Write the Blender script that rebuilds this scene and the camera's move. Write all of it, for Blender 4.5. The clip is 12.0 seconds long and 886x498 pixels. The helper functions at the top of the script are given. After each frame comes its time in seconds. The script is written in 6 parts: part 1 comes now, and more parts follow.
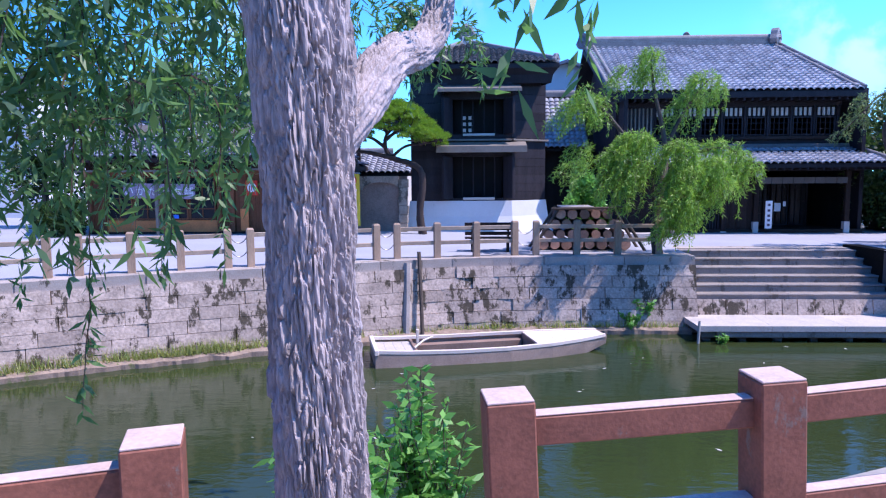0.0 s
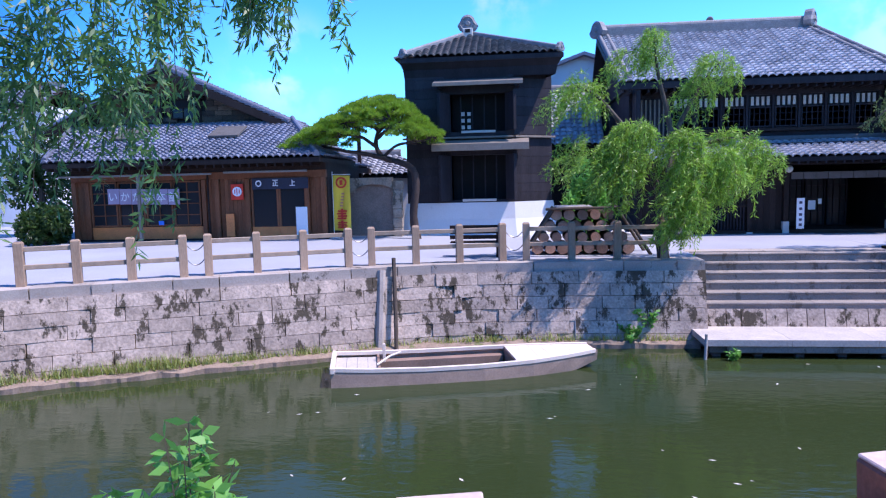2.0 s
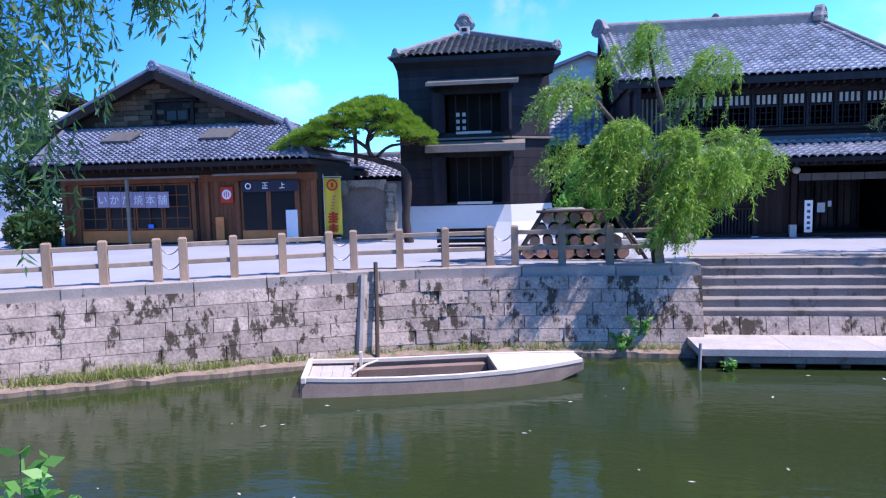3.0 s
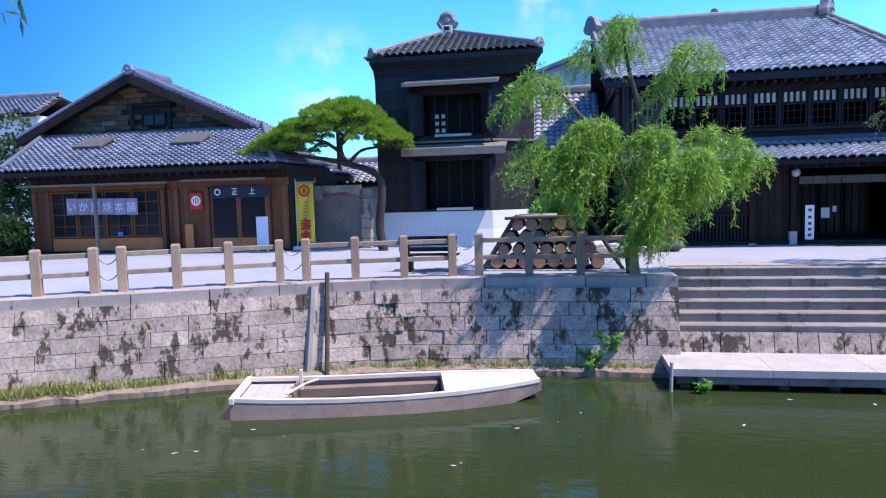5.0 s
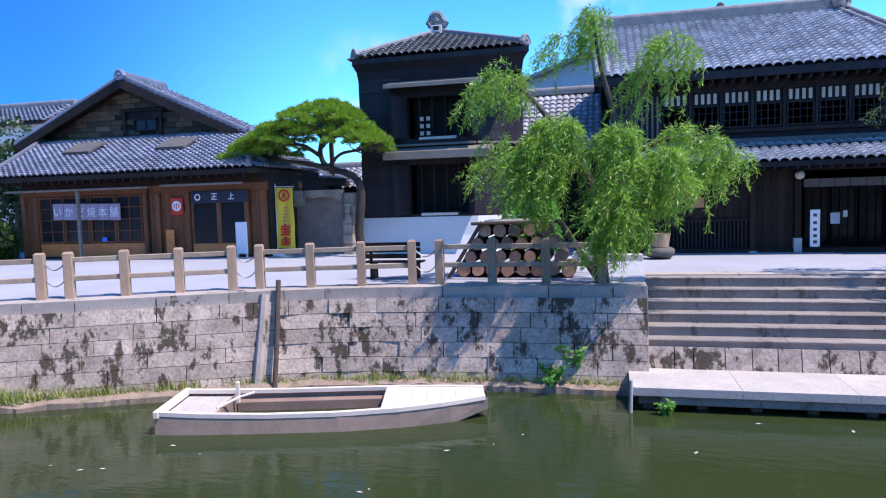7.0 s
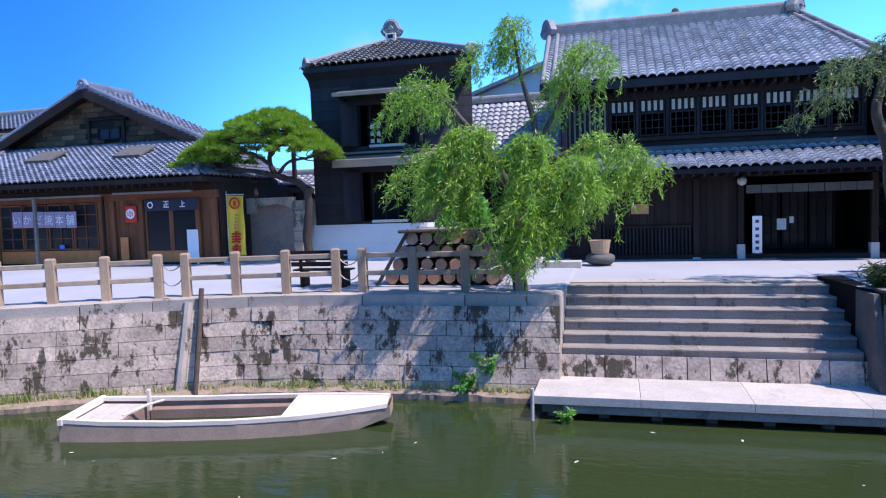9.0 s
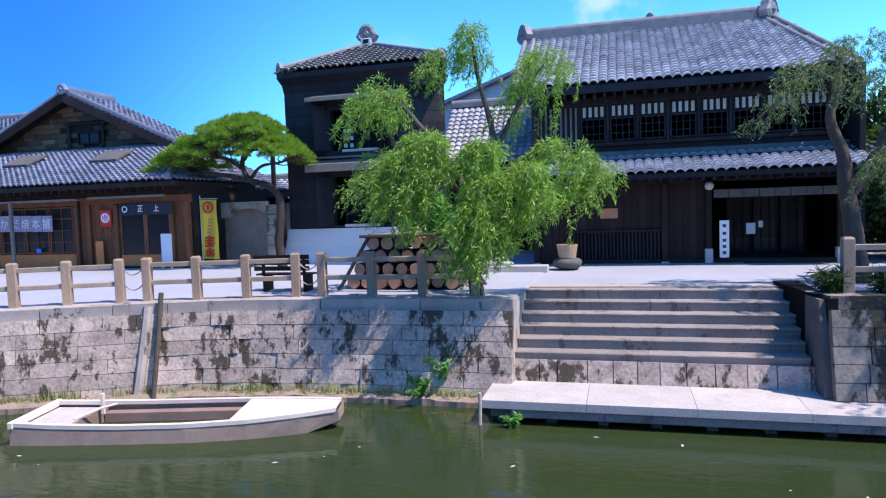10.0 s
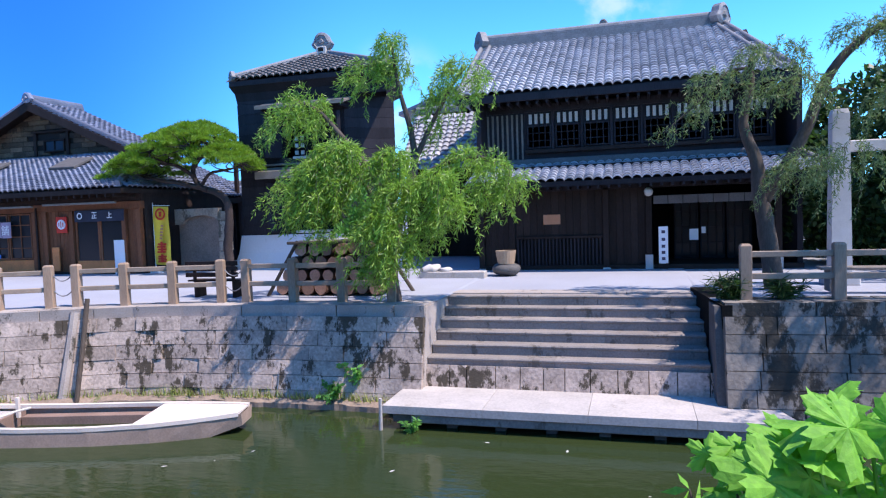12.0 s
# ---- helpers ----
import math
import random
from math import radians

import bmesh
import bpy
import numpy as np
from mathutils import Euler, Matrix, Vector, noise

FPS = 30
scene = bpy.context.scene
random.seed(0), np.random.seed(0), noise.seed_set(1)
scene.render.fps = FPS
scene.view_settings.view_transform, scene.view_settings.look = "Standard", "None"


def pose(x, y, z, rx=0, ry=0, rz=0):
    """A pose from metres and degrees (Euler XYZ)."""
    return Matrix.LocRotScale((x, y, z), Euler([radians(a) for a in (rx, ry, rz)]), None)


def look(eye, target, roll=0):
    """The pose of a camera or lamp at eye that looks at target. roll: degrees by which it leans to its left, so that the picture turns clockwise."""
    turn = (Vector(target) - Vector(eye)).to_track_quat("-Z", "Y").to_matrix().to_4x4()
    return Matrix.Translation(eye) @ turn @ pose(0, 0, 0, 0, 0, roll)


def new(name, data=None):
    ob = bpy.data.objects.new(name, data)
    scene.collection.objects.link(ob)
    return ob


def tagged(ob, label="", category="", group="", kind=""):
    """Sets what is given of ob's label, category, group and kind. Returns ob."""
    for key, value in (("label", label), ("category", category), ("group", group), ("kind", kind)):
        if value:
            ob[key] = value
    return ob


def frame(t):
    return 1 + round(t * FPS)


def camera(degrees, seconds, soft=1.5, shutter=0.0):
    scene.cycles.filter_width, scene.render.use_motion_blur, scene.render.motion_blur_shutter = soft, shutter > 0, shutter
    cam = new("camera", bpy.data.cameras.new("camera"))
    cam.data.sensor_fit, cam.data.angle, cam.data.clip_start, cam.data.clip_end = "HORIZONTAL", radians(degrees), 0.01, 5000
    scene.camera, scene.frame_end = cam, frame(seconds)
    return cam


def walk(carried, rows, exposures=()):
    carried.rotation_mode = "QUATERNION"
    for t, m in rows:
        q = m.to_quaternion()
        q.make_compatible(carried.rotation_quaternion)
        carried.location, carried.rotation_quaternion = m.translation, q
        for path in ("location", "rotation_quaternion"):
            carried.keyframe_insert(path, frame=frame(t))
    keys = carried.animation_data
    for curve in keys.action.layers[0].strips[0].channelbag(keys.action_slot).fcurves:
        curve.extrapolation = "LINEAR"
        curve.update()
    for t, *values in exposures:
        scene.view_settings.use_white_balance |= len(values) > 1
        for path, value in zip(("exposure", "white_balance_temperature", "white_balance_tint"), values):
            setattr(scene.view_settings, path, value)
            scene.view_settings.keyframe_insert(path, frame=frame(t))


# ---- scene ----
cam = camera(67.0, 12.0, 1.2)
PATH = [
    (0, (0.914, 3.126, 4.692), (0.83, 5.113, 4.479), -0.4),
    (0.3, (1.266, 3.404, 4.673), (1.17, 5.391, 4.462), -0.5),
    (0.5, (1.446, 3.54, 4.645), (1.348, 5.526, 4.438), -0.6),
    (1, (1.92, 3.981, 4.627), (1.789, 5.966, 4.422), -0.9),
    (1.5, (2.349, 4.374, 4.586), (2.167, 6.356, 4.383), -1.2),
    (2, (2.621, 4.938, 4.499), (2.398, 6.916, 4.303), -1.3),
    (2.5, (2.988, 5.35, 4.439), (2.738, 7.325, 4.249), -1.3),
    (3, (3.381, 5.667, 4.421), (3.106, 7.639, 4.238), -1.4),
    (4.8, (4.646, 6.86, 4.377), (4.322, 8.826, 4.209), -1.6),
    (5, (4.807, 7.014, 4.362), (4.458, 8.977, 4.198), -1.6),
    (5.5, (5.2, 7.392, 4.275), (4.802, 9.346, 4.119), -1.7),
    (6, (5.628, 7.754, 4.227), (5.183, 9.698, 4.076), -1.7),
    (6.5, (6.033, 8.056, 4.24), (5.569, 9.996, 4.095), -1.8),
    (7, (6.517, 8.195, 4.269), (6.047, 10.133, 4.126), -1.7),
    (9, (8.528, 8.587, 4.323), (8.024, 10.518, 4.191), -1.9),
    (9.5, (9.059, 8.717, 4.323), (8.549, 10.647, 4.197), -1.9),
    (10, (9.559, 8.771, 4.344), (9.044, 10.7, 4.22), -1.9),
    (10.5, (10.139, 8.91, 4.336), (9.614, 10.836, 4.216), -2.0),
    (11, (10.66, 8.98, 4.343), (10.127, 10.904, 4.225), -2.1),
    (11.5, (11.146, 9.001, 4.342), (10.606, 10.923, 4.227), -2.1),
    (12, (11.629, 9.176, 4.336), (11.08, 11.096, 4.226), -2.0),
]
walk(cam, [(t, look(eye, target, roll)) for t, eye, target, roll in PATH], ((0, 0.44, 5950, 31), (3, 0.44, 6150, 28), (5, 0.44, 6350, 24), (12, 0.44, 6450, 22)))


# ---- light ----
SUN_DIR = Vector((0.50, -0.09, 0.85)).normalized()
world = bpy.data.worlds.new("world")
scene.world = world
world.use_nodes = True
wn = world.node_tree.nodes
sky = wn.new("ShaderNodeTexSky")
sky.sky_type = "NISHITA"
sky.sun_disc = False
sky.sun_elevation = math.asin(SUN_DIR.z)
sky.sun_rotation = math.atan2(SUN_DIR.x, SUN_DIR.y)
sky.air_density, sky.dust_density, sky.ozone_density = 1.0, 0.4, 2.5
wl = world.node_tree.links.new
coord, lift = wn.new("ShaderNodeTexCoord"), wn.new("ShaderNodeMapping")
lift.inputs["Location"].default_value = (0, 0, 0.16)
wl(coord.outputs["Generated"], lift.inputs[0])
wl(lift.outputs[0], sky.inputs[0])
deep = wn.new("ShaderNodeHueSaturation")
deep.inputs["Saturation"].default_value, deep.inputs["Value"].default_value = 1.28, 1.62
wl(sky.outputs[0], deep.inputs["Color"])


def sky_mix(kind, fac, a, b):
    x = wn.new("ShaderNodeMix")
    x.data_type, x.blend_type = "RGBA", kind
    for sock, v in ((x.inputs[0], fac), (x.inputs[6], a), (x.inputs[7], b)):
        if isinstance(v, tuple):
            sock.default_value = (*v, 1)
        elif isinstance(v, float):
            sock.default_value = v
        else:
            wl(v, sock)
    return x.outputs[2]


def sky_range(v, lo, hi, a=0.0, b=1.0):
    r = wn.new("ShaderNodeMapRange")
    r.interpolation_type = "SMOOTHSTEP"
    for i, q in enumerate((lo, hi, a, b)):
        r.inputs[i + 1].default_value = q
    wl(v, r.inputs[0])
    return r.outputs[0]


axes = wn.new("ShaderNodeSeparateXYZ")
wl(coord.outputs["Generated"], axes.inputs[0])
# paler towards the horizon, deepest high up; both sides darkened like a lens vignette
tint = sky_mix("MIX", sky_range(axes.outputs[2], 0.05, 0.40), (1.02, 1.72, 1.50), (0.48, 1.05, 1.28))
tint = sky_mix("MIX", sky_range(axes.outputs[0], -0.32, -0.72), tint, (0.16, 0.55, 0.95))
tint = sky_mix("MIX", sky_range(axes.outputs[0], 0.42, 0.85, 0.0, 0.6), tint, (0.30, 0.80, 1.15))
heaven = sky_mix("MULTIPLY", 1.0, deep.outputs[0], tint)
# darker blue overhead
heaven = sky_mix("MULTIPLY", sky_range(axes.outputs[2], 0.38, 0.85), heaven, (0.62, 0.60, 0.62))
# small fair-weather clouds over the roofs
puff = wn.new("ShaderNodeTexNoise")
puff.inputs["Scale"].default_value, puff.inputs["Detail"].default_value = 16.0, 6.0
wl(coord.outputs["Generated"], puff.inputs[0])
for way, size in (((-0.02, 0.955, 0.285), 0.10), ((0.49, 0.86, 0.17), 0.16), ((-0.33, 0.94, 0.17), 0.10)):
    gap = wn.new("ShaderNodeVectorMath")
    gap.operation = "DISTANCE"
    gap.inputs[1].default_value = way
    wl(coord.outputs["Generated"], gap.inputs[0])
    near = wn.new("ShaderNodeMath")
    near.operation = "MULTIPLY"
    wl(sky_range(gap.outputs["Value"], size, size * 0.1, 0.0, 0.55), near.inputs[0])
    wl(sky_range(puff.outputs[0], 0.42, 0.62), near.inputs[1])
    heaven = sky_mix("MIX", near.outputs[0], heaven, (4.6, 5.4, 6.2))
wl(heaven, wn["Background"].inputs[0])
wn["Background"].inputs[1].default_value = 0.15
sun = new("sun", bpy.data.lights.new("sun", "SUN"))
sun.data.energy, sun.data.angle, sun.data.color = 5.0, radians(0.5), (1.0, 0.94, 0.85)
sun.matrix_world = look((0, 0, 40), Vector((0, 0, 40)) - SUN_DIR)


# ---- materials ----
def shader(name, base, rough=0.7, var=0.25, scale=3.0, fine=40.0, bump=0.3, metal=0.0, tint=None, per_object=0.0,
           per_island=0.0, stretch=(1, 1, 1), stain=None, stain_scale=1.5, stain_at=0.55, spec=0.4, bump_dist=0.01):
    """A node material: base colour broken up at two scales, with relief, and stains of a second colour."""
    m = bpy.data.materials.new(name)
    m.use_nodes = True
    nt = m.node_tree
    n, link = nt.nodes, nt.links.new
    bsdf = n["Principled BSDF"]
    bsdf.inputs["Roughness"].default_value = rough
    bsdf.inputs["Metallic"].default_value = metal
    bsdf.inputs["Specular IOR Level"].default_value = spec
    geo = n.new("ShaderNodeNewGeometry")
    mp = n.new("ShaderNodeMapping")
    mp.inputs["Scale"].default_value = stretch
    link(geo.outputs["Position"], mp.inputs[0])

    def noise_tex(sc, det=4.0):
        t = n.new("ShaderNodeTexNoise")
        t.inputs["Scale"].default_value = sc
        t.inputs["Detail"].default_value = det
        link(mp.outputs[0], t.inputs[0])
        return t.outputs[0]

    def mix(a, b, fac, kind="MIX"):
        x = n.new("ShaderNodeMix")
        x.data_type, x.blend_type = "RGBA", kind
        for sock, v in ((x.inputs[0], fac), (x.inputs[6], a), (x.inputs[7], b)):
            if isinstance(v, (tuple, list)):
                sock.default_value = (*v, 1)[:4]
            elif isinstance(v, (int, float)):
                sock.default_value = v
            else:
                link(v, sock)
        return x.outputs[2]

    def ramp(v, lo, hi, a=0.0, b=1.0):
        r = n.new("ShaderNodeMapRange")
        r.inputs[1].default_value, r.inputs[2].default_value, r.inputs[3].default_value, r.inputs[4].default_value = lo, hi, a, b
        link(v, r.inputs[0])
        return r.outputs[0]

    big, small = noise_tex(scale), noise_tex(fine, 6.0)
    dark = tuple(c * (1 - var) for c in base)
    light = tuple(min(1, c * (1 + var)) for c in (tint or base))
    col = mix(dark, light, ramp(big, 0.3, 0.7))
    col = mix(col, mix(dark, light, ramp(small, 0.35, 0.65)), 0.45)
    if per_object:
        oi = n.new("ShaderNodeObjectInfo")
        g = ramp(oi.outputs["Random"], 0, 1, 1 - per_object, 1 + per_object)
        hsv = n.new("ShaderNodeHueSaturation")
        link(g, hsv.inputs["Value"])
        link(col, hsv.inputs["Color"])
        col = hsv.outputs[0]
    if per_island:
        g = ramp(geo.outputs["Random Per Island"], 0, 1, 1 - per_island, 1 + per_island)
        hsv = n.new("ShaderNodeHueSaturation")
        link(g, hsv.inputs["Value"])
        link(col, hsv.inputs["Color"])
        col = hsv.outputs[0]
    if stain:
        st = n.new("ShaderNodeTexNoise")
        st.inputs["Scale"].default_value, st.inputs["Detail"].default_value = stain_scale, 7.0
        st.inputs["Roughness"].default_value = 0.74
        m2 = n.new("ShaderNodeMapping")
        m2.inputs["Scale"].default_value = (1, 1, 0.55)
        link(geo.outputs["Position"], m2.inputs[0])
        link(m2.outputs[0], st.inputs[0])
        col = mix(col, stain, ramp(st.outputs[0], stain_at, stain_at + 0.045, 0, 0.9))
    link(col, bsdf.inputs["Base Color"])
    if bump:
        b = n.new("ShaderNodeBump")
        b.inputs["Strength"].default_value, b.inputs["Distance"].default_value = bump, bump_dist
        link(mix(big, small, 0.6), b.inputs["Height"])
        link(b.outputs[0], bsdf.inputs["Normal"])
    return m


def leaf_shader(name, dark, light, through_col, mottle=0.0):
    m = bpy.data.materials.new(name)
    m.use_nodes = True
    nt = m.node_tree
    n, link = nt.nodes, nt.links.new
    bsdf = n["Principled BSDF"]
    bsdf.inputs["Roughness"].default_value = 0.45
    geo = n.new("ShaderNodeNewGeometry")
    x = n.new("ShaderNodeMix")
    x.data_type = "RGBA"
    x.inputs[6].default_value, x.inputs[7].default_value = (*dark, 1), (*light, 1)
    link(geo.outputs["Random Per Island"], x.inputs[0])
    link(x.outputs[2], bsdf.inputs["Base Color"])
    if mottle:
        nz = n.new("ShaderNodeTexNoise")
        nz.inputs["Scale"].default_value = 38
        nz.inputs["Detail"].default_value = 5
        link(geo.outputs["Position"], nz.inputs["Vector"])
        ma = n.new("ShaderNodeMath")
        ma.operation = "MULTIPLY_ADD"
        ma.inputs[1].default_value = mottle
        link(nz.outputs[0], ma.inputs[0])
        half = n.new("ShaderNodeMath")
        half.operation = "MULTIPLY_ADD"
        half.inputs[1].default_value, half.inputs[2].default_value = 0.8, -0.35 * mottle
        link(geo.outputs["Random Per Island"], half.inputs[0])
        link(half.outputs[0], ma.inputs[2])
        link(ma.outputs[0], x.inputs[0])
        bp = n.new("ShaderNodeBump")
        bp.inputs["Strength"].default_value, bp.inputs["Distance"].default_value = 0.6, 0.01
        bsdf.inputs["Roughness"].default_value = 0.65
        link(nz.outputs[0], bp.inputs["Height"])
        link(bp.outputs[0], bsdf.inputs["Normal"])
    tr = n.new("ShaderNodeBsdfTranslucent")
    tr.inputs[0].default_value = (*through_col, 1)
    mx = n.new("ShaderNodeMixShader")
    mx.inputs[0].default_value = 0.36
    link(bsdf.outputs[0], mx.inputs[1])
    link(tr.outputs[0], mx.inputs[2])
    link(mx.outputs[0], n["Material Output"].inputs[0])
    return m


def water_shader():
    m = bpy.data.materials.new("canal_water")
    m.use_nodes = True
    nt = m.node_tree
    n, link = nt.nodes, nt.links.new
    bsdf = n["Principled BSDF"]
    bsdf.inputs["Roughness"].default_value = 0.05
    bsdf.inputs["IOR"].default_value = 1.33
    geo = n.new("ShaderNodeNewGeometry")
    big = n.new("ShaderNodeTexNoise")
    big.inputs["Scale"].default_value, big.inputs["Detail"].default_value = 0.35, 3
    link(geo.outputs["Position"], big.inputs[0])
    x = n.new("ShaderNodeMix")
    x.data_type = "RGBA"
    x.inputs[6].default_value, x.inputs[7].default_value = (0.022, 0.036, 0.012, 1), (0.033, 0.047, 0.016, 1)
    link(big.outputs[0], x.inputs[0])
    link(x.outputs[2], bsdf.inputs["Base Color"])
    mp = n.new("ShaderNodeMapping")
    mp.inputs["Scale"].default_value = (1.0, 2.2, 1)
    link(geo.outputs["Position"], mp.inputs[0])
    rip = n.new("ShaderNodeTexNoise")
    rip.inputs["Scale"].default_value, rip.inputs["Detail"].default_value = 2.2, 4
    link(mp.outputs[0], rip.inputs[0])
    b = n.new("ShaderNodeBump")
    b.inputs["Strength"].default_value, b.inputs["Distance"].default_value = 0.16, 0.05
    link(rip.outputs[0], b.inputs["Height"])
    link(b.outputs[0], bsdf.inputs["Normal"])
    return m


def glass_shader():
    m = bpy.data.materials.new("window_glass")
    m.use_nodes = True
    b = m.node_tree.nodes["Principled BSDF"]
    b.inputs["Base Color"].default_value = (0.02, 0.022, 0.025, 1)
    b.inputs["Roughness"].default_value = 0.18
    b.inputs["IOR"].default_value = 1.5
    b.inputs["Specular IOR Level"].default_value = 0.28
    return m


STONE = shader("wall_stone", (0.42, 0.335, 0.275), 0.85, 0.45, 2.6, 16, 0.7, per_object=0.17, stain=(0.034, 0.026, 0.012),
               stain_scale=2.3, stain_at=0.53, bump_dist=0.03)
CAPSTONE = shader("cap_stone", (0.37, 0.32, 0.28), 0.85, 0.22, 1.5, 30, 0.6, per_object=0.1, stain=(0.05, 0.042, 0.028),
                  stain_scale=1.6, stain_at=0.585)
OLDSTONE = shader("old_brown_stone", (0.20, 0.175, 0.145), 0.85, 0.36, 2.2, 13, 0.6, per_object=0.25, stain=(0.018, 0.017, 0.011),
                  stain_scale=1.1, stain_at=0.49, bump_dist=0.04)
# near-black stone: the shade on the right cheek is put into its colour
SHADED_CHEEK = shader("cheek_shade_stone", (0.014, 0.013, 0.011), 0.9, 0.4, 2.5, 20, 0.6, spec=0.08)
STEP = shader("step_stone", (0.255, 0.222, 0.198), 0.85, 0.28, 1.3, 26, 0.6, per_object=0.1, stain=(0.13, 0.11, 0.09), stain_scale=2.2, stain_at=0.58)
PALE = shader("pale_concrete", (0.44, 0.40, 0.365), 0.85, 0.2, 1.6, 22, 0.5, per_object=0.06, stain=(0.36, 0.32, 0.28), stain_scale=1.8, stain_at=0.62)
MORTAR = shader("joint_mortar", (0.12, 0.11, 0.10), 0.95, 0.3, 3, 30, 0.4)
EARTH = shader("foot_earth", (0.26, 0.195, 0.145), 0.95, 0.35, 3.0, 25, 0.9, stain=(0.12, 0.14, 0.05), stain_scale=1.9, stain_at=0.57)
ROAD = shader("road_paving", (0.335, 0.345, 0.385), 0.85, 0.14, 0.5, 30, 0.25)
GROUND = shader("far_ground", (0.20, 0.20, 0.15), 0.95, 0.3, 0.4, 6, 0.4)
WATER = water_shader()
GLASS = glass_shader()
POST = shader("fence_post_wood", (0.36, 0.25, 0.17), 0.75, 0.25, 5, 45, 0.4, per_object=0.12, stretch=(1, 1, 0.2))
RAIL = shader("fence_rail_wood", (0.34, 0.26, 0.19), 0.75, 0.25, 5, 45, 0.4, per_object=0.12)
REDWOOD = shader("painted_red_wood", (0.25, 0.092, 0.058), 0.65, 0.32, 5, 45, 0.35, stain=(0.22, 0.16, 0.13), stain_scale=4, stain_at=0.6)
REDCAP = shader("weathered_cap", (0.55, 0.42, 0.38), 0.7, 0.2, 5, 40, 0.4)
BLACKWOOD = shader("black_boards", (0.029, 0.026, 0.030), 0.6, 0.35, 3, 40, 0.4, per_object=0.2, stretch=(1, 1, 0.15), spec=0.12)
DARKWOOD = shader("dark_wood", (0.033, 0.022, 0.018), 0.65, 0.35, 3, 40, 0.4, per_object=0.2, stretch=(1, 1, 0.2), spec=0.12)
BROWNWOOD = shader("brown_wood", (0.205, 0.08, 0.038), 0.6, 0.35, 3, 35, 0.3, per_object=0.18, stretch=(1, 1, 0.2), spec=0.12)
AMBERWOOD = shader("amber_wood", (0.62, 0.20, 0.055), 0.5, 0.25, 3, 35, 0.3, per_object=0.1)
GABLEWOOD = shader("weathered_gable_boards", (0.115, 0.072, 0.042), 0.8, 0.65, 2.0, 30, 0.6, per_object=0.6, stretch=(0.4, 1, 1.5), stain=(0.03, 0.024, 0.02), stain_scale=1.3, stain_at=0.52)
GREYWOOD = shader("grey_eave_wood", (0.20, 0.17, 0.14), 0.75, 0.25, 3, 35, 0.3)
PLASTER = shader("white_plaster", (0.62, 0.62, 0.62), 0.9, 0.06, 1.2, 20, 0.15, stain=(0.5, 0.49, 0.47), stain_scale=0.8, stain_at=0.62)
PLASTER_GREY = shader("old_plaster", (0.52, 0.50, 0.46), 0.9, 0.12, 1.2, 20, 0.25)
TILE = shader("silver_clay_tile", (0.42, 0.425, 0.455), 0.32, 0.3, 1.5, 20, 0.15, per_object=0.22, per_island=0.25)
TILE_SHOP = shader("blue_grey_clay_tile", (0.155, 0.17, 0.215), 0.45, 0.3, 1.5, 20, 0.15, per_object=0.3, per_island=0.32)
TILE_DARK = shader("weathered_dark_tile", (0.13, 0.12, 0.115), 0.6, 0.3, 1.5, 20, 0.2, per_object=0.25, per_island=0.25)
RIDGE = shader("ridge_tile", (0.21, 0.205, 0.205), 0.6, 0.3, 3, 18, 0.4)
BARK = shader("willow_bark", (0.38, 0.325, 0.315), 0.9, 0.5, 7, 60, 0.9, stretch=(1, 1, 0.25), bump_dist=0.03)
BARK_DARK = shader("dark_bark", (0.085, 0.065, 0.050), 0.9, 0.4, 7, 40, 0.9, stretch=(1, 1, 0.3))
BARK_PINE = shader("pine_bark", (0.042, 0.030, 0.026), 0.9, 0.4, 6, 40, 0.9, stretch=(1, 1, 0.4))
WILLOW = leaf_shader("willow_leaf", (0.03, 0.095, 0.015), (0.36, 0.55, 0.075), (0.36, 0.66, 0.07))
WILLOW_GREY = leaf_shader("grey_willow_leaf", (0.05, 0.085, 0.035), (0.22, 0.29, 0.11), (0.26, 0.40, 0.10))
WILLOW_NEAR = leaf_shader("near_willow_leaf", (0.03, 0.085, 0.045), (0.12, 0.24, 0.07), (0.18, 0.40, 0.08))
PINE = leaf_shader("pine_needle", (0.02, 0.085, 0.008), (0.27, 0.46, 0.03), (0.30, 0.52, 0.03))
BUSH = leaf_shader("bush_leaf", (0.06, 0.20, 0.04), (0.19, 0.44, 0.09), (0.28, 0.66, 0.12))
BROAD = leaf_shader("broad_leaf", (0.045, 0.20, 0.018), (0.24, 0.56, 0.05), (0.20, 0.60, 0.035), 1.6)
GRASS = leaf_shader("grass_blade", (0.12, 0.19, 0.05), (0.40, 0.43, 0.14), (0.45, 0.52, 0.12))
FOREST = leaf_shader("far_leaf", (0.018, 0.05, 0.012), (0.06, 0.11, 0.025), (0.05, 0.12, 0.02))
BOAT = shader("boat_paint", (0.70, 0.60, 0.51), 0.6, 0.10, 2, 30, 0.25, stain=(0.50, 0.42, 0.35), stain_scale=1.5, stain_at=0.64)
BOAT_HULL = shader("boat_hull_wood", (0.36, 0.26, 0.20), 0.65, 0.25, 3, 30, 0.3)
BOAT_IN = shader("boat_inside", (0.26, 0.17, 0.13), 0.7, 0.25, 2, 30, 0.3)
YELLOW = shader("yellow_cloth", (0.80, 0.56, 0.05), 0.8, 0.08, 3, 30, 0.1)
RED = shader("red_print", (0.62, 0.04, 0.02), 0.7, 0.1, 4, 30, 0.05)
WHITE = shader("white_paint", (0.80, 0.80, 0.80), 0.6, 0.05, 3, 30, 0.05)
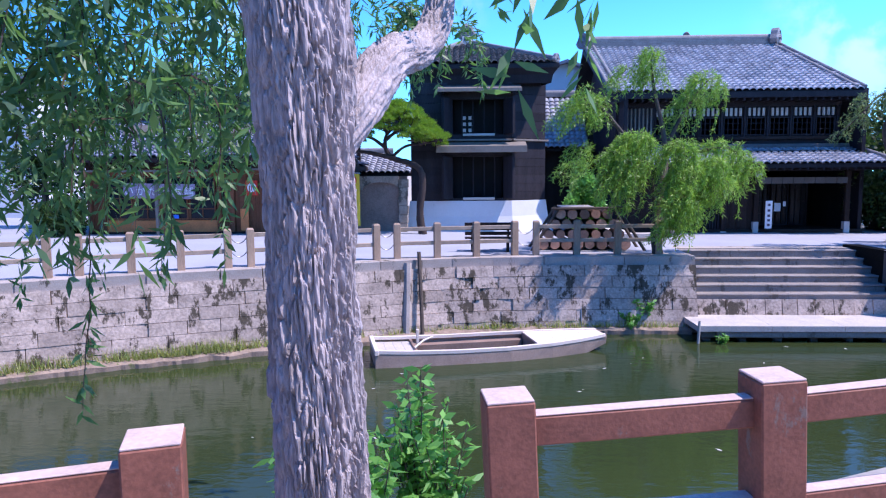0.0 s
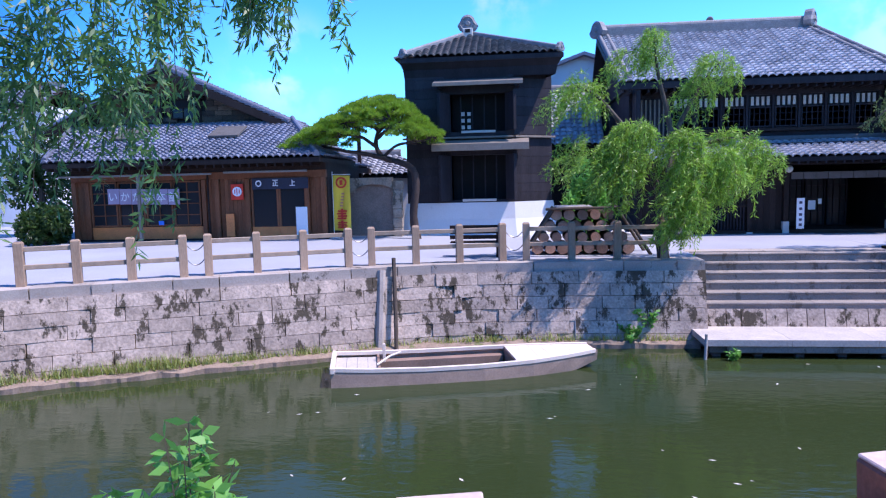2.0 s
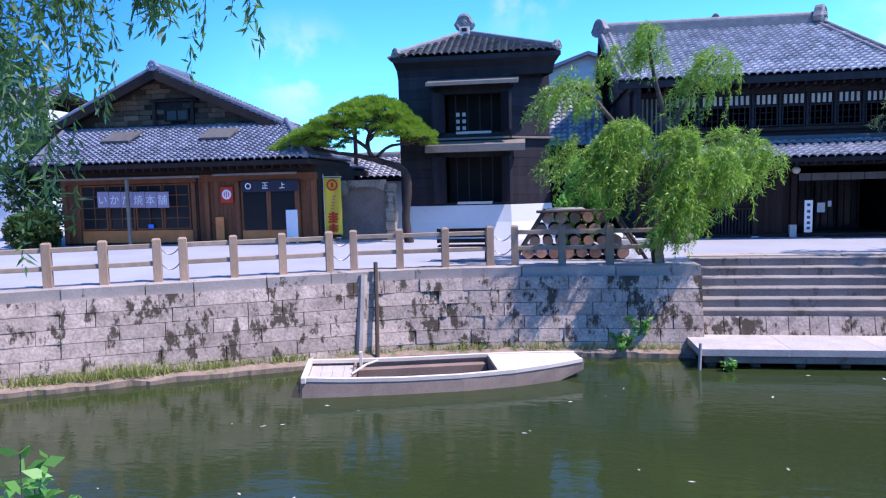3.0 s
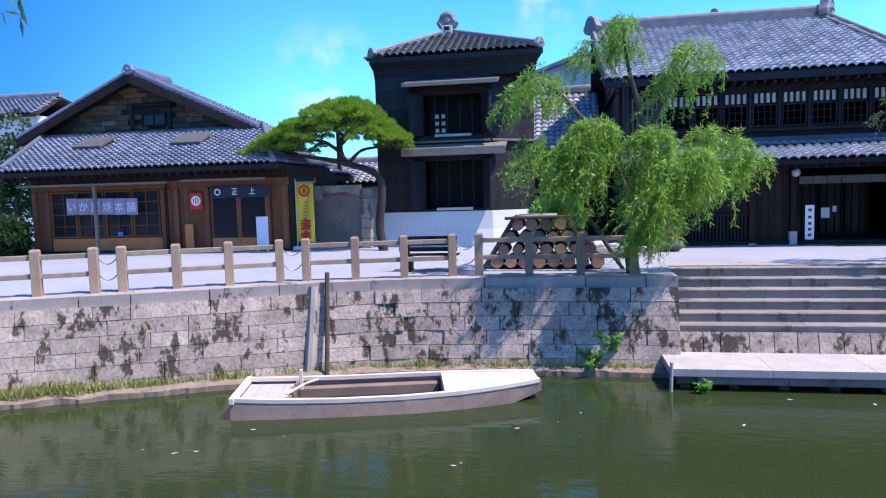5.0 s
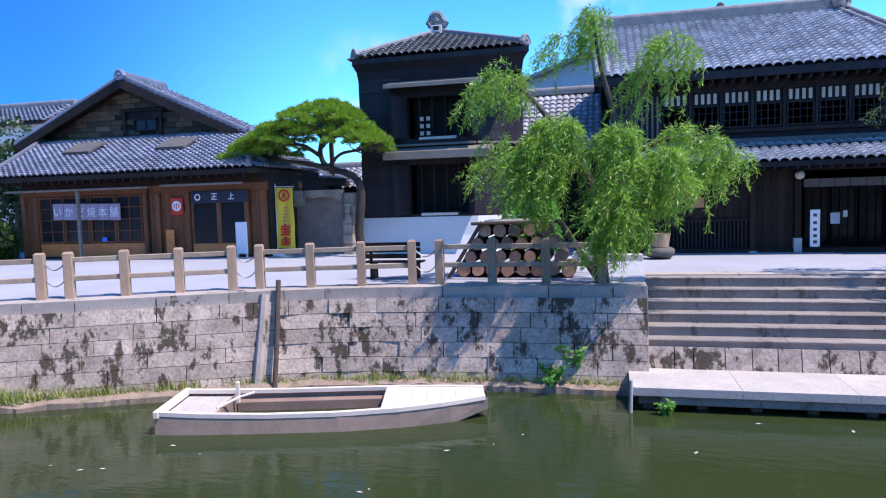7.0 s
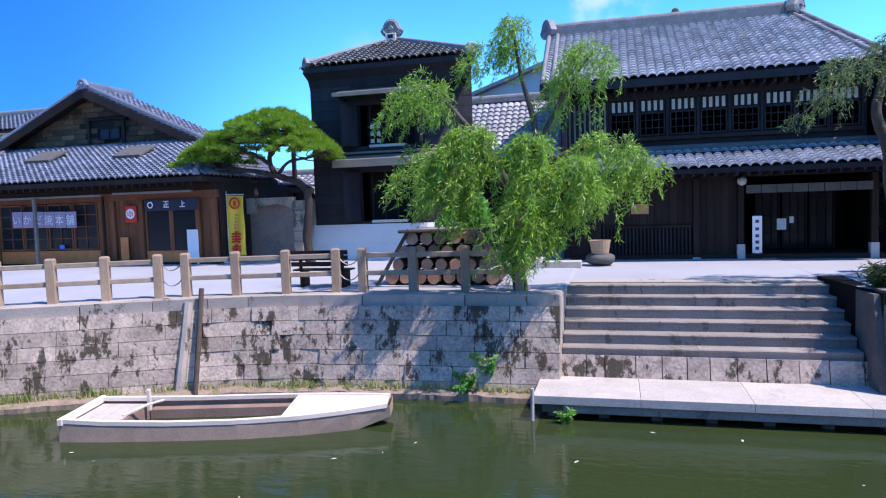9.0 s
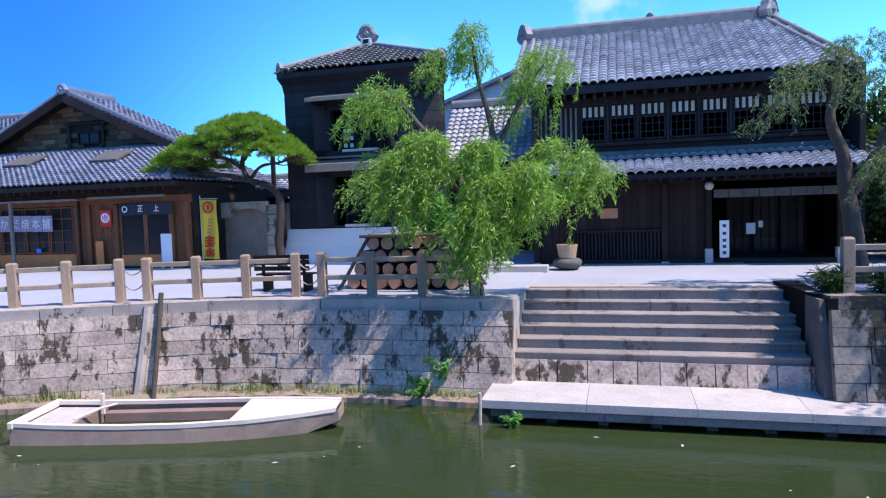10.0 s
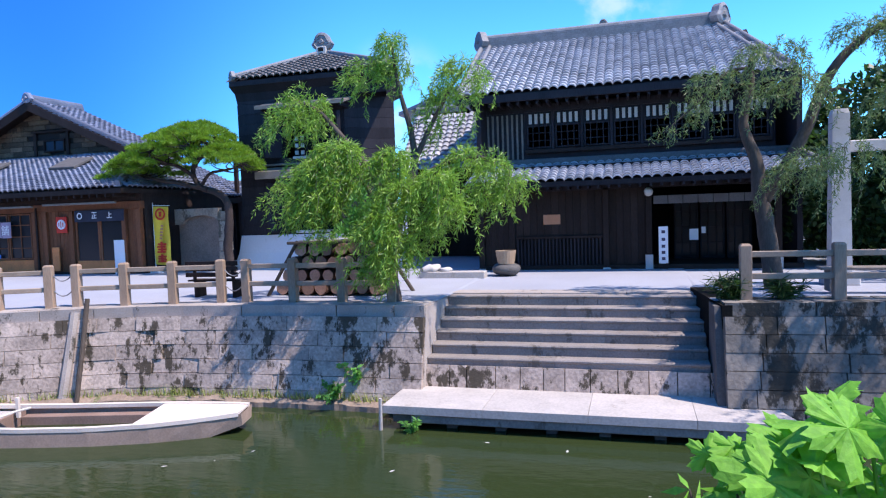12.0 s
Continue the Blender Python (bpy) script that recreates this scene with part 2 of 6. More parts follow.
CLOTH = shader("faded_lilac_cloth", (0.37, 0.29, 0.37), 0.85, 0.12, 3, 40, 0.1)
INK = shader("dark_ink", (0.07, 0.055, 0.09), 0.7, 0.1, 4, 30, 0.05)
NAVY = shader("navy_cloth", (0.03, 0.035, 0.055), 0.85, 0.15, 4, 30, 0.1)
LOGEND = shader("cut_log_end", (0.44, 0.24, 0.16), 0.8, 0.35, 6, 50, 0.4, per_object=0.4)
LOGBARK = shader("log_bark", (0.14, 0.075, 0.05), 0.9, 0.4, 6, 40, 0.7, per_object=0.3)
TUB = shader("pale_tub_wood", (0.40, 0.28, 0.18), 0.7, 0.2, 5, 35, 0.3)
ROCK = shader("dark_rock", (0.10, 0.095, 0.09), 0.8, 0.35, 4, 25, 0.9)
GRANITE = shader("pale_granite", (0.56, 0.52, 0.48), 0.8, 0.12, 4, 60, 0.3)
ORANGE = shader("faded_orange_board", (0.55, 0.24, 0.12), 0.7, 0.1, 4, 30, 0.1)
METAL = shader("dull_metal", (0.30, 0.29, 0.28), 0.45, 0.15, 5, 40, 0.1, metal=0.8)
GATEWOOD = shader("faded_gate_wood", (0.24, 0.175, 0.14), 0.8, 0.4, 1.4, 30, 0.4)
GATESTONE = shader("weathered_gate_stone", (0.31, 0.26, 0.205), 0.9, 0.4, 3, 25, 0.6, per_object=0.2, stain=(0.09, 0.08, 0.06), stain_scale=2.5, stain_at=0.55)
VALANCE = shader("grey_valance_cloth", (0.11, 0.10, 0.095), 0.85, 0.25, 3, 30, 0.2)
# mostly unseen ground, made pale to bounce fill light onto the near fence
PATH_PAVING = shader("near_path", (0.31, 0.285, 0.255), 0.9, 0.2, 1.2, 25, 0.4, stain=(0.17, 0.17, 0.10), stain_scale=0.9, stain_at=0.57)
# near-black that stands in for the shade inside rooms and behind openings
BLACK = shader("shade_black", (0.012, 0.011, 0.011), 0.9, 0.3, 2, 20, 0.1)

# ---- mesh tools ----
BASE = {}


def thing(name, at=(0, 0, 0), label="", category="", group="", kind=""):
    ob = new(name)
    ob.location = at
    ob.empty_display_size = 0.2
    BASE[ob] = Vector(at)
    return tagged(ob, label, category, group, kind)


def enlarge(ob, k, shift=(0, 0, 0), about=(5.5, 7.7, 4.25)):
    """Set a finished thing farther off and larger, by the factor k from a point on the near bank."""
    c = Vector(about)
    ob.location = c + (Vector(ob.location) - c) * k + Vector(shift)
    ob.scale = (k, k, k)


def mesh_part(name, verts, faces, mat, parent=None, label="", smooth=False):
    """One mesh object from world coordinates; under a thing or a part where a parent is given."""
    off = BASE.get(parent, Vector((0, 0, 0))) if parent else Vector((0, 0, 0))
    me = bpy.data.meshes.new(name)
    v = np.asarray(verts, dtype=float).reshape(-1, 3) - np.array(off)
    me.from_pydata(v.tolist(), [], [list(f) for f in faces])
    me.materials.append(mat)
    if smooth:
        me.polygons.foreach_set("use_smooth", [True] * len(me.polygons))
    me.update()
    ob = new(name, me)
    BASE[ob] = off
    if parent:
        ob.parent = parent
    if label:
        tagged(ob, label)
    return ob


def part(name, bm, mat, parent=None, label="", smooth=False):
    bmesh.ops.recalc_face_normals(bm, faces=bm.faces)
    bm.verts.index_update()
    vs = [v.co.copy() for v in bm.verts]
    fs = [[v.index for v in f.verts] for f in bm.faces]
    bm.free()
    return mesh_part(name, vs, fs, mat, parent, label, smooth)


def add_box(bm, x, y, z, bev=0.0, m=None):
    co = [(x[i], y[j], z[k]) for i in (0, 1) for j in (0, 1) for k in (0, 1)]
    vs = [bm.verts.new(m @ Vector(c) if m else c) for c in co]
    fs = [bm.faces.new([vs[i] for i in q]) for q in ((0, 1, 3, 2), (4, 6, 7, 5), (0, 4, 5, 1), (2, 3, 7, 6), (0, 2, 6, 4), (1, 5, 7, 3))]
    if bev:
        es = list({e for f in fs for e in f.edges})
        bmesh.ops.bevel(bm, geom=es, offset=bev, segments=1, affect="EDGES")


def box(name, parent, mat, x, y, z, bev=0.008, label="", m=None):
    bm = bmesh.new()
    add_box(bm, x, y, z, bev, m)
    return part(name, bm, mat, parent, label)


def prism(name, parent, mat, pts, axis, a, b, label=""):
    """A plate: the outline pts, given in the two other axes, drawn out along axis from a to b."""
    def put(p, v):
        q = list(p)
        q.insert(axis, v)
        return q
    n = len(pts)
    vs = [put(p, a) for p in pts] + [put(p, b) for p in pts]
    fs = [list(range(n)), list(range(2 * n - 1, n - 1, -1))] + [[i, i + n, (i + 1) % n + n, (i + 1) % n] for i in range(n)]
    bm = bmesh.new()
    bv = [bm.verts.new(v) for v in vs]
    for f in fs:
        bm.faces.new([bv[i] for i in f])
    return part(name, bm, mat, parent, label)


def tube(points, radii, sides=8, wob=0.0, rng=None):
    """Vertices and faces of a tapered tube along points."""
    pts = [Vector(p) for p in points]
    vs, fs = [], []
    for i, p in enumerate(pts):
        d = (pts[min(i + 1, len(pts) - 1)] - pts[max(i - 1, 0)]).normalized()
        u = d.cross(Vector((0.13, 0.97, 0.2))).normalized()
        w = d.cross(u)
        for k in range(sides):
            a = 2 * math.pi * k / sides
            r = radii[i] * (1 + (rng.uniform(-wob, wob) if rng else 0))
            vs.append(p + (u * math.cos(a) + w * math.sin(a)) * r)
    for i in range(len(pts) - 1):
        for k in range(sides):
            a, b = i * sides + k, i * sides + (k + 1) % sides
            fs.append((a, b, b + sides, a + sides))
    fs.append(list(range(sides))[::-1])
    fs.append(list(range(len(vs) - sides, len(vs))))
    return vs, fs


def join(lists):
    vs, fs = [], []
    for v, f in lists:
        o = len(vs)
        vs += list(v)
        fs += [[i + o for i in q] for q in f]
    return vs, fs


def smooth_path(pts, n=6):
    """Points glided through by a Catmull-Rom curve."""
    p = [Vector(q) for q in pts]
    p = [2 * p[0] - p[1]] + p + [2 * p[-1] - p[-2]]
    out = []
    for i in range(1, len(p) - 2):
        for k in range(n):
            t = k / n
            a, b, c, d = p[i - 1:i + 3]
            out.append(0.5 * (2 * b + (c - a) * t + (2 * a - 5 * b + 4 * c - d) * t * t + (3 * b - a - 3 * c + d) * t ** 3))
    out.append(p[-2])
    return out


# ---- the canal's far bank: plan ----
WATER_Z, ROAD_Z, BATTER, SETBACK = 0.25, 2.37, 0.22, 0.50
EDGE_X = (-60, -30, -20, -14, -10, -7.5, -4.9, -2.8, -1.2, 0.2, 1.5, 4.0, 7.4)
EDGE_Y = (-22, 3.0, 10.5, 15.3, 18.0, 19.35, 20.48, 21.38, 22.08, 22.62, 22.88, 23.06, 23.08)


def edge_left(x):
    """The fence line on top of the wall to the left of the steps."""
    return float(np.interp(x, EDGE_X, EDGE_Y))


def edge_right(x):
    return float(np.interp(x, (13.0, 16.0, 20.0, 40.0, 60.0), (22.66, 22.85, 22.6, 16.0, 4.0)))


def road_z(x, y):
    e = edge_left(x) if x < 7.4 else (24.75 if x < 13.0 else edge_right(x))
    rise = min(max(y - e, 0), 6.0) / 6.0
    left = min(max((6.0 - x) / 10.0, 0), 1)
    base = ROAD_Z if x < 7.4 else (2.38 if x < 13 else 2.5 - 0.1 * min(max(y - e, 0) / 2.0, 1))
    return base + rise * (0.08 + 0.2 * left) * (1 if x < 13 else 0.3)


def structure(name, verts, faces, mat, label, smooth=False):
    return tagged(mesh_part(name, verts, faces, mat, None, "", smooth), label, name.split("_")[0], kind="structure")


# ground: one sheet from the bank to the horizon
def build_ground():
    xs = [-3000, -800, -200, -60, -30, -20, -17, -14, -12, -10, -8.7, -7.5, -6.2, -4.9, -3.8, -2.8, -2, -1.2, -0.5, 0.2, 0.8, 1.5, 2.7, 4, 5.7,
          7.35, 7.45, 9, 11, 12.95, 13.05, 14.5, 16, 18, 20, 30, 40, 60, 200, 800, 3000]
    steps = [0, 0.5, 1.5, 3, 4.5, 6, 8, 12, 20, 60, 300, 3000]
    vs, fs = [], []
    for x in xs:
        e = (edge_left(x) - 0.1) if x < 7.4 else (24.72 if x < 13 else edge_right(x) - 0.1)
        for s in steps:
            vs.append((x, e + s, road_z(x, e + s + 0.1)))
    m = len(steps)
    for i in range(len(xs) - 1):
        for j in range(m - 1):
            a = i * m + j
            fs.append((a, a + m, a + m + 1, a + 1))
    structure("ground", vs, fs, ROAD, "pale sunlit street paving along the far bank")


build_ground()
structure("water", [(-3000, -400, WATER_Z), (3000, -400, WATER_Z), (3000, 24.6, WATER_Z), (-3000, 24.6, WATER_Z)], [(0, 1, 2, 3)], WATER,
          "still olive-green canal water")


# backing of the battered wall, behind the stones
def wall_backing(name, xs, edge, top, label):
    vs, fs = [], []
    for x in xs:
        e = edge(x)
        for z, o in ((-0.6, 0.0), (top, 0.0)):
            vs.append((x, e - SETBACK - BATTER * (top - z) + 0.07, z))
        vs.append((x, e + 0.5, top - 0.03))
        vs.append((x, e + 0.5, -0.6))
    n = len(xs)
    for i in range(n - 1):
        for k in range(4):
            a, b = 4 * i + k, 4 * i + (k + 1) % 4
            fs.append((a, a + 4, b + 4, b))
    fs += [(0, 1, 2, 3), (4 * n - 1, 4 * n - 2, 4 * n - 3, 4 * n - 4)]
    return tagged(mesh_part(name, vs, fs, MORTAR), label, "retaining wall", kind="structure")


WALL_L = wall_backing("wall_canal_left", list(np.linspace(-30, -9, 15)) + list(np.linspace(-8, 7.36, 32)), edge_left, ROAD_Z - 0.06,
                      "battered canal wall of weathered stone blocks with dark moss")
WALL_R = wall_backing("wall_canal_right", list(np.linspace(13.02, 34, 22)), edge_right, 2.44,
                      "battered stone canal wall beside the landing steps")


def chamfered(name, mat, c=0.009):
    """A unit block, -0.5 to 0.5, whose front (-y) edges are worn round."""
    f = [(-0.5 + c, -0.5, -0.5 + c), (0.5 - c, -0.5, -0.5 + c), (0.5 - c, -0.5, 0.5 - c), (-0.5 + c, -0.5, 0.5 - c)]
    g = [(-0.5, -0.3, -0.5), (0.5, -0.3, -0.5), (0.5, -0.3, 0.5), (-0.5, -0.3, 0.5)]
    h = [(x, 0.5, z) for x, _, z in g]
    vs = f + g + h
    fs = [(0, 1, 2, 3)] + [(i, 4 + i, 4 + (i + 1) % 4, (i + 1) % 4) for i in range(4)] + [(4 + i, 8 + i, 8 + (i + 1) % 4, 4 + (i + 1) % 4) for i in range(4)] + [(11, 10, 9, 8)]
    bm = bmesh.new()
    bv = [bm.verts.new(v) for v in vs]
    for q in fs:
        bm.faces.new([bv[i] for i in q])
    bmesh.ops.recalc_face_normals(bm, faces=bm.faces)
    me = bpy.data.meshes.new(name)
    bm.to_mesh(me)
    bm.free()
    me.materials.append(mat)
    return me


def set_piece(name, me, parent, at, xdir, zdir, size):
    """One block of shared mesh, its length along xdir and its height along zdir."""
    x = Vector(xdir).normalized()
    z = Vector(zdir)
    z = (z - x * z.dot(x)).normalized()
    y = z.cross(x)
    ob = new(name, me)
    ob.parent = parent
    off = BASE.get(parent, Vector((0, 0, 0)))
    m = Matrix((x, y, z)).transposed().to_4x4()
    ob.matrix_basis = Matrix.Translation(Vector(at) - off) @ m @ Matrix.Diagonal((*size, 1))
    return ob

# ---- THINGS BELOW ----
# roof tiles
def tile_shape(w=0.27, h=0.30, lift=0.072):
    """One wave-shaped clay tile: x across, y up the slope, z away from the roof."""
    n = 7
    prof = [(w * i / n, 0.09 * math.sin(math.pi * i / n) ** 0.6 - 0.03) for i in range(n + 1)]
    vs = [(x, 0, z + lift - 0.045) for x, z in prof] + [(x, 0, z + lift) for x, z in prof] + [(x, h, z + 0.004) for x, z in prof]
    m = n + 1
    fs = [(i, i + 1, i + 1 + m, i + m) for i in range(n)] + [(i + m, i + 1 + m, i + 1 + 2 * m, i + 2 * m) for i in range(n)]
    return np.array(vs), fs


def tiled(parent, mat, o, u, v, width, length, left=None, right=None, parts=300, w=0.27, h=0.26):
    """Tiles on a slope: o the lower left corner, u along the eave, v up the slope. left, right: the limits across at a share of the length."""
    rng = random.Random(hash((round(o[0], 2), round(o[2], 2))) % 1000)
    o, u, v = Vector(o), Vector(u).normalized(), Vector(v).normalized()
    nrm = u.cross(v)
    tv, tf = tile_shape(w, h + 0.05)
    me = bpy.data.meshes.new("roof_tile")
    me.from_pydata(tv.tolist(), [], tf)
    me.materials.append(mat)
    off = BASE.get(parent, Vector((0, 0, 0)))
    rot = Matrix((u, v, nrm)).transposed()
    count, vs, fs = 0, [], []
    for j in range(int(length / h)):
        s = (j + 0.5) * h / length
        a, b = (left(s) if left else 0), (right(s) if right else width)
        i0, i1 = math.ceil(a / w - 1e-6), math.floor(b / w + 1e-6)
        for i in range(i0, i1):
            p = o + u * (i * w) + v * (j * h + rng.uniform(-0.006, 0.006)) + nrm * rng.uniform(0, 0.006)
            if count < parts:
                ob = new("roof_tile", me)
                ob.parent = parent
                ob.matrix_basis = Matrix.Translation(p - off) @ rot.to_4x4()
                count += 1
            else:
                k = len(vs)
                vs += [p + rot @ Vector(q) for q in tv]
                fs += [[q + k for q in f] for f in tf]
    if vs:
        tagged(mesh_part("tile_field", vs, fs, mat, parent), kind="stuff")


def slab(name, parent, mat, corners, thick, label=""):
    """A plate under four corners, of that thickness downwards."""
    c = [Vector(p) for p in corners]
    d = Vector((0, 0, -thick))
    vs = c + [p + d for p in c]
    fs = [(0, 1, 2, 3), (7, 6, 5, 4)] + [(i, i + 4, (i + 1) % 4 + 4, (i + 1) % 4) for i in range(4)]
    return mesh_part(name, vs, fs, mat, parent, label)


def ridge_stack(name, parent, p, q, w, h, mat=None, label=""):
    """A ridge of stacked tile courses with a round top course, from p to q."""
    p, q = Vector(p), Vector(q)
    d = (q - p).normalized()
    s = d.cross(Vector((0, 0, 1))).normalized()
    up = s.cross(d)
    prof = []
    n = max(2, int(h / 0.07))
    for i in range(n):
        ww = w * (1 - 0.25 * i / n) / 2
        prof += [(ww, h * i / n), (ww, h * (i + 0.65) / n), (ww - 0.025, h * (i + 0.65) / n), (ww - 0.025, h * (i + 1) / n)]
    r = w * 0.36
    arc = [(r * math.cos(a), h + r * math.sin(a)) for a in np.linspace(0, math.pi, 7)]
    out = prof + arc + [(-a, b) for a, b in prof[::-1]]
    k = len(out)
    vs = [p + s * a + up * b for a, b in out] + [q + s * a + up * b for a, b in out]
    fs = [(i, (i + 1) % k, (i + 1) % k + k, i + k) for i in range(k)] + [list(range(k))[::-1], list(range(k, 2 * k))]
    return mesh_part(name, vs, fs, mat or RIDGE, parent, label)


def end_tile(name, parent, at, size, mat=None, facing=(0, -1, 0), label=""):
    """A rounded ornamental ridge-end tile with a boss."""
    at = Vector(at)
    f = Vector(facing).normalized()
    s = f.cross(Vector((0, 0, 1))).normalized()
    ring = [(math.cos(a) * size * (0.55 if math.sin(a) > -0.2 else 0.75), (math.sin(a) + 0.6) * size * 0.62) for a in np.linspace(-math.pi / 2, 1.5 * math.pi, 15)[:-1]]
    k = len(ring)
    vs = []
    for dep, sc in ((-0.16, 1.0), (0.10, 1.0), (0.15, 0.72), (0.12, 0.66), (0.12, 0.3), (0.20, 0.2)):
        vs += [at + s * a * sc + Vector((0, 0, size * 0.37 + (b - size * 0.37) * sc)) + f * dep * size * 1.6 for a, b in ring]
    fs = []
    for r in range(5):
        fs += [(r * k + i, r * k + (i + 1) % k, (r + 1) * k + (i + 1) % k, (r + 1) * k + i) for i in range(k)]
    fs += [list(range(k))[::-1], list(range(5 * k, 6 * k))]
    return mesh_part(name, vs, fs, mat or RIDGE, parent, label)


def boards(name, parent, mat, x, y, z, n, vertical=True, gap=0.006, dep=0.02, label=""):
    """n boards side by side in the plane y, each a part."""
    for i in range(n):
        if vertical:
            a = x[0] + (x[1] - x[0]) * i / n
            b = x[0] + (x[1] - x[0]) * (i + 1) / n - gap
            box(name, parent, mat, (a, b), (y - dep - 0.004 * (i % 3), y), z, 0.004, label)
        else:
            a = z[0] + (z[1] - z[0]) * i / n
            b = z[0] + (z[1] - z[0]) * (i + 1) / n - gap
            box(name, parent, mat, x, (y - dep - 0.004 * (i % 3), y), (a, b), 0.004, label)


def lattice_window(parent, x, y, z, nx, nz, mat, bar=0.035, fr=0.06, label="", name="window"):
    """A window: frame, one pane behind, and a grid of bars."""
    bm = bmesh.new()
    for a, b, c, d in ((x[0], x[1], z[0], z[0] + fr), (x[0], x[1], z[1] - fr, z[1]), (x[0], x[0] + fr, z[0] + fr, z[1] - fr), (x[1] - fr, x[1], z[0] + fr, z[1] - fr)):
        add_box(bm, (a, b), (y - 0.05, y + 0.03), (c, d), 0.004)
    w = part(name, bm, mat, parent, label)
    mesh_part("pane", [(x[0] + fr, y + 0.01, z[0] + fr), (x[1] - fr, y + 0.01, z[0] + fr), (x[1] - fr, y + 0.01, z[1] - fr), (x[0] + fr, y + 0.01, z[1] - fr)], [(0, 1, 2, 3)], GLASS, w)
    for i in range(1, nx):
        c = x[0] + (x[1] - x[0]) * i / nx
        box("bar", w, mat, (c - bar / 2, c + bar / 2), (y - 0.03, y), (z[0] + fr, z[1] - fr), 0.003)
    for i in range(1, nz):
        c = z[0] + (z[1] - z[0]) * i / nz
        box("bar", w, mat, (x[0] + fr, x[1] - fr), (y - 0.022, y - 0.002), (c - bar / 2, c + bar / 2), 0.003)
    return w


# ---- merchant house by the steps ----
def merchant_house():
    h = thing("merchant_house", (11.0, 32, 2.45), "large two-storey black timber merchant house with silver tiled roofs", "house")
    X0, X1, F, U, g = 6.9, 16.2, 29.9, 31.0, 2.45
    # shell
    box("back_wall", h, BLACKWOOD, (X0, X1), (38.4, 38.6), (g, 8.2))
    box("side_wall", h, BLACKWOOD, (X0, X0 + 0.15), (F + 0.1, 38.4), (g, 8.0))
    box("side_wall", h, BLACKWOOD, (X1 - 0.15, X1), (F + 0.1, 38.4), (g, 8.0))
    prism("gable_wall", h, BLACKWOOD, [(31.0, 7.9), (38.6, 7.9), (34.8, 10.3)], 0, 6.75, 6.87)
    prism("gable_wall", h, BLACKWOOD, [(31.0, 7.9), (38.6, 7.9), (34.8, 10.3)], 0, 15.4, 15.52)
    # ground floor: closed left half, open shop right half
    box("lintel", h, BLACKWOOD, (X0, X1), (F, F + 0.2), (4.85, 5.3))
    box("threshold", h, DARKWOOD, (X0, X1), (F - 0.05, F + 0.2), (g - 0.2, g + 0.12))
    box("inner_floor", h, DARKWOOD, (12.2, X1 - 0.2), (F + 0.25, 38.3), (g - 0.1, g + 0.1))
    # inner wall and ceiling coloured black for the shop's deep shade
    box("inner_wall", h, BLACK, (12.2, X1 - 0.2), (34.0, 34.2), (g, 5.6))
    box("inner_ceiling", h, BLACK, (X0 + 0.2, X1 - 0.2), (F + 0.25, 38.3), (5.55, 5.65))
    for x in (7.0, 10.83, 12.06, 15.55):
        box("pillar", h, DARKWOOD, (x - 0.09, x + 0.09), (F - 0.08, F + 0.10), (g, 4.85), 0.012)
        box("pillar_foot", h, GRANITE, (x - 0.11, x + 0.11), (F - 0.10, F + 0.12), (g - 0.1, g + 0.42 if x > 12 else g + 0.05), 0.012)
    boards("wall_board", h, DARKWOOD, (7.1, 8.05), F + 0.08, (g + 0.12, 4.85), 5)
    boards("wall_board", h, DARKWOOD, (8.1, 10.74), F + 0.08, (3.45, 4.85), 12)
    boards("wall_board", h, DARKWOOD, (10.92, 11.97), F + 0.08, (g + 0.12, 4.85), 5)
    for i in range(24):  # slatted dado
        x = 8.12 + i * 0.109
        box("slat", h, BLACKWOOD, (x, x + 0.05), (F - 0.0, F + 0.05), (g + 0.12, 3.45), 0.004)
    box("rail", h, DARKWOOD, (8.1, 10.74), (F - 0.03, F + 0.07), (3.40, 3.48), 0.006)
    box("backing_board", h, BLACK, (7.1, 12.0), (F + 0.09, F + 0.13), (g + 0.1, 4.9))
    # sliding doors deep in the shop opening
    for x in (12.9, 13.7, 14.5):
        lattice_window(h, (x, x + 0.75), 32.4, (g + 0.1, 4.6), 3, 4, BLACKWOOD, label="sliding lattice door in shade", name="door")
    # cloth valance under the lintel
    for i in range(8):
        a = 12.2 + i * 0.412
        box("valance_panel", h, VALANCE, (a, a + 0.395), (F - 0.10 - 0.015 * (i % 2), F - 0.085), (4.36, 4.60), 0.003)
    bm = bmesh.new()
    bmesh.ops.create_uvsphere(bm, u_segments=14, v_segments=8, radius=0.13, matrix=pose(12.06, F - 0.24, 4.72))
    part("lamp", bm, PLASTER_GREY, h, "round white lamp", True)
    # lower roof
    e, t = 28.95, 31.0
    ez, tz = 5.10, 5.74
    x0, x1 = 6.75, 16.75
    slab("lower_roof_deck", h, BLACKWOOD, [(x0, e, ez), (x1, e, ez), (x1 - 0.6, t, tz), (x0, t, tz)], 0.14)
    for i in range(34):
        x = x0 + 0.12 + i * 0.29
        box("rafter", h, BLACKWOOD, (x, x + 0.06), (e + 0.03, F), (ez - 0.22, ez - 0.14), 0.0, m=None)
    L = math.hypot(t - e, tz - ez)
    tiled(h, TILE, (x0, e - 0.04, ez + 0.01), (1, 0, 0), (0, t - e, tz - ez), x1 - x0, L, right=lambda s: x1 - x0 - 0.6 * s, parts=150)
    ridge_stack("flashing", h, (x0, t - 0.08, tz + 0.02), (x1 - 0.6, t - 0.08, tz + 0.02), 0.18, 0.12, TILE_DARK)
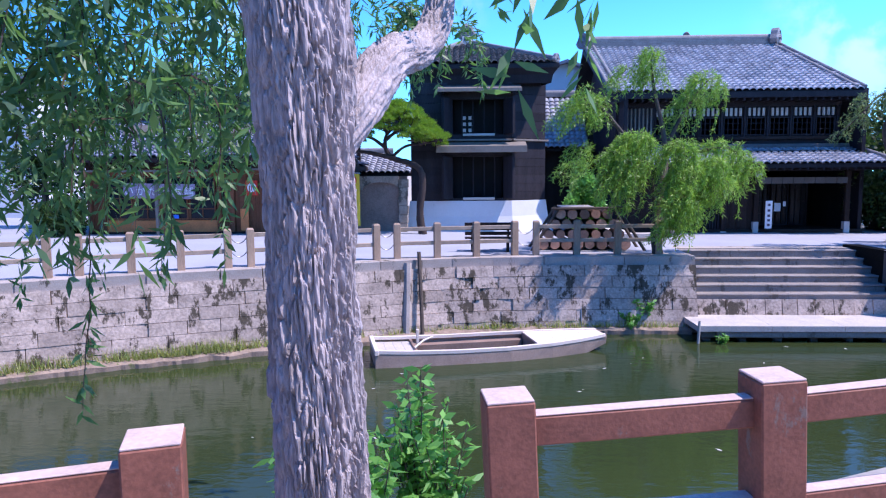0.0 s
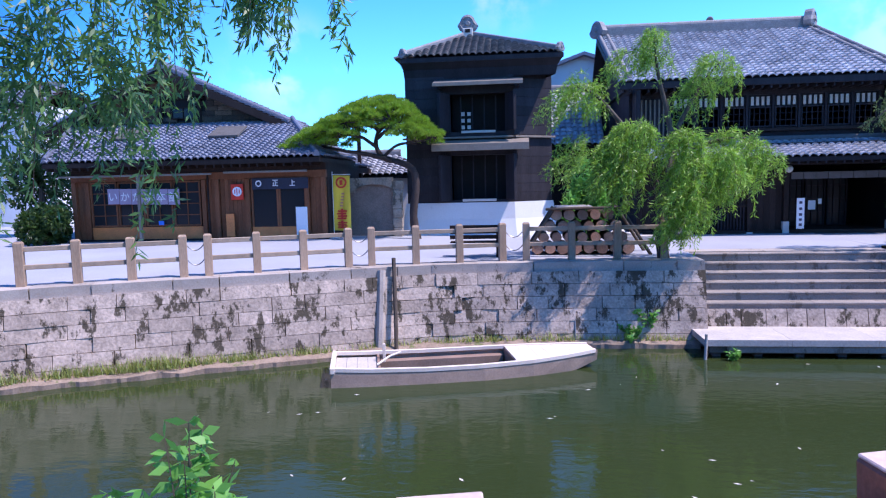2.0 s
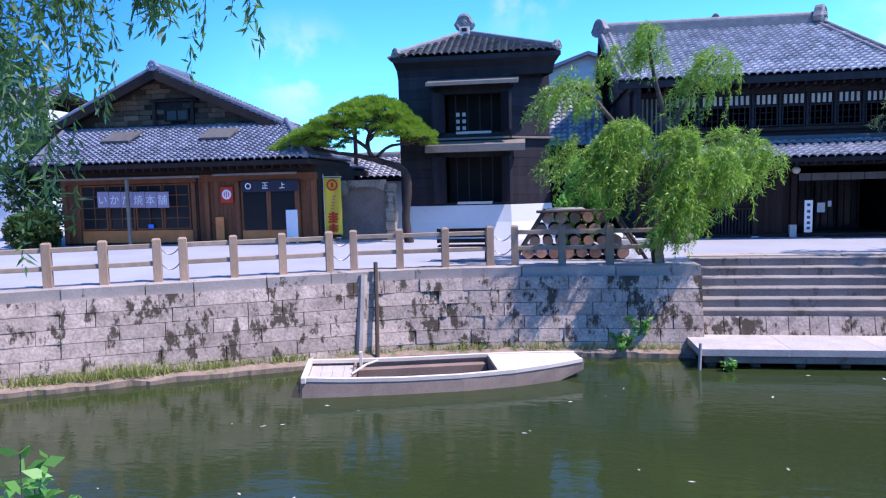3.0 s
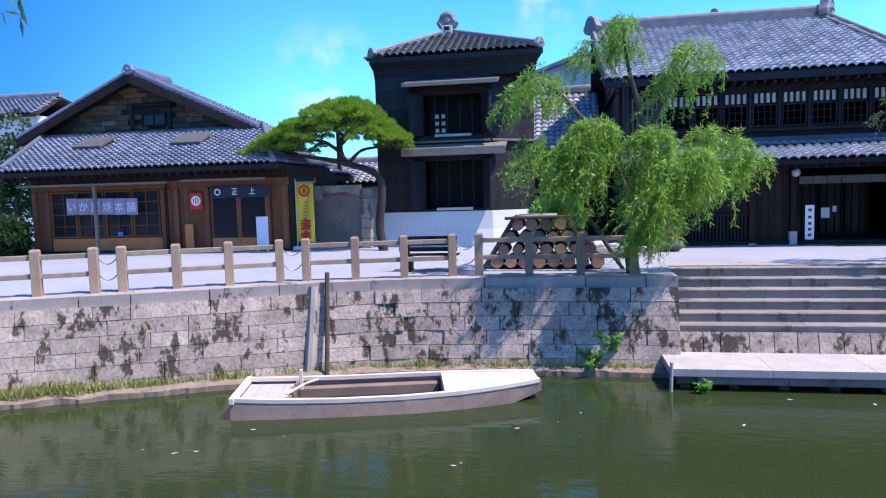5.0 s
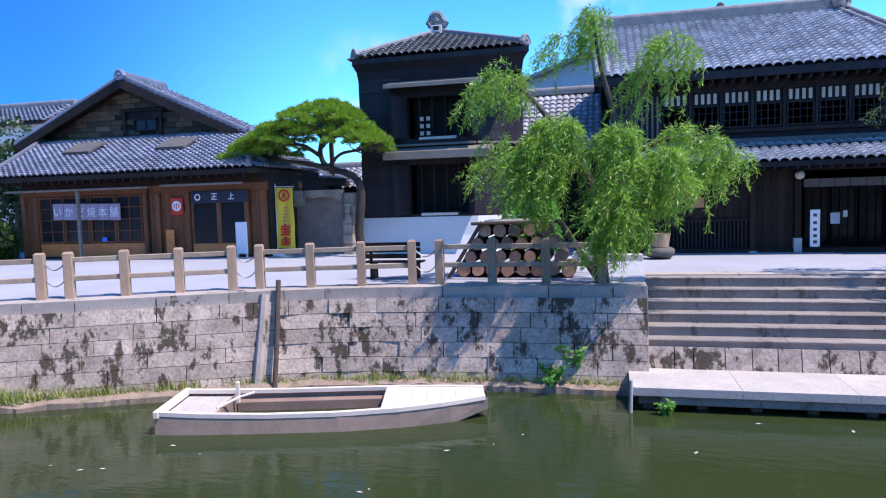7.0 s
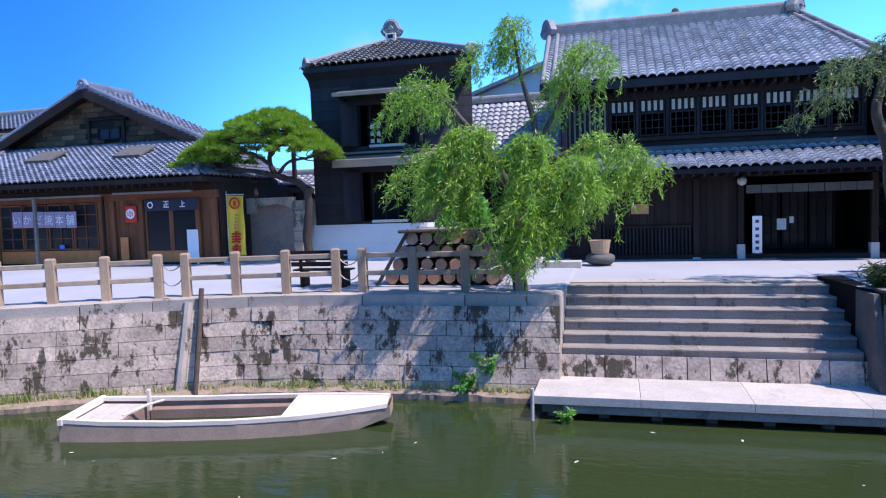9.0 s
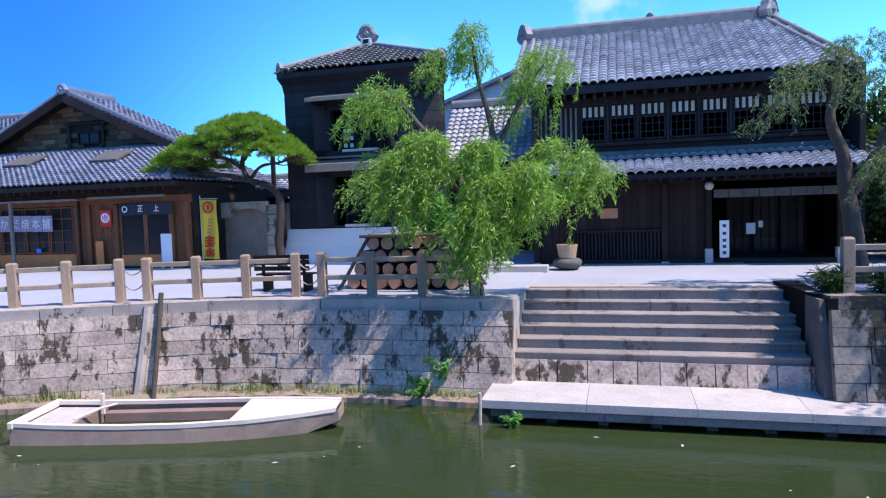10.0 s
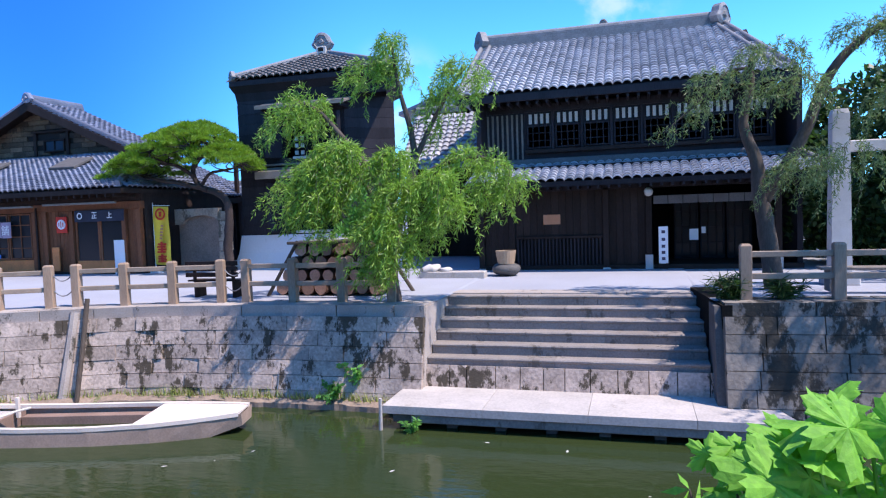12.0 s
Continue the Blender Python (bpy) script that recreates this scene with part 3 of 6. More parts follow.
    ridge_stack("hip_ridge", h, (x1 - 0.05, e + 0.02, ez + 0.05), (x1 - 0.62, t, tz + 0.05), 0.2, 0.10)
    # upper floor
    box("upper_wall", h, BLACKWOOD, (X0 - 0.1, 15.7), (U, U + 0.16), (5.6, 8.0))
    boards("wall_board", h, BLACKWOOD, (6.85, 8.30), U, (5.85, 7.75), 8, dep=0.03)
    for i in range(9):
        a = 6.9 + i * 0.16
        box("batten", h, GREYWOOD, (a, a + 0.06), (U - 0.075, U - 0.04), (5.95, 7.4), 0.004)
    x = 8.36
    k = 0
    while x < 15.3:  # lattice bays with pale slats above
        w = 0.78
        lattice_window(h, (x, x + w), U - 0.01, (6.28, 7.02), 4, 3, BLACKWOOD, bar=0.03, fr=0.05)
        for i in range(4):
            a = x + 0.07 + i * 0.185
            box("slat", h, PLASTER_GREY, (a, a + 0.095), (U - 0.05, U - 0.01), (7.07, 7.38), 0.004, "pale upright slat" if k == 0 and i == 0 else "")
        box("bay_post", h, BLACKWOOD, (x + w + 0.02, x + w + 0.10), (U - 0.09, U), (6.1, 7.6), 0.006)
        x += w + 0.13
        k += 1
    box("sill_beam", h, DARKWOOD, (8.3, 15.6), (U - 0.14, U), (6.12, 6.24), 0.01)
    box("head_beam", h, BLACKWOOD, (6.8, 15.7), (U - 0.10, U), (7.45, 7.70), 0.01)
    # main roof
    e, t, ez, tz = 29.95, 34.8, 7.92, 10.50
    lx0, lx1, rx0, rx1 = 6.25, 6.05, 16.1, 14.85
    slab("roof_deck", h, BLACKWOOD, [(lx0, e, ez), (rx0, e, ez), (rx1, t, tz), (lx1, t, tz)], 0.22)
    slab("rear_roof_deck", h, BLACKWOOD, [(lx1, t, tz), (rx1, t, tz), (rx0, 39.6, ez), (lx0, 39.6, ez)], 0.22)
    box("fascia", h, BLACKWOOD, (lx0, rx0), (e - 0.02, e + 0.06), (ez - 0.24, ez - 0.02), 0.006)
    for i in range(33):
        x = lx0 + 0.15 + i * 0.3
        box("rafter", h, BLACKWOOD, (x, x + 0.07), (e + 0.07, U), (ez - 0.34, ez - 0.23), 0.0)
    L = math.hypot(t - e, tz - ez)
    tiled(h, TILE, (lx0, e - 0.05, ez + 0.02), (1, 0, 0), (0, t - e, tz - ez), rx0 - lx0, L, right=lambda s: (rx0 - lx0) + (rx1 - rx0) * s, parts=150)
    for dx in (0.1, 0.42):
        ridge_stack("verge_ridge", h, (lx0 + dx, e, ez + 0.06), (lx1 + dx, t, tz + 0.06), 0.2, 0.08)
    for dx in (0.08, 0.4):
        ridge_stack("verge_ridge", h, (rx0 - dx, e, ez + 0.06), (rx1 - dx, t, tz + 0.06), 0.2, 0.08)
    ridge_stack("ridge", h, (lx1 + 0.1, t, tz), (rx1 - 0.15, t, tz), 0.42, 0.38)
    end_tile("ridge_ornament", h, (rx1 - 0.15, t - 0.02, tz + 0.12), 0.68, facing=(1, -0.7, 0))
    end_tile("ridge_ornament", h, (lx1 + 0.05, t - 0.02, tz + 0.1), 0.6, facing=(-1, -0.7, 0))
    end_tile("ridge_ornament", h, (10.7, t, tz + 0.42), 0.26, TILE_DARK)
    return h


merchant_house()


# ---- black storehouse ----
def storehouse():
    h = thing("storehouse", (1.3, 32, 2.6), "two-storey black storehouse with white plaster base and weathered tile roof", "storehouse")
    F, g = 29.75, 2.6
    X0, X1, B, XB = -1.45, 4.02, 33.6, 2.6
    for nm, x, y in (("front_wall", (X0, X1), (F, F + 0.3)), ("back_wall", (X0, XB), (B - 0.3, B)), ("side_wall", (X0, X0 + 0.3), (F + 0.3, B - 0.3))):
        bm = bmesh.new()
        if nm != "front_wall":
            add_box(bm, x, y, (g, 8.85))
        else:  # two window openings through the wall
            for a, b, c, d in ((X0, 0.2, g, 8.85), (2.2, 2.5, g, 8.85), (0.2, 2.2, g, 3.85), (0.2, 2.2, 5.5, 6.35), (0.2, 2.2, 7.72, 8.85)):
                add_box(bm, (a, b), y, (c, d))
        part(nm, bm, BLACKWOOD, h)
    XC, YC = 3.91, 30.72
    prism("oblique_wall", h, BLACKWOOD, [(2.5, F), (XC, YC), (XC - 0.25, YC + 0.2), (2.5, F + 0.3)], 2, g, 8.85)
    prism("side_wall", h, BLACKWOOD, [(XC - 0.3, YC), (XC, YC), (XB, B), (XB - 0.3, B)], 2, g, 8.85)
    turn = Matrix.Translation((2.5, F, 0)) @ Matrix.Rotation(math.atan2(YC - F, XC - 2.5), 4, "Z")
    OL = math.hypot(YC - F, XC - 2.5)
    for z0, z1 in ((3.78, 6.08), (6.2, 8.6)):
        for k in range(7):
            a, b = z0 + (z1 - z0) * k / 7, z0 + (z1 - z0) * (k + 1) / 7 - 0.006
            box("cladding_board", h, BLACKWOOD, (0.01, OL), (-0.025 - 0.004 * (k % 3), 0), (a, b), 0.004, m=turn)
    box("belt_ledge", h, GREYWOOD, (0, OL + 0.08), (-0.16, -0.03), (6.10, 6.17), 0.008, m=turn)
    # cladding boards on the front
    for a, b, z0, z1 in ((X0, 0.0, 3.78, 6.08), (2.28, 2.5, 3.78, 6.08), (X0, 0.0, 6.2, 8.6), (2.28, 2.5, 6.2, 8.6)):
        boards("cladding_board", h, BLACKWOOD, (a, b), F, (z0, z1), 7, vertical=False, dep=0.025)
    # flared plaster base
    vs = []
    for z, o in ((g - 0.1, 0.34), (3.15, 0.14), (3.76, 0.06)):
        vs += [(X0 - o, F - o, z), (2.5 + o * 0.3, F - o, z), (XC + o, YC - o * 0.3, z), (XB + o, B, z), (X0 - o, B, z)]
    f5 = [(5 * r + i, 5 * r + (i + 1) % 5, 5 * r + 5 + (i + 1) % 5, 5 * r + 5 + i) for r in (0, 1) for i in range(5)] + [(10, 11, 12, 13, 14)]
    fs = [(4 * r + i, 4 * r + (i + 1) % 4, 4 * r + 4 + (i + 1) % 4, 4 * r + 4 + i) for r in (0, 1) for i in range(4)]
    mesh_part("plaster_base", vs, f5, PLASTER, h, "white plaster base")
    box("belt_ledge", h, GREYWOOD, (X0 - 0.12, 2.5), (F - 0.16, F - 0.03), (6.10, 6.17), 0.008)
    # windows with open plaster shutters
    for z0, z1 in ((6.35, 7.72), (3.85, 5.5)):
        for a in (0.55, 0.98, 1.42, 1.84):
            box("window_bar", h, BLACKWOOD, (a, a + 0.04), (F + 0.2, F + 0.26), (z0, z1), 0.006)
        for sx, a in ((0.2, 1), (2.2, -1)):
            s = box("shutter", h, BLACKWOOD, (0, 0.66) if a > 0 else (-0.66, 0), (-0.12, 0), (z0, z1), 0.012, m=Matrix.Translation((sx, F - 0.02, 0)) @ pose(0, 0, 0, 0, 0, -118 * a))
            for k in range(3):
                o = 0.06 * k
                box("rabbet", s, GREYWOOD, (0.02 + o, 0.06 + o) if a > 0 else (-0.06 - o, -0.02 - o), (-0.145 + 0.01 * k, -0.115), (z0 + 0.05 + o, z1 - 0.05 - o), 0.004,
                    m=Matrix.Translation((sx, F - 0.02, 0)) @ pose(0, 0, 0, 0, 0, -118 * a))
        # black sheet behind the opening in place of a shaded room
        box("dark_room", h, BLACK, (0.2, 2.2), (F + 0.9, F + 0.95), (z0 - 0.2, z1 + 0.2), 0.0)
        box("sill", h, PLASTER_GREY, (0.6, 1.85), (F - 0.06, F + 0.2), (z0 - 0.05, z0 + 0.04), 0.01)
    for i in range(6):  # pale slips in the upper window
        a, z = 0.60 + 0.22 * (i % 2), 6.46 + 0.24 * (i // 2)
        box("pale_slip", h, PLASTER_GREY, (a, a + 0.12), (F + 0.12, F + 0.16), (z, z + 0.13), 0.005)
    # canopies
    for z, x0, x1, d in ((8.02, -0.35, 2.85, 0.75), (5.85, -0.42, 3.05, 0.8)):
        c = slab("canopy", h, GREYWOOD, [(x0, F - d, z), (x1, F - d, z), (x1, F, z + 0.22), (x0, F, z + 0.22)], 0.07, "thin grey board canopy")
        box("fascia", c, GREYWOOD, (x0, x1), (F - d - 0.03, F - d), (z - (0.10 if z > 7 else 0.22), z + 0.03), 0.006)
        for x in (x0 + 0.15, x1 - 0.2):
            box("bracket", c, BLACKWOOD, (x, x + 0.07), (F - d + 0.1, F), (z - 0.15, z - 0.07), 0.005)
    # coved eaves and hipped roof
    e, ez = 0.62, 9.0
    vs = []
    for z, o in ((8.3, 0.02), (8.62, 0.18), (8.86, e)):
        vs += [(X0 - o * 0.2, F - o * 0.5, z), (X1 + o * 0.42, F - o * 0.5, z), (XB + o * 0.6, B + o, z), (X0 - o * 0.45, B + o, z)]
    mesh_part("coved_cornice", vs, fs[:8] + [(8, 9, 10, 11)], BLACKWOOD, h)
    cs = [Vector((X0 - 0.09, F - 0.33, ez)), Vector((X1 + 0.28, F - 0.33, ez)), Vector((XB + e * 0.65, B + e, ez)), Vector((X0 - e * 0.5, B + e, ez))]
    ap = Vector((0.75, 32.2, 10.28))
    vs = cs + [ap] + [c - Vector((0, 0, 0.16)) for c in cs]
    mesh_part("roof_deck", vs, [(0, 1, 4), (1, 2, 4), (2, 3, 4), (3, 0, 4), (0, 5, 6, 1), (1, 6, 7, 2), (2, 7, 8, 3), (3, 8, 5, 0), (8, 7, 6, 5)], BLACKWOOD, h)
    W = cs[1].x - cs[0].x
    v = Vector((0, ap.y - cs[0].y, ap.z - ez))
    ax = ap.x - cs[0].x
    tiled(h, TILE_DARK, cs[0] + Vector((0, -0.05, 0.03)), (1, 0, 0), v, W, v.length, left=lambda s: ax * s, right=lambda s: W - (W - ax) * s, parts=220, w=0.25, h=0.24)
    D = cs[2].y - cs[1].y
    ay = ap.y - cs[1].y
    side = (cs[2] - cs[1])
    u2 = side.normalized()
    foot = cs[1] + u2 * (ap - cs[1]).dot(u2)
    v = ap - foot
    aw = (ap - cs[1]).dot(u2)
    tiled(h, TILE_DARK, cs[1] + Vector((0.04, 0, 0.03)), u2, v, side.length, v.length, left=lambda s: aw * s, right=lambda s: side.length - (side.length - aw) * s, parts=0, w=0.25, h=0.24)
    v = Vector((ap.x - cs[3].x, 0, ap.z - ez))
    tiled(h, TILE_DARK, cs[3] + Vector((-0.04, 0, 0.03)), (0, -1, 0), v, D, v.length, left=lambda s: (D - ay) * s, right=lambda s: D - ay * s, parts=0, w=0.25, h=0.24)
    for c in cs:
        ridge_stack("hip_ridge", h, c.lerp(ap, 0.04) + Vector((0, 0, 0.04)), ap + Vector((0, 0, 0.02)), 0.2, 0.12)
    for c in cs[:2]:
        end_tile("corner_tile", h, c.lerp(ap, 0.03) + Vector((0, 0, 0.06)), 0.29, facing=(c.x - ap.x, c.y - ap.y, 0))
    f = box("finial", h, PLASTER_GREY, (ap.x - 0.2, ap.x + 0.2), (ap.y - 0.3, ap.y + 0.2), (ap.z - 0.1, ap.z + 0.26), 0.02, "white ridge finial")
    box("finial_window", f, BLACK, (ap.x - 0.1, ap.x + 0.1), (ap.y - 0.31, ap.y - 0.30), (ap.z + 0.08, ap.z + 0.22), 0.0)
    end_tile("finial_crown", h, (ap.x, ap.y - 0.12, ap.z + 0.24), 0.56, RIDGE)


storehouse()


# ---- wooden shop ----
def shop():
    h = thing("wooden_shop", (-9.4, 30, 2.65), "low brown timber shop with tiled skirt roof and weathered boarded gable", "shop")
    F, g = 27.4, 2.65
    X0, X1 = -13.15, -3.82
    box("sill_beam", h, DARKWOOD, (X0, X1), (F - 0.05, F + 0.15), (g - 0.15, g + 0.10), 0.01)
    box("head_beam", h, BROWNWOOD, (X0, X1), (F - 0.04, F + 0.16), (4.80, 5.05), 0.01)
    box("upper_band", h, DARKWOOD, (X0, X1), (F, F + 0.15), (5.05, 5.6), 0.01)
    box("side_wall", h, DARKWOOD, (X1 - 0.15, X1), (F + 0.16, 32.0), (g, 5.3))
    box("side_wall", h, DARKWOOD, (X0, X0 + 0.15), (F + 0.16, 32.0), (g, 5.9))
    box("back_wall", h, DARKWOOD, (X0, X1), (32.0, 32.2), (g, 5.3))
    # inner wall and ceiling blackened to give the room its shade
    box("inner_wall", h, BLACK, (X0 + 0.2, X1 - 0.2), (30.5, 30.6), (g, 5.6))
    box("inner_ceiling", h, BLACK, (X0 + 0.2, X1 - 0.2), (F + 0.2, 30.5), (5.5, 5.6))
    box("inner_floor", h, DARKWOOD, (X0 + 0.2, X1 - 0.2), (F + 0.2, 30.5), (g - 0.1, g + 0.05))
    for x in (-13.05, -12.55, -8.2, -7.72, -6.62, -4.5, -3.92):
        box("pillar", h, BROWNWOOD, (x - 0.08, x + 0.08), (F - 0.07, F + 0.1), (g + 0.1, 4.8), 0.01)
    boards("wall_board", h, BROWNWOOD, (-12.95, -12.65), F + 0.06, (g + 0.1, 4.8), 2)
    boards("wall_board", h, BROWNWOOD, (-8.1, -7.82), F + 0.06, (g + 0.1, 4.8), 2)
    boards("wall_board", h, BROWNWOOD, (-7.62, -6.72), F + 0.04, (g + 0.1, 4.8), 6)
    boards("wall_board", h, BROWNWOOD, (-4.4, -4.02), F + 0.06, (g + 0.1, 4.8), 2)
    # long window with amber dado
    box("dado", h, AMBERWOOD, (-12.45, -8.3), (F - 0.02, F + 0.06), (g + 0.1, 3.18), 0.008)
    for i in range(4):
        x = -12.45 + i * 1.035
        lattice_window(h, (x, x + 1.0), F + 0.03, (3.2, 4.78), 2, 4, BROWNWOOD, bar=0.03, fr=0.055, label="wood-framed shop window")
    # entrance doors
    for x in (-6.52, -5.53):
        d = box("door", h, AMBERWOOD, (x, x + 0.98), (F + 0.02, F + 0.07), (g + 0.1, 3.12), 0.006, "sliding entrance door with amber panel")
        for a, b, c, e in ((x, x + 0.07, 3.12, 4.78), (x + 0.91, x + 0.98, 3.12, 4.78), (x + 0.07, x + 0.91, 4.70, 4.78)):
            box("stile", d, BROWNWOOD, (a, b), (F + 0.02, F + 0.07), (c, e), 0.004)
        mesh_part("pane", [(x + 0.07, F + 0.05, 3.12), (x + 0.91, F + 0.05, 3.12), (x + 0.91, F + 0.05, 4.7), (x + 0.07, F + 0.05, 4.7)], [(0, 1, 2, 3)], GLASS, d)
    # long pale gutter boards under the eave
    box("eave_gutter", h, GREYWOOD, (-13.2, -7.65), (F - 0.62, F - 0.52), (4.95, 5.02), 0.01, "pale gutter board")
    box("eave_gutter", h, GREYWOOD, (-7.2, -4.3), (F - 0.62, F - 0.52), (4.98, 5.05), 0.01)
    box("porch_post", h, GREYWOOD, (-10.28, -10.18), (F - 0.72, F - 0.62), (g, 4.95), 0.01)
    box("downpipe", h, DARKWOOD, (-8.04, -7.98), (F - 0.14, F - 0.08), (g, 4.95), 0.01)
    # skirt roof
    e, t, ez, tz = 26.41, 30.59, 5.43, 7.0
    xa0, xa1, xb0, xb1 = -13.49, -3.73, -15.23, -5.9
    slab("skirt_roof_deck", h, DARKWOOD, [(xa0, e, ez), (xa1, e, ez), (xb1, t, tz), (xb0, t, tz)], 0.15)
    for i in range(32):
        x = xa0 + 0.1 + i * 0.3
        box("rafter", h, DARKWOOD, (x, x + 0.06), (e + 0.05, F), (ez - 0.25, ez - 0.15), 0.0)
    L = math.hypot(t - e, tz - ez)
    tiled(h, TILE_SHOP, (xa0, e - 0.04, ez + 0.02), (1, 0, 0), (0, t - e, tz - ez), xa1 - xa0, L, left=lambda s: (xb0 - xa0) * s,
          right=lambda s: xa1 - xa0 + (xb1 - xa1) * s, parts=280, w=0.235, h=0.22)
    ridge_stack("hip_ridge", h, (xa0 + 0.1, e, ez + 0.05), (xb0 + 0.1, t, tz + 0.05), 0.22, 0.12, TILE_SHOP)
    ridge_stack("hip_ridge", h, (xa1 - 0.1, e, ez + 0.05), (xb1 - 0.1, t, tz + 0.05), 0.22, 0.12, TILE_SHOP)
    slab("side_roof_deck", h, DARKWOOD, [(xa1, e, ez), (xa1, 31.3, ez), (xb1, 31.3, tz), (xb1, t, tz)], 0.15)
    v = Vector((xb1 - xa1, 0, tz - ez))
    tiled(h, TILE_SHOP, (xa1 + 0.04, e, ez + 0.02), (0, 1, 0), v, 4.9, v.length, left=lambda s: (t - e) * s, parts=0, w=0.235, h=0.22)
    for x in (-11.62, -7.82):  # raised roof hatches
        m = Matrix.Translation((x, 28.75, 6.5)) @ pose(0, 0, 0, 24, 0, 0)
        hb = box("roof_hatch", h, ROCK, (-0.56, 0.56), (-0.5, 0.5), (0.0, 0.09), 0.01, "dark raised roof hatch", m)
        box("hatch_side", hb, DARKWOOD, (-0.42, 0.42), (-0.34, 0.40), (-0.3, 0.0), 0.0, m=m)
    # lower wing behind, its verge towards the street
    slab("wing_roof_deck", h, DARKWOOD, [(-6.9, 31.5, 6.66), (-3.83, 31.5, 5.2), (-3.83, 34.6, 5.2), (-6.9, 34.6, 6.66)], 0.22)
    v = Vector((-3.07, 0, 1.46))
    tiled(h, TILE_SHOP, (-3.8, 31.5, 5.23), (0, 1, 0), v, 3.1, v.length, parts=0, w=0.235, h=0.22)
    for dy in (0.05, 0.42):
        ridge_stack("verge_ridge", h, (-3.83, 31.5 + dy, 5.25), (-6.9, 31.5 + dy, 6.71), 0.17, 0.06, TILE)
    box("wing_wall", h, BLACKWOOD, (-6.4, -4.15), (31.9, 34.4), (g, 5.3), 0.0)
    prism("wing_gable", h, BLACKWOOD, [(-6.4, 5.3), (-4.15, 5.3), (-6.4, 6.3)], 1, 31.9, 32.0)
    # gable above
    G = 30.7
    px, pz, half, low = -10.95, 9.13, 5.0, 6.88
    slope = (pz - low) / half
    prism("gable_backing", h, BLACK, [(px - 4.6, pz - 4.6 * slope - 0.1), (px + 4.6, pz - 4.6 * slope - 0.1), (px, pz - 0.1)], 1, G + 0.03, G + 0.12)
    rng = random.Random(5)
    z = 6.95
    while z < pz - 0.25:
        w = (pz - 0.03 - z - 0.1) / slope
        x = px - w
        while x < px + w - 0.05:
            x2 = min(x + rng.uniform(0.5, 1.2), px + w)
            if not (-11.3 < (x + x2) / 2 < -9.7 and 7.05 < z < 8.0):
                box("gable_board", h, GABLEWOOD, (x, x2 - 0.012), (G - 0.025 - rng.uniform(0, 0.015), G + 0.02), (z, z + 0.185), 0.004)
            x = x2
        z += 0.2
    lattice_window(h, (-10.98, -9.95), G - 0.05, (7.25, 7.74), 2, 1, DARKWOOD, label="small dark gable window")
    for x in (-11.4, -9.8):
        box("gable_post", h, DARKWOOD, (x - 0.07, x + 0.07), (G - 0.1, G), (6.95, 8.1), 0.01)
    box("gable_beam", h, DARKWOOD, (-11.55, -9.6), (G - 0.12, G), (8.02, 8.1), 0.01)
    for s in (-1, 1):
        pts = [(px, pz + 0.02), (px + s * half, low), (px + s * half, low - 0.28), (px, pz - 0.32)]
        prism("bargeboard", h, DARKWOOD, pts, 1, G - 0.75, G - 0.66)
        slab("roof_deck", h, DARKWOOD, [(px, G - 0.7, pz + 0.02), (px + s * half, G - 0.7, low), (px + s * half, 32.6, low), (px, 32.6, pz + 0.02)], 0.12)
        # slope tiles: u runs along the eave, v up to the ridge
        if s > 0:
            tiled(h, TILE_SHOP, (px + half, G - 0.72, low + 0.03), (0, 1, 0), (-half, 0, pz - low), 2.6, math.hypot(half, pz - low), parts=0)
        else:
            tiled(h, TILE_SHOP, (px - half, 32.55, low + 0.03), (0, -1, 0), (half, 0, pz - low), 2.6, math.hypot(half, pz - low), parts=0)
        ridge_stack("verge_ridge", h, (px + s * half, G - 0.6, low + 0.05), (px, G - 0.6, pz + 0.07), 0.24, 0.07, TILE_SHOP)
    ridge_stack("ridge", h, (px, G - 0.7, pz), (px, 32.6, pz), 0.36, 0.2, TILE_SHOP)
    end_tile("ridge_ornament", h, (px, G - 0.72, pz + 0.05), 0.34, TILE_SHOP)

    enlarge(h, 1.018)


shop()
# ---- landing steps and dock ----
BLOCK = chamfered("stone_block", STONE)
OLDBLOCK = chamfered("old_stone_block", OLDSTONE)
CAPBLOCK = chamfered("cap_block", CAPSTONE, 0.007)


def step_block(parent, x, w, y, z, deep, rise):
    """One long step stone with a worn, rounded nose over a set-back riser."""
    prof = ((0.035, -rise - 0.03), (0.03, -0.075), (0.004, -0.055), (0.0, -0.022), (0.022, 0.0), (0.12, -0.004), (deep, 0.0), (deep, -rise - 0.03))
    n, k = max(6, int(w / 0.12)), len(prof)
    vs, fs = [], []
    for i in range(n + 1):
        xx = x + 0.002 + (w - 0.004) * i / n
        end = 0.012 if i in (0, n) else 0.0
        for j, (dy, dz) in enumerate(prof):
            q = Vector((xx * 2.2, y * 3, z * 9 + dz))
            wear = 0.014 * noise.noise(q) + 0.008 * noise.noise(q * 4.1) if j < 6 else 0.0
            vs.append((xx, y + dy + wear + (end if j < 5 else 0), z + dz - (abs(wear) * 0.6 if 2 < j < 6 else 0)))
    for i in range(n):
        for j in range(k):
            fs.append((i * k + j, i * k + (j + 1) % k, (i + 1) * k + (j + 1) % k, (i + 1) * k + j))
    fs += [list(range(k))[::-1], list(range(n * k, (n + 1) * k))]
    mesh_part("step_stone", vs, fs, STEP, parent)


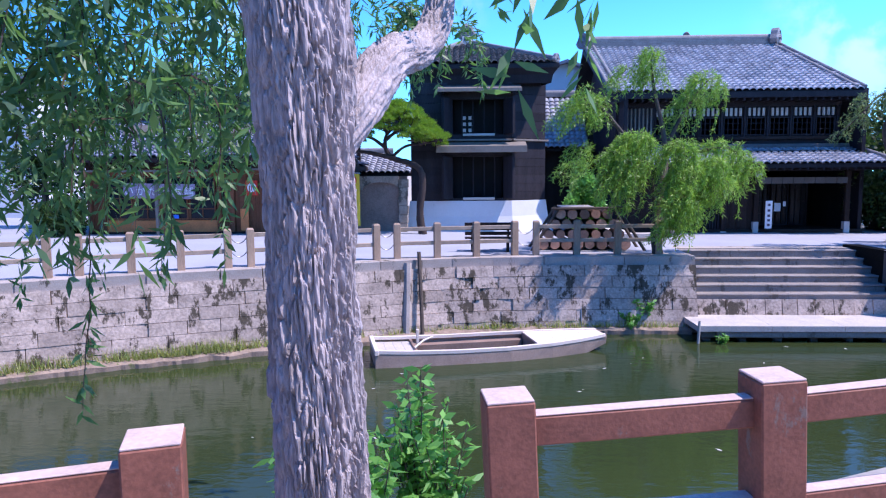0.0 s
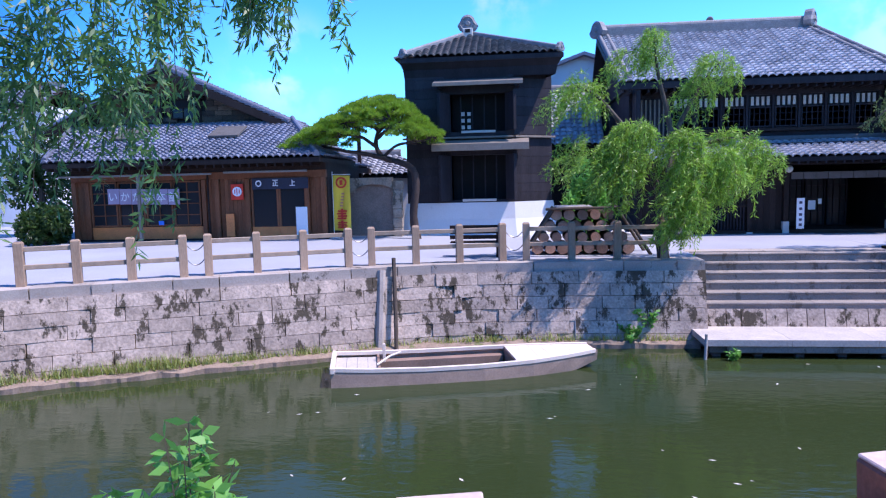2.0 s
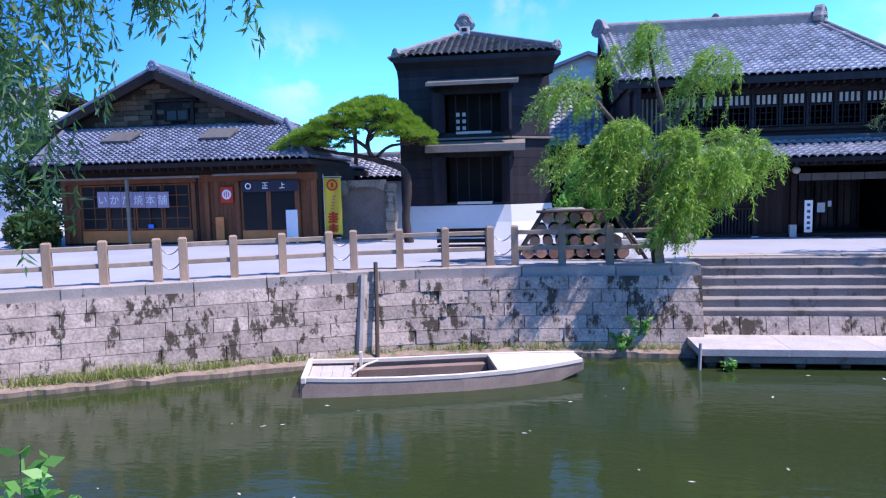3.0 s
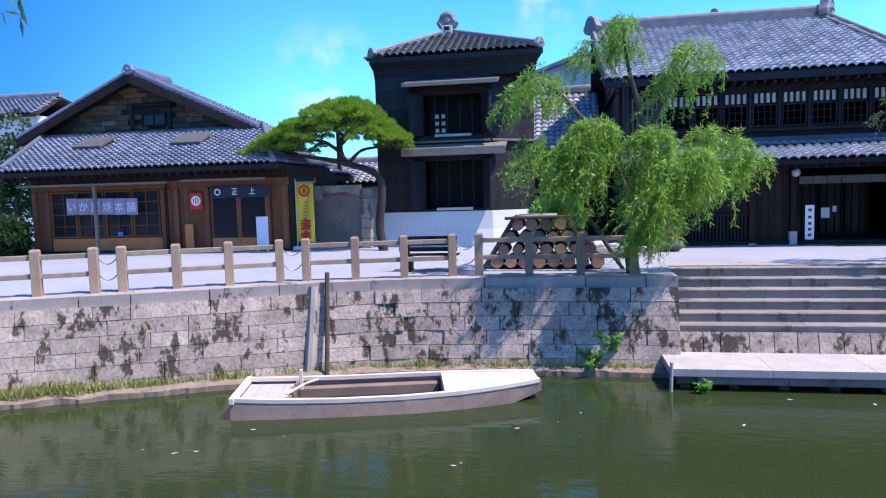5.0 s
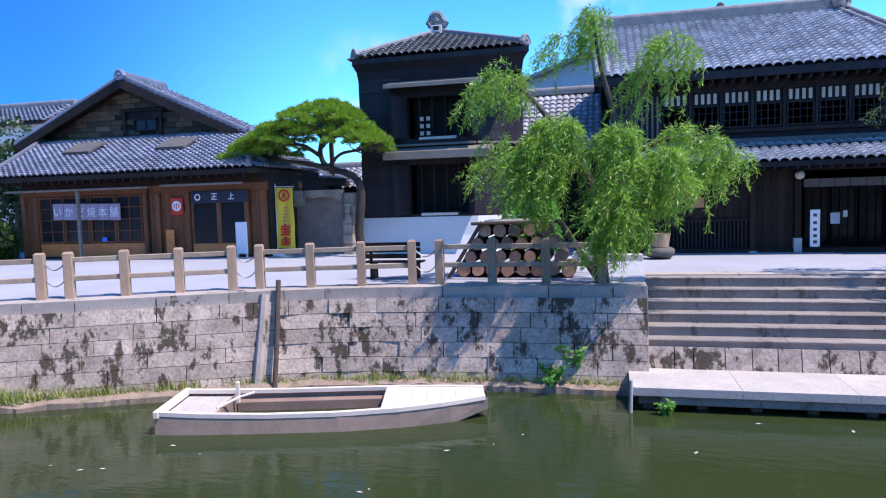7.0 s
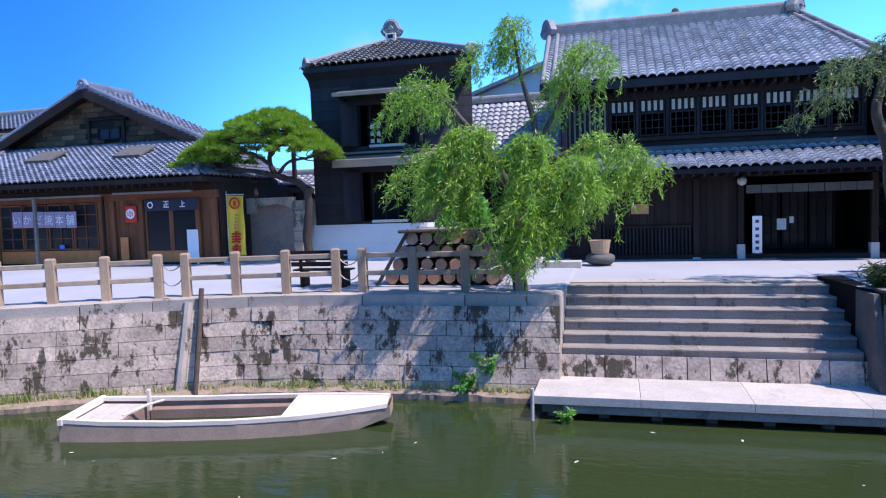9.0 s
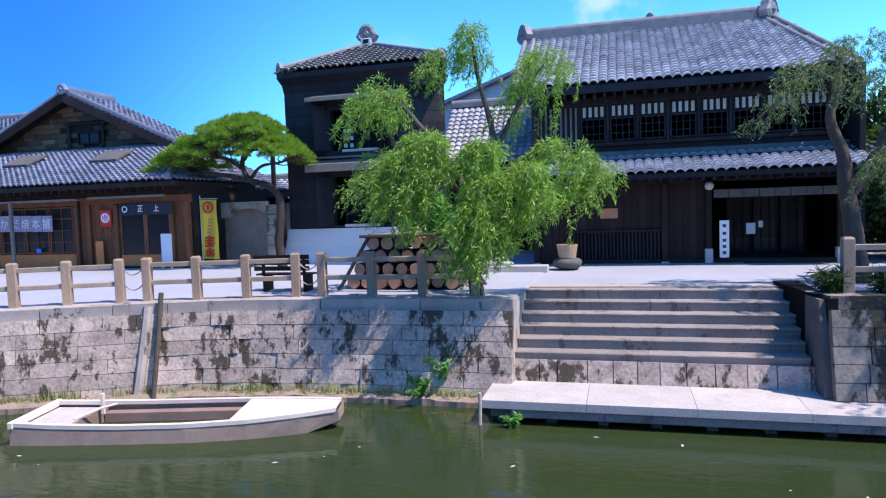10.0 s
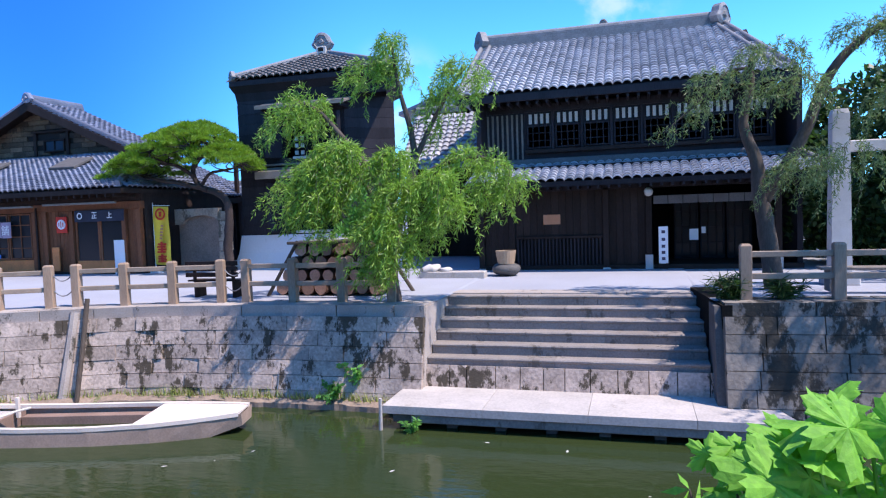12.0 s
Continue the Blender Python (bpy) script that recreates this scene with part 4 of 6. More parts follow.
def landing_steps():
    st = thing("landing_steps", (10.2, 23.5, 1.08), "broad flight of worn grey stone steps down to the landing", "steps", kind="structure")
    rise, run, y0, z0 = 0.215, 0.36, 22.55, 1.08
    rng = random.Random(3)
    for i in range(6):
        z1 = z0 + rise * (i + 1)
        y = y0 + run * i
        x = 7.38
        while x < 12.98:
            w = min(rng.uniform(2.3, 3.9), 12.98 - x)
            if 12.98 - x - w < 0.9:
                w = 12.98 - x
            step_block(st, x, w, y - rng.uniform(0, 0.02), z1 - rng.uniform(0, 0.01), run + 0.3, rise)
            x += w
    x = 7.3
    while x < 13.6:  # upright kerb blocks at the foot
        w = rng.uniform(0.32, 0.62)
        set_piece("kerb_block", BLOCK, st, (x + w / 2, 22.62 - rng.uniform(0, 0.03), 0.83), (1, 0, 0), (0, 0.22, 1), (w - 0.01, 0.36, 0.56))
        x += w
    box("core", st, MORTAR, (7.3, 13.1), (22.75, 25.2), (-0.5, 1.1), 0)
    # end walls of the recess
    prism("cheek_wall", st, CAPSTONE, [(22.25, 0.6), (25.0, 0.6), (25.0, 2.35), (22.62, 2.35)], 0, 7.18, 7.37)
    # right cheek faces away from the sun; its shade is coloured in
    prism("cheek_wall", st, SHADED_CHEEK, [(13.14, 22.15), (12.82, 25.0), (13.32, 25.0), (13.32, 22.15)], 2, 0.6, 2.47)
    # coping slabs at the head of the steps
    x = 7.38
    while x < 12.95:
        w = min(rng.uniform(1.4, 2.3), 13.0 - x)
        s = new("coping_slab", CAPBLOCK)
        s.parent = st
        s.matrix_basis = Matrix.Translation(Vector((x + w / 2, 24.95, 2.29)) - BASE[st]) @ Matrix.Diagonal((w - 0.012, 0.6, 0.2, 1))
        x += w


landing_steps()


def dock():
    d = thing("dock", (10.5, 21.7, 0.3), "low pale concrete landing stage over the water", "dock", kind="structure")
    y0, y1, z = 20.92, 22.42, 0.70
    xs = [6.95, 8.9, 10.8, 12.6, 14.25]
    for i in range(4):
        c = xs[i + 1]
        back = c - (0.45 if i == 3 else 0)
        pts = [(xs[i] + 0.004, y0), (c - 0.004, y0), (back - 0.004, y1), (xs[i] + 0.004, y1)]
        prism("slab", d, PALE, pts, 2, z - 0.15, z)
    box("beam", d, MORTAR, (7.1, 14.1), (y0 + 0.16, y0 + 0.36), (z - 0.36, z - 0.154), 0.02)
    box("edge_beam", d, STEP, (7.5, 14.2), (y0 + 0.06, y0 + 0.16), (z - 0.33, z - 0.154), 0.02)
    for x in np.linspace(7.3, 13.9, 8):
        box("pile", d, MORTAR, (x - 0.1, x + 0.1), (y0 + 0.25, y0 + 0.45), (-0.6, z - 0.3), 0.02)
    vs, fs = tube([(6.93, 20.85, -0.4), (6.96, 20.83, 0.86)], [0.04, 0.034], 8)
    mesh_part("mooring_post", vs, fs, PALE, d, "pale slim mooring post")


dock()


# ---- wall stones ----
def lay_wall(parent, x0, x1, edge, top, seed, stone, cap, back=0.0):
    rng = random.Random(seed)
    n_course = 6
    for c in range(n_course):
        zc = top - 0.24 - 0.315 * (c + 0.5)
        x = x0
        while x < x1 - 0.05:
            w = rng.uniform(0.65, 1.55) * (rng.uniform(0.45, 1.0) if x == x0 else 1.0)
            if x1 - x - w < 0.3:
                w = x1 - x
            xm = x + w / 2
            tx = Vector((1, (edge(xm + 0.2) - edge(xm - 0.2)) / 0.4, 0)).normalized()
            L = w / tx.x
            p = Vector((xm, edge(xm) - SETBACK - BATTER * (top - zc), zc))
            set_piece("wall_stone", stone, parent, p + Vector((0, 0.05 - rng.uniform(0, 0.022), 0)), tx, (0, BATTER, 1),
                      (L - 0.004, 0.24, 0.315 * math.hypot(1, BATTER) - 0.006))
            x += w
    x = x0
    while x < x1 - 0.05:  # cap course
        w = rng.uniform(0.9, 1.6)
        if x1 - x - w < 0.5:
            w = x1 - x
        xm = x + w / 2
        tx = Vector((1, (edge(xm + 0.2) - edge(xm - 0.2)) / 0.4, 0)).normalized()
        set_piece("cap_stone", cap, parent, (xm, edge(xm) - 0.13 + back, top - 0.115 + rng.uniform(0, 0.008)), tx, (0, 0, 1), (w / tx.x - 0.008, 0.82, 0.25))
        x += w


lay_wall(WALL_L, -13.0, 7.36, edge_left, ROAD_Z, 11, BLOCK, CAPBLOCK)
lay_wall(WALL_R, 13.16, 22.0, edge_right, 2.5, 12, OLDBLOCK, OLDBLOCK, 0.05)


# earth ledge at the wall's foot
def foot_ledge(name, xs, edge, top, out):
    vs, fs = [], []
    rng = random.Random(8)
    for x in xs:
        e = edge(x) - SETBACK - BATTER * (top - 0.4)
        o = out(x) + 0.07 * noise.noise(Vector((x * 2.3, 0, 0))) + rng.uniform(-0.02, 0.02)
        zz = 0.42 + 0.05 * noise.noise(Vector((x * 1.7, 5, 0)))
        vs += [(x, e + 0.3, zz + 0.06), (x, e - o * 0.6, zz), (x, e - o, zz - 0.06), (x, e - o - 0.03, -0.4)]
    for i in range(len(xs) - 1):
        for k in range(3):
            a = 4 * i + k
            fs.append((a, a + 4, a + 5, a + 1))
    return structure(name, vs, fs, EARTH, "earth and rubble ledge at the wall's foot with grass")


foot_ledge("ledge_left", list(np.linspace(-30, -9, 20)) + list(np.linspace(-8.7, 7.1, 170)), edge_left, ROAD_Z,
           lambda x: 0.42 - 0.14 * min(max((x + 1) / 3, 0), 1))


def grass_tufts():
    rng = random.Random(21)
    vs, fs = [], []
    spots = [(-7.2, 1.0), (-6.6, 1), (-6.0, 1.2), (-5.4, 1.3), (-5.0, 0.9), (-3.2, 0.6), (-2.4, 0.9), (-0.9, 0.7), (0.8, 0.6), (1.4, 0.8), (2.3, 0.5), (3.3, 0.8), (4.4, 0.5), (5.4, 0.7), (0.1, 0.6), (1.9, 0.7), (2.8, 0.6), (3.9, 0.7), (4.9, 0.7), (6.0, 0.8), (6.5, 0.6), (-4.3, 0.9), (-3.7, 0.8), (-8.2, 1.1), (-9.2, 1.2)]
    for sx, s in spots:
        for _ in range(int((230 if sx < 0 else 130) * s)):
            x = sx + rng.gauss(0, 0.32)
            y = edge_left(x) - SETBACK - BATTER * (ROAD_Z - 0.45) - rng.uniform(-0.05, 0.3) * s
            hgt, a = rng.uniform(0.08, 0.30) * s, rng.uniform(0, 6.28)
            d = Vector((math.cos(a), math.sin(a), 0))
            tip = Vector((x, y, 0.46 + hgt)) + d * hgt * 0.6
            k = len(vs)
            w = Vector((-d.y, d.x, 0)) * 0.012
            vs += [Vector((x, y, 0.42)) - w, Vector((x, y, 0.42)) + w, tip]
            fs.append((k, k + 1, k + 2))
    tagged(mesh_part("grass", vs, fs, GRASS), "short yellow-green grass tufts along the wall's foot", "grass", kind="stuff")


grass_tufts()


# ---- fences ----
def fence(name, p0, p1, n, z, hgt, post_w, mats, label, group, bench=False, rails=(0.86, 0.45), cap=0.0, rise=0.0):
    p0, p1 = Vector(p0), Vector(p1)
    d = (p1 - p0)
    L = d.length
    d = d.normalized()
    h = thing(name, (*((p0 + p1) / 2), z), label, "fence", group)
    off = BASE[h]
    m = Matrix.Translation((*p0, z)) @ Matrix.Rotation(math.atan2(d.y, d.x), 4, "Z") @ Matrix.Rotation(-math.atan2(rise, L), 4, "Y")
    w = post_w / 2
    for i in range(n):
        x = L * i / (n - 1)
        bm = bmesh.new()
        top = hgt
        add_box(bm, (x - w, x + w), (-w, w), (-0.05, top - (0.012 if cap else 0.04)), 0.008, m)
        r = [(x - w, -w), (x + w, -w), (x + w, w), (x - w, w)] if not cap else []
        vs = [bm.verts.new(m @ Vector((a, b, top - 0.04))) for a, b in r] + [bm.verts.new(m @ Vector((x + (a - x) * 0.72, b * 0.72, top))) for a, b in r]
        for k in range(len(r)):
            bm.faces.new((vs[k], vs[(k + 1) % 4], vs[(k + 1) % 4 + 4], vs[k + 4]))
        if r:
            bm.faces.new(vs[4:])
        po = part("post", bm, mats[0], h)
        if cap:
            box("post_cap", po, mats[2], (x - w + 0.004, x + w - 0.004), (-w + 0.004, w - 0.004), (top - 0.012, top), 0.004, m=m)
        if i < n - 1:
            x2 = L * (i + 1) / (n - 1)
            for rz in rails:
                box("rail", h, mats[1], (x + w - 0.01, x2 - w + 0.01), (-0.045, 0.045), (rz - (0.10 if cap else 0.06), rz + 0.05), 0.01, m=m)
                if cap:
                    box("rail_cap", h, mats[2], (x + w, x2 - w), (-0.042, 0.042), (rz + 0.05, rz + 0.058), 0.003, m=m)
    return h


FL = "brown wood-grained concrete fence with two rails on the canal wall"
for a, b in (((-12.2, 16.75), (-9.1, 18.42)), ((-8.55, 18.78), (-5.42, 20.22)), ((-4.9, 20.46), (-1.76, 21.85)), ((-1.2, 22.10), (2.2, 22.93)), ((2.84, 23.0), (6.45, 23.1))):
    fence("fence", a, b, 4, ROAD_Z, 1.03, 0.19, (POST, RAIL), FL, "far bank fence")
fence("fence", (13.62, 22.68), (18.3, 22.75), 4, 2.5, 1.05, 0.2, (POST, RAIL), "weathered fence by the landing steps", "far bank fence")


def chain(a, b):
    for dz in (0.78, 0.42):
        pts = [Vector(a).lerp(Vector(b), t) + Vector((0, 0, dz - 0.14 * (1 - (2 * t - 1) ** 2))) for t in np.linspace(0, 1, 9)]
        vs, fs = tube(pts, [0.014] * 9, 5)
        tagged(mesh_part("chain", vs, fs, METAL), "thin sagging metal chain between two fence posts", "chain", "fence chains")


chain((-5.34, 20.26, ROAD_Z), (-4.98, 20.42, ROAD_Z))
chain((-1.68, 21.89, ROAD_Z), (-1.29, 22.06, ROAD_Z))
chain((2.3, 22.95, ROAD_Z), (2.74, 22.99, ROAD_Z))


# ---- boat ----
def boat():
    at = Vector((1.4, 19.75, WATER_Z - 0.08))
    b = thing("boat", at, "long flat pale wooden river boat moored by the wall", "boat")
    m = Matrix.Translation(at) @ Matrix.Rotation(math.radians(13.4), 4, "Z")
    # stations along the hull: x, half width at deck, half width at bottom, deck height, bottom height
    st = [(-2.98, 0.74, 0.76, 0.47, -0.02), (-2.2, 0.80, 0.82, 0.43, -0.08), (-1.0, 0.84, 0.86, 0.40, -0.1), (0.3, 0.84, 0.85, 0.40, -0.1), (1.4, 0.74, 0.72, 0.42, -0.06), (2.3, 0.55, 0.50, 0.45, 0.04), (3.0, 0.32, 0.26, 0.48, 0.24)]
    vs, fs = [], []
    for x, w, wb, dz, bz in st:
        vs += [m @ Vector(p) for p in ((x, -wb, bz), (x, -w, dz), (x, w, dz), (x, wb, bz))]
    for i in range(len(st) - 1):
        for k in (0, 2, 3):
            a, c = 4 * i + k, 4 * i + (k + 1) % 4
            fs.append((a, c, c + 4, a + 4))
    k = 4 * (len(st) - 1)
    fs += [(3, 2, 1, 0), (k, k + 1, k + 2, k + 3)]
    hull = mesh_part("hull", vs, fs, BOAT_HULL, b)
    xs = [s[0] for s in st]

    def W(x):
        return float(np.interp(x, xs, [s[1] for s in st]))

    def Z(x):
        return float(np.interp(x, xs, [s[3] for s in st]))
    # gunwales
    for s in (-1, 1):
        vs, fs = [], []
        X = np.linspace(-2.95, 2.95, 16)
        for x in X:
            w, z = W(x), Z(x)
            vs += [m @ Vector(p) for p in ((x, s * (w + 0.012), z - 0.045), (x, s * (w + 0.012), z + 0.03), (x, s * (w - 0.09), z + 0.03), (x, s * (w - 0.09), z - 0.045))]
        for i in range(15):
            for q in range(4):
                a, c = 4 * i + q, 4 * i + (q + 1) % 4
                fs.append((a, c, c + 4, a + 4))
        fs += [(0, 1, 2, 3), (63, 62, 61, 60)]
        mesh_part("gunwale", vs, fs, BOAT, hull)
    # decks, planked
    def deck(name, xa, xb, n, drop, mat):
        for i in range(n):
            x0, x1 = xa + (xb - xa) * i / n, xa + (xb - xa) * (i + 1) / n - 0.006
            v = []
            for dz in (0, -0.04):
                v += [m @ Vector(p) for p in ((x0, -W(x0) + 0.088, Z(x0) - drop + dz), (x1, -W(x1) + 0.088, Z(x1) - drop + dz), (x1, W(x1) - 0.088, Z(x1) - drop + dz), (x0, W(x0) - 0.088, Z(x0) - drop + dz))]
            mesh_part(name, v, [(0, 1, 2, 3), (7, 6, 5, 4), (0, 4, 5, 1), (1, 5, 6, 2), (2, 6, 7, 3), (3, 7, 4, 0)], mat, b)
    deck("fore_deck_plank", 1.05, 2.95, 7, -0.012, BOAT)
    deck("stern_deck_plank", -2.9, -1.95, 4, 0.10, PALE)
    deck("floor_plank", -1.95, 1.05, 6, 0.36, BOAT_IN)
    box("bulkhead", b, BOAT_IN, (1.03, 1.08), (-0.68, 0.68), (-0.05, 0.40), 0.005, m=m)
    box("bulkhead", b, BOAT_IN, (-1.98, -1.92), (-0.72, 0.72), (-0.05, 0.38), 0.005, m=m)
    box("transom", b, BOAT, (-3.0, -2.9), (-0.78, 0.78), (0.38, 0.51), 0.012, m=m)
    box("side_bench", b, BOAT_IN, (-1.9, 1.0), (0.52, 0.74), (0.03, 0.26), 0.01, m=m)
    vs, fs = tube([m @ Vector(p) for p in ((-2.0, -0.35, 0.42), (-1.7, 0.05, 0.50), (-1.45, 0.2, 0.54))], [0.025] * 3, 6)
    mesh_part("oar_rest", vs, fs, BOAT, b)
    box("thole", b, BOAT, (-1.85, -1.78), (0.3, 0.37), (0.3, 0.72), 0.008, m=m)


boat()


def pole(p, q, r, mat, label, name="mooring_pole"):
    vs, fs = tube(smooth_path([p, tuple((Vector(p) + Vector(q)) / 2 + Vector((0.01, 0, 0))), q], 3), [r] * 7, 8)
    tagged(mesh_part(name, vs, fs, mat), label, "pole")


pole((-0.42, 21.05, 0.2), (-0.55, 21.72, 2.62), 0.055, BARK_DARK, "dark leaning wooden pole standing against the canal wall")
pole((-0.86, 21.12, 0.3), (-0.86, 21.66, 2.3), 0.115, CAPSTONE, "pale drain pipe set in the canal wall", "drain_pipe")
pole((4.05, 22.0, 0.3), (4.05, 22.46, 1.95), 0.02, METAL, "thin grey conduit on the canal wall", "conduit")

# ---- trees ----
def leaves(points, dirs, length, width, rng):
    """Narrow leaves as folded quads at points, pointing along dirs. numpy arrays."""
    n = len(points)
    P, D = np.asarray(points), np.asarray(dirs)
    D = D / np.linalg.norm(D, axis=1)[:, None]
    R = rng.normal(size=(n, 3))
    S = np.cross(D, R)
    S /= np.linalg.norm(S, axis=1)[:, None] + 1e-9
    l = length * rng.uniform(0.7, 1.25, (n, 1))
    w = width * rng.uniform(0.7, 1.25, (n, 1))
    v = np.stack([P, P + D * l * 0.45 + S * w, P + D * l, P + D * l * 0.45 - S * w], 1).reshape(-1, 3)
    f = np.arange(4 * n).reshape(-1, 4)
    return v, f


def fast_mesh(name, v, f, mat, parent=None, label=""):
    off = BASE.get(parent, Vector((0, 0, 0))) if parent else Vector((0, 0, 0))
    me = bpy.data.meshes.new(name)
    me.from_pydata((np.asarray(v) - np.array(off)).tolist(), [], np.asarray(f).tolist())
    me.materials.append(mat)
    ob = new(name, me)
    BASE[ob] = off
    if parent:
        ob.parent = parent
    if label:
        tagged(ob, label)
    return ob


def weeping(clumps, seed, leaf=0.10, width=0.012, step=0.035, sway=0.35, wind=-0.12, gust=0.0):
    """Hanging strands of leaves. clumps: centre, spread (x, y, z), number of strands, length."""
    rng = np.random.default_rng(seed)
    P, D, twigs = [], [], []
    for c, s, n, L in clumps:
        c, s = np.array(c, float), np.array(s, float)
        for _ in range(n):
            u = rng.normal(size=3)
            u /= np.linalg.norm(u)
            r = rng.uniform(0.3, 1.0) ** 0.5
            p = c + u * r * s
            p[2] = c[2] + abs(u[2]) * r * s[2] if rng.random() < 0.6 else p[2]
            out = np.array([u[0], u[1], 0.5 * rng.random()]) + rng.normal(size=3) * 0.4
            out /= np.linalg.norm(out)
            ll = L * rng.uniform(0.35, 1.0) * (1.6 if rng.random() < 0.15 else 1.0)
            pts = [p.copy()]
            k = max(4, int(ll / step))
            blow = wind + gust * rng.normal()
            for i in range(k):
                t = i / k
                d = out * (1 - t) ** 2 * sway * 2 + np.array([blow, 0, -1.0]) * (0.15 + t) + rng.normal(size=3) * 0.12
                d /= np.linalg.norm(d)
                p = p + d * step
                pts.append(p.copy())
                q = d * 0.75 + rng.normal(size=3) * 0.5
                P.append(p + rng.normal(size=3) * 0.01)
                D.append(q)
                if rng.random() < 0.6:
                    P.append(p + rng.normal(size=3) * 0.015)
                    D.append(d * 0.6 + rng.normal(size=3) * 0.6)
            if rng.random() < 0.35:
                twigs.append(pts[::3])
    v, f = leaves(P, D, leaf, width, rng)
    tw = join([tube(t, list(np.linspace(0.007, 0.003, len(t))), 3) for t in twigs if len(t) > 2])
    return v, f, tw


def tree(name, at, label, limbs, bark, clumps, leafmat, seed, category="tree", **kw):
    t = thing(name, at, label, category)
    rng = random.Random(seed)
    first = True
    for pts, r0, r1 in limbs:
        p = smooth_path(pts, 7)
        vs, fs = tube(p, list(np.linspace(r0, r1, len(p))), 14 if first else 9, 0.06, rng)
        mesh_part("trunk" if first else "limb", vs, fs, bark, t, "", True)
        first = False
    v, f, tw = weeping(clumps, seed, **kw)
    fast_mesh("crown", v, f, leafmat, t, "drooping narrow green leaves")
    if tw[0]:
        tagged(mesh_part("twig_spray", tw[0], tw[1], BARK_DARK, t), kind="stuff")
    return t


tree("willow_tree", (6.48, 23.2, 2.3), "green weeping willow with dark trunk beside the landing steps",
     [([(6.48, 23.2, 2.2), (6.40, 23.2, 3.2), (6.56, 23.4, 4.2), (6.8, 23.8, 5.2), (6.74, 24.0, 6.1), (6.45, 24.0, 7.3), (6.32, 24.0, 8.3)], 0.17, 0.02),
      ([(6.5, 23.55, 3.9), (5.95, 23.5, 5.2), (5.2, 23.4, 6.2), (4.7, 23.4, 6.75), (4.2, 23.4, 7.0)], 0.09, 0.03),
      ([(6.75, 23.75, 4.9), (7.5, 23.5, 5.35), (8.4, 23.4, 5.5), (8.8, 23.4, 5.3)], 0.08, 0.025),
      ([(6.8, 23.9, 5.5), (7.25, 24.0, 6.4), (7.75, 24.0, 7.2), (8.1, 24.0, 7.6)], 0.07, 0.02),
      ([(6.45, 23.5, 3.5), (6.1, 22.9, 4.8), (5.6, 22.45, 5.6)], 0.08, 0.025),
      ([(6.6, 23.6, 4.3), (6.85, 22.9, 5.1), (6.9, 22.4, 5.5)], 0.06, 0.02),
      ([(6.7, 23.6, 4.6), (7.4, 22.9, 4.9), (7.8, 22.5, 4.95)], 0.05, 0.02)],
     BARK_DARK,
     [((4.45, 23.4, 7.0), (0.40, 0.3, 0.16), 44, 1.16), ((3.95, 23.4, 6.75), (0.26, 0.25, 0.15), 19, 1.16), ((4.75, 23.4, 6.5), (0.25, 0.25, 0.15), 13, 0.85),
      ((4.25, 23.3, 5.5), (0.22, 0.2, 0.25), 18, 1.10), ((4.0, 23.3, 5.1), (0.2, 0.2, 0.2), 13, 0.98),
      ((6.35, 24.0, 8.3), (0.22, 0.2, 0.25), 42, 0.79), ((6.42, 24.0, 7.75), (0.26, 0.2, 0.2), 37, 0.73), ((5.75, 24.0, 7.85), (0.28, 0.2, 0.18), 21, 0.98), ((5.35, 24.0, 7.55), (0.2, 0.2, 0.15), 11, 0.85),
      ((8.0, 24.0, 7.6), (0.34, 0.25, 0.2), 37, 1.16), ((8.4, 24.0, 7.25), (0.22, 0.2, 0.15), 16, 1.04), ((7.6, 24.0, 7.0), (0.26, 0.2, 0.2), 24, 1.0), ((7.3, 24.0, 6.4), (0.2, 0.2, 0.2), 10, 0.98),
      ((5.6, 22.45, 5.75), (0.36, 0.35, 0.18), 97, 1.16), ((5.2, 22.35, 5.35), (0.26, 0.3, 0.2), 58, 1.16), ((5.35, 22.15, 4.75), (0.28, 0.28, 0.2), 62, 1.04), ((4.9, 22.25, 4.75), (0.22, 0.25, 0.2), 39, 0.98), ((5.75, 22.25, 5.0), (0.2, 0.25, 0.2), 34, 0.98), ((5.3, 22.25, 3.9), (0.2, 0.2, 0.15), 14, 0.61),
      ((6.85, 22.40, 5.5), (0.30, 0.3, 0.16), 76, 1.10), ((7.0, 22.25, 4.9), (0.26, 0.28, 0.2), 65, 1.16), ((6.75, 22.10, 4.3), (0.24, 0.25, 0.2), 55, 1.10), ((6.95, 22.15, 3.8), (0.22, 0.25, 0.2), 46, 0.98), ((6.6, 22.15, 3.35), (0.2, 0.22, 0.2), 34, 0.92),
      ((7.75, 22.50, 5.05), (0.26, 0.28, 0.16), 50, 1.10), ((7.95, 22.45, 4.5), (0.22, 0.25, 0.2), 42, 0.98), ((7.55, 22.40, 4.15), (0.2, 0.25, 0.2), 32, 0.92), ((7.3, 22.35, 3.6), (0.15, 0.2, 0.15), 14, 0.73),
      ((9.25, 23.6, 5.05), (0.22, 0.3, 0.15), 21, 0.9), ((8.2, 23.4, 5.6), (0.34, 0.3, 0.12), 35, 0.85), ((8.75, 23.4, 5.35), (0.28, 0.28, 0.15), 35, 1.16), ((8.95, 23.4, 4.9), (0.2, 0.25, 0.15), 21, 0.98), ((8.5, 23.4, 4.75), (0.2, 0.2, 0.15), 14, 0.85)],
     WILLOW, 41, leaf=0.14, width=0.011, step=0.028, sway=0.24, wind=-0.42, gust=0.3)

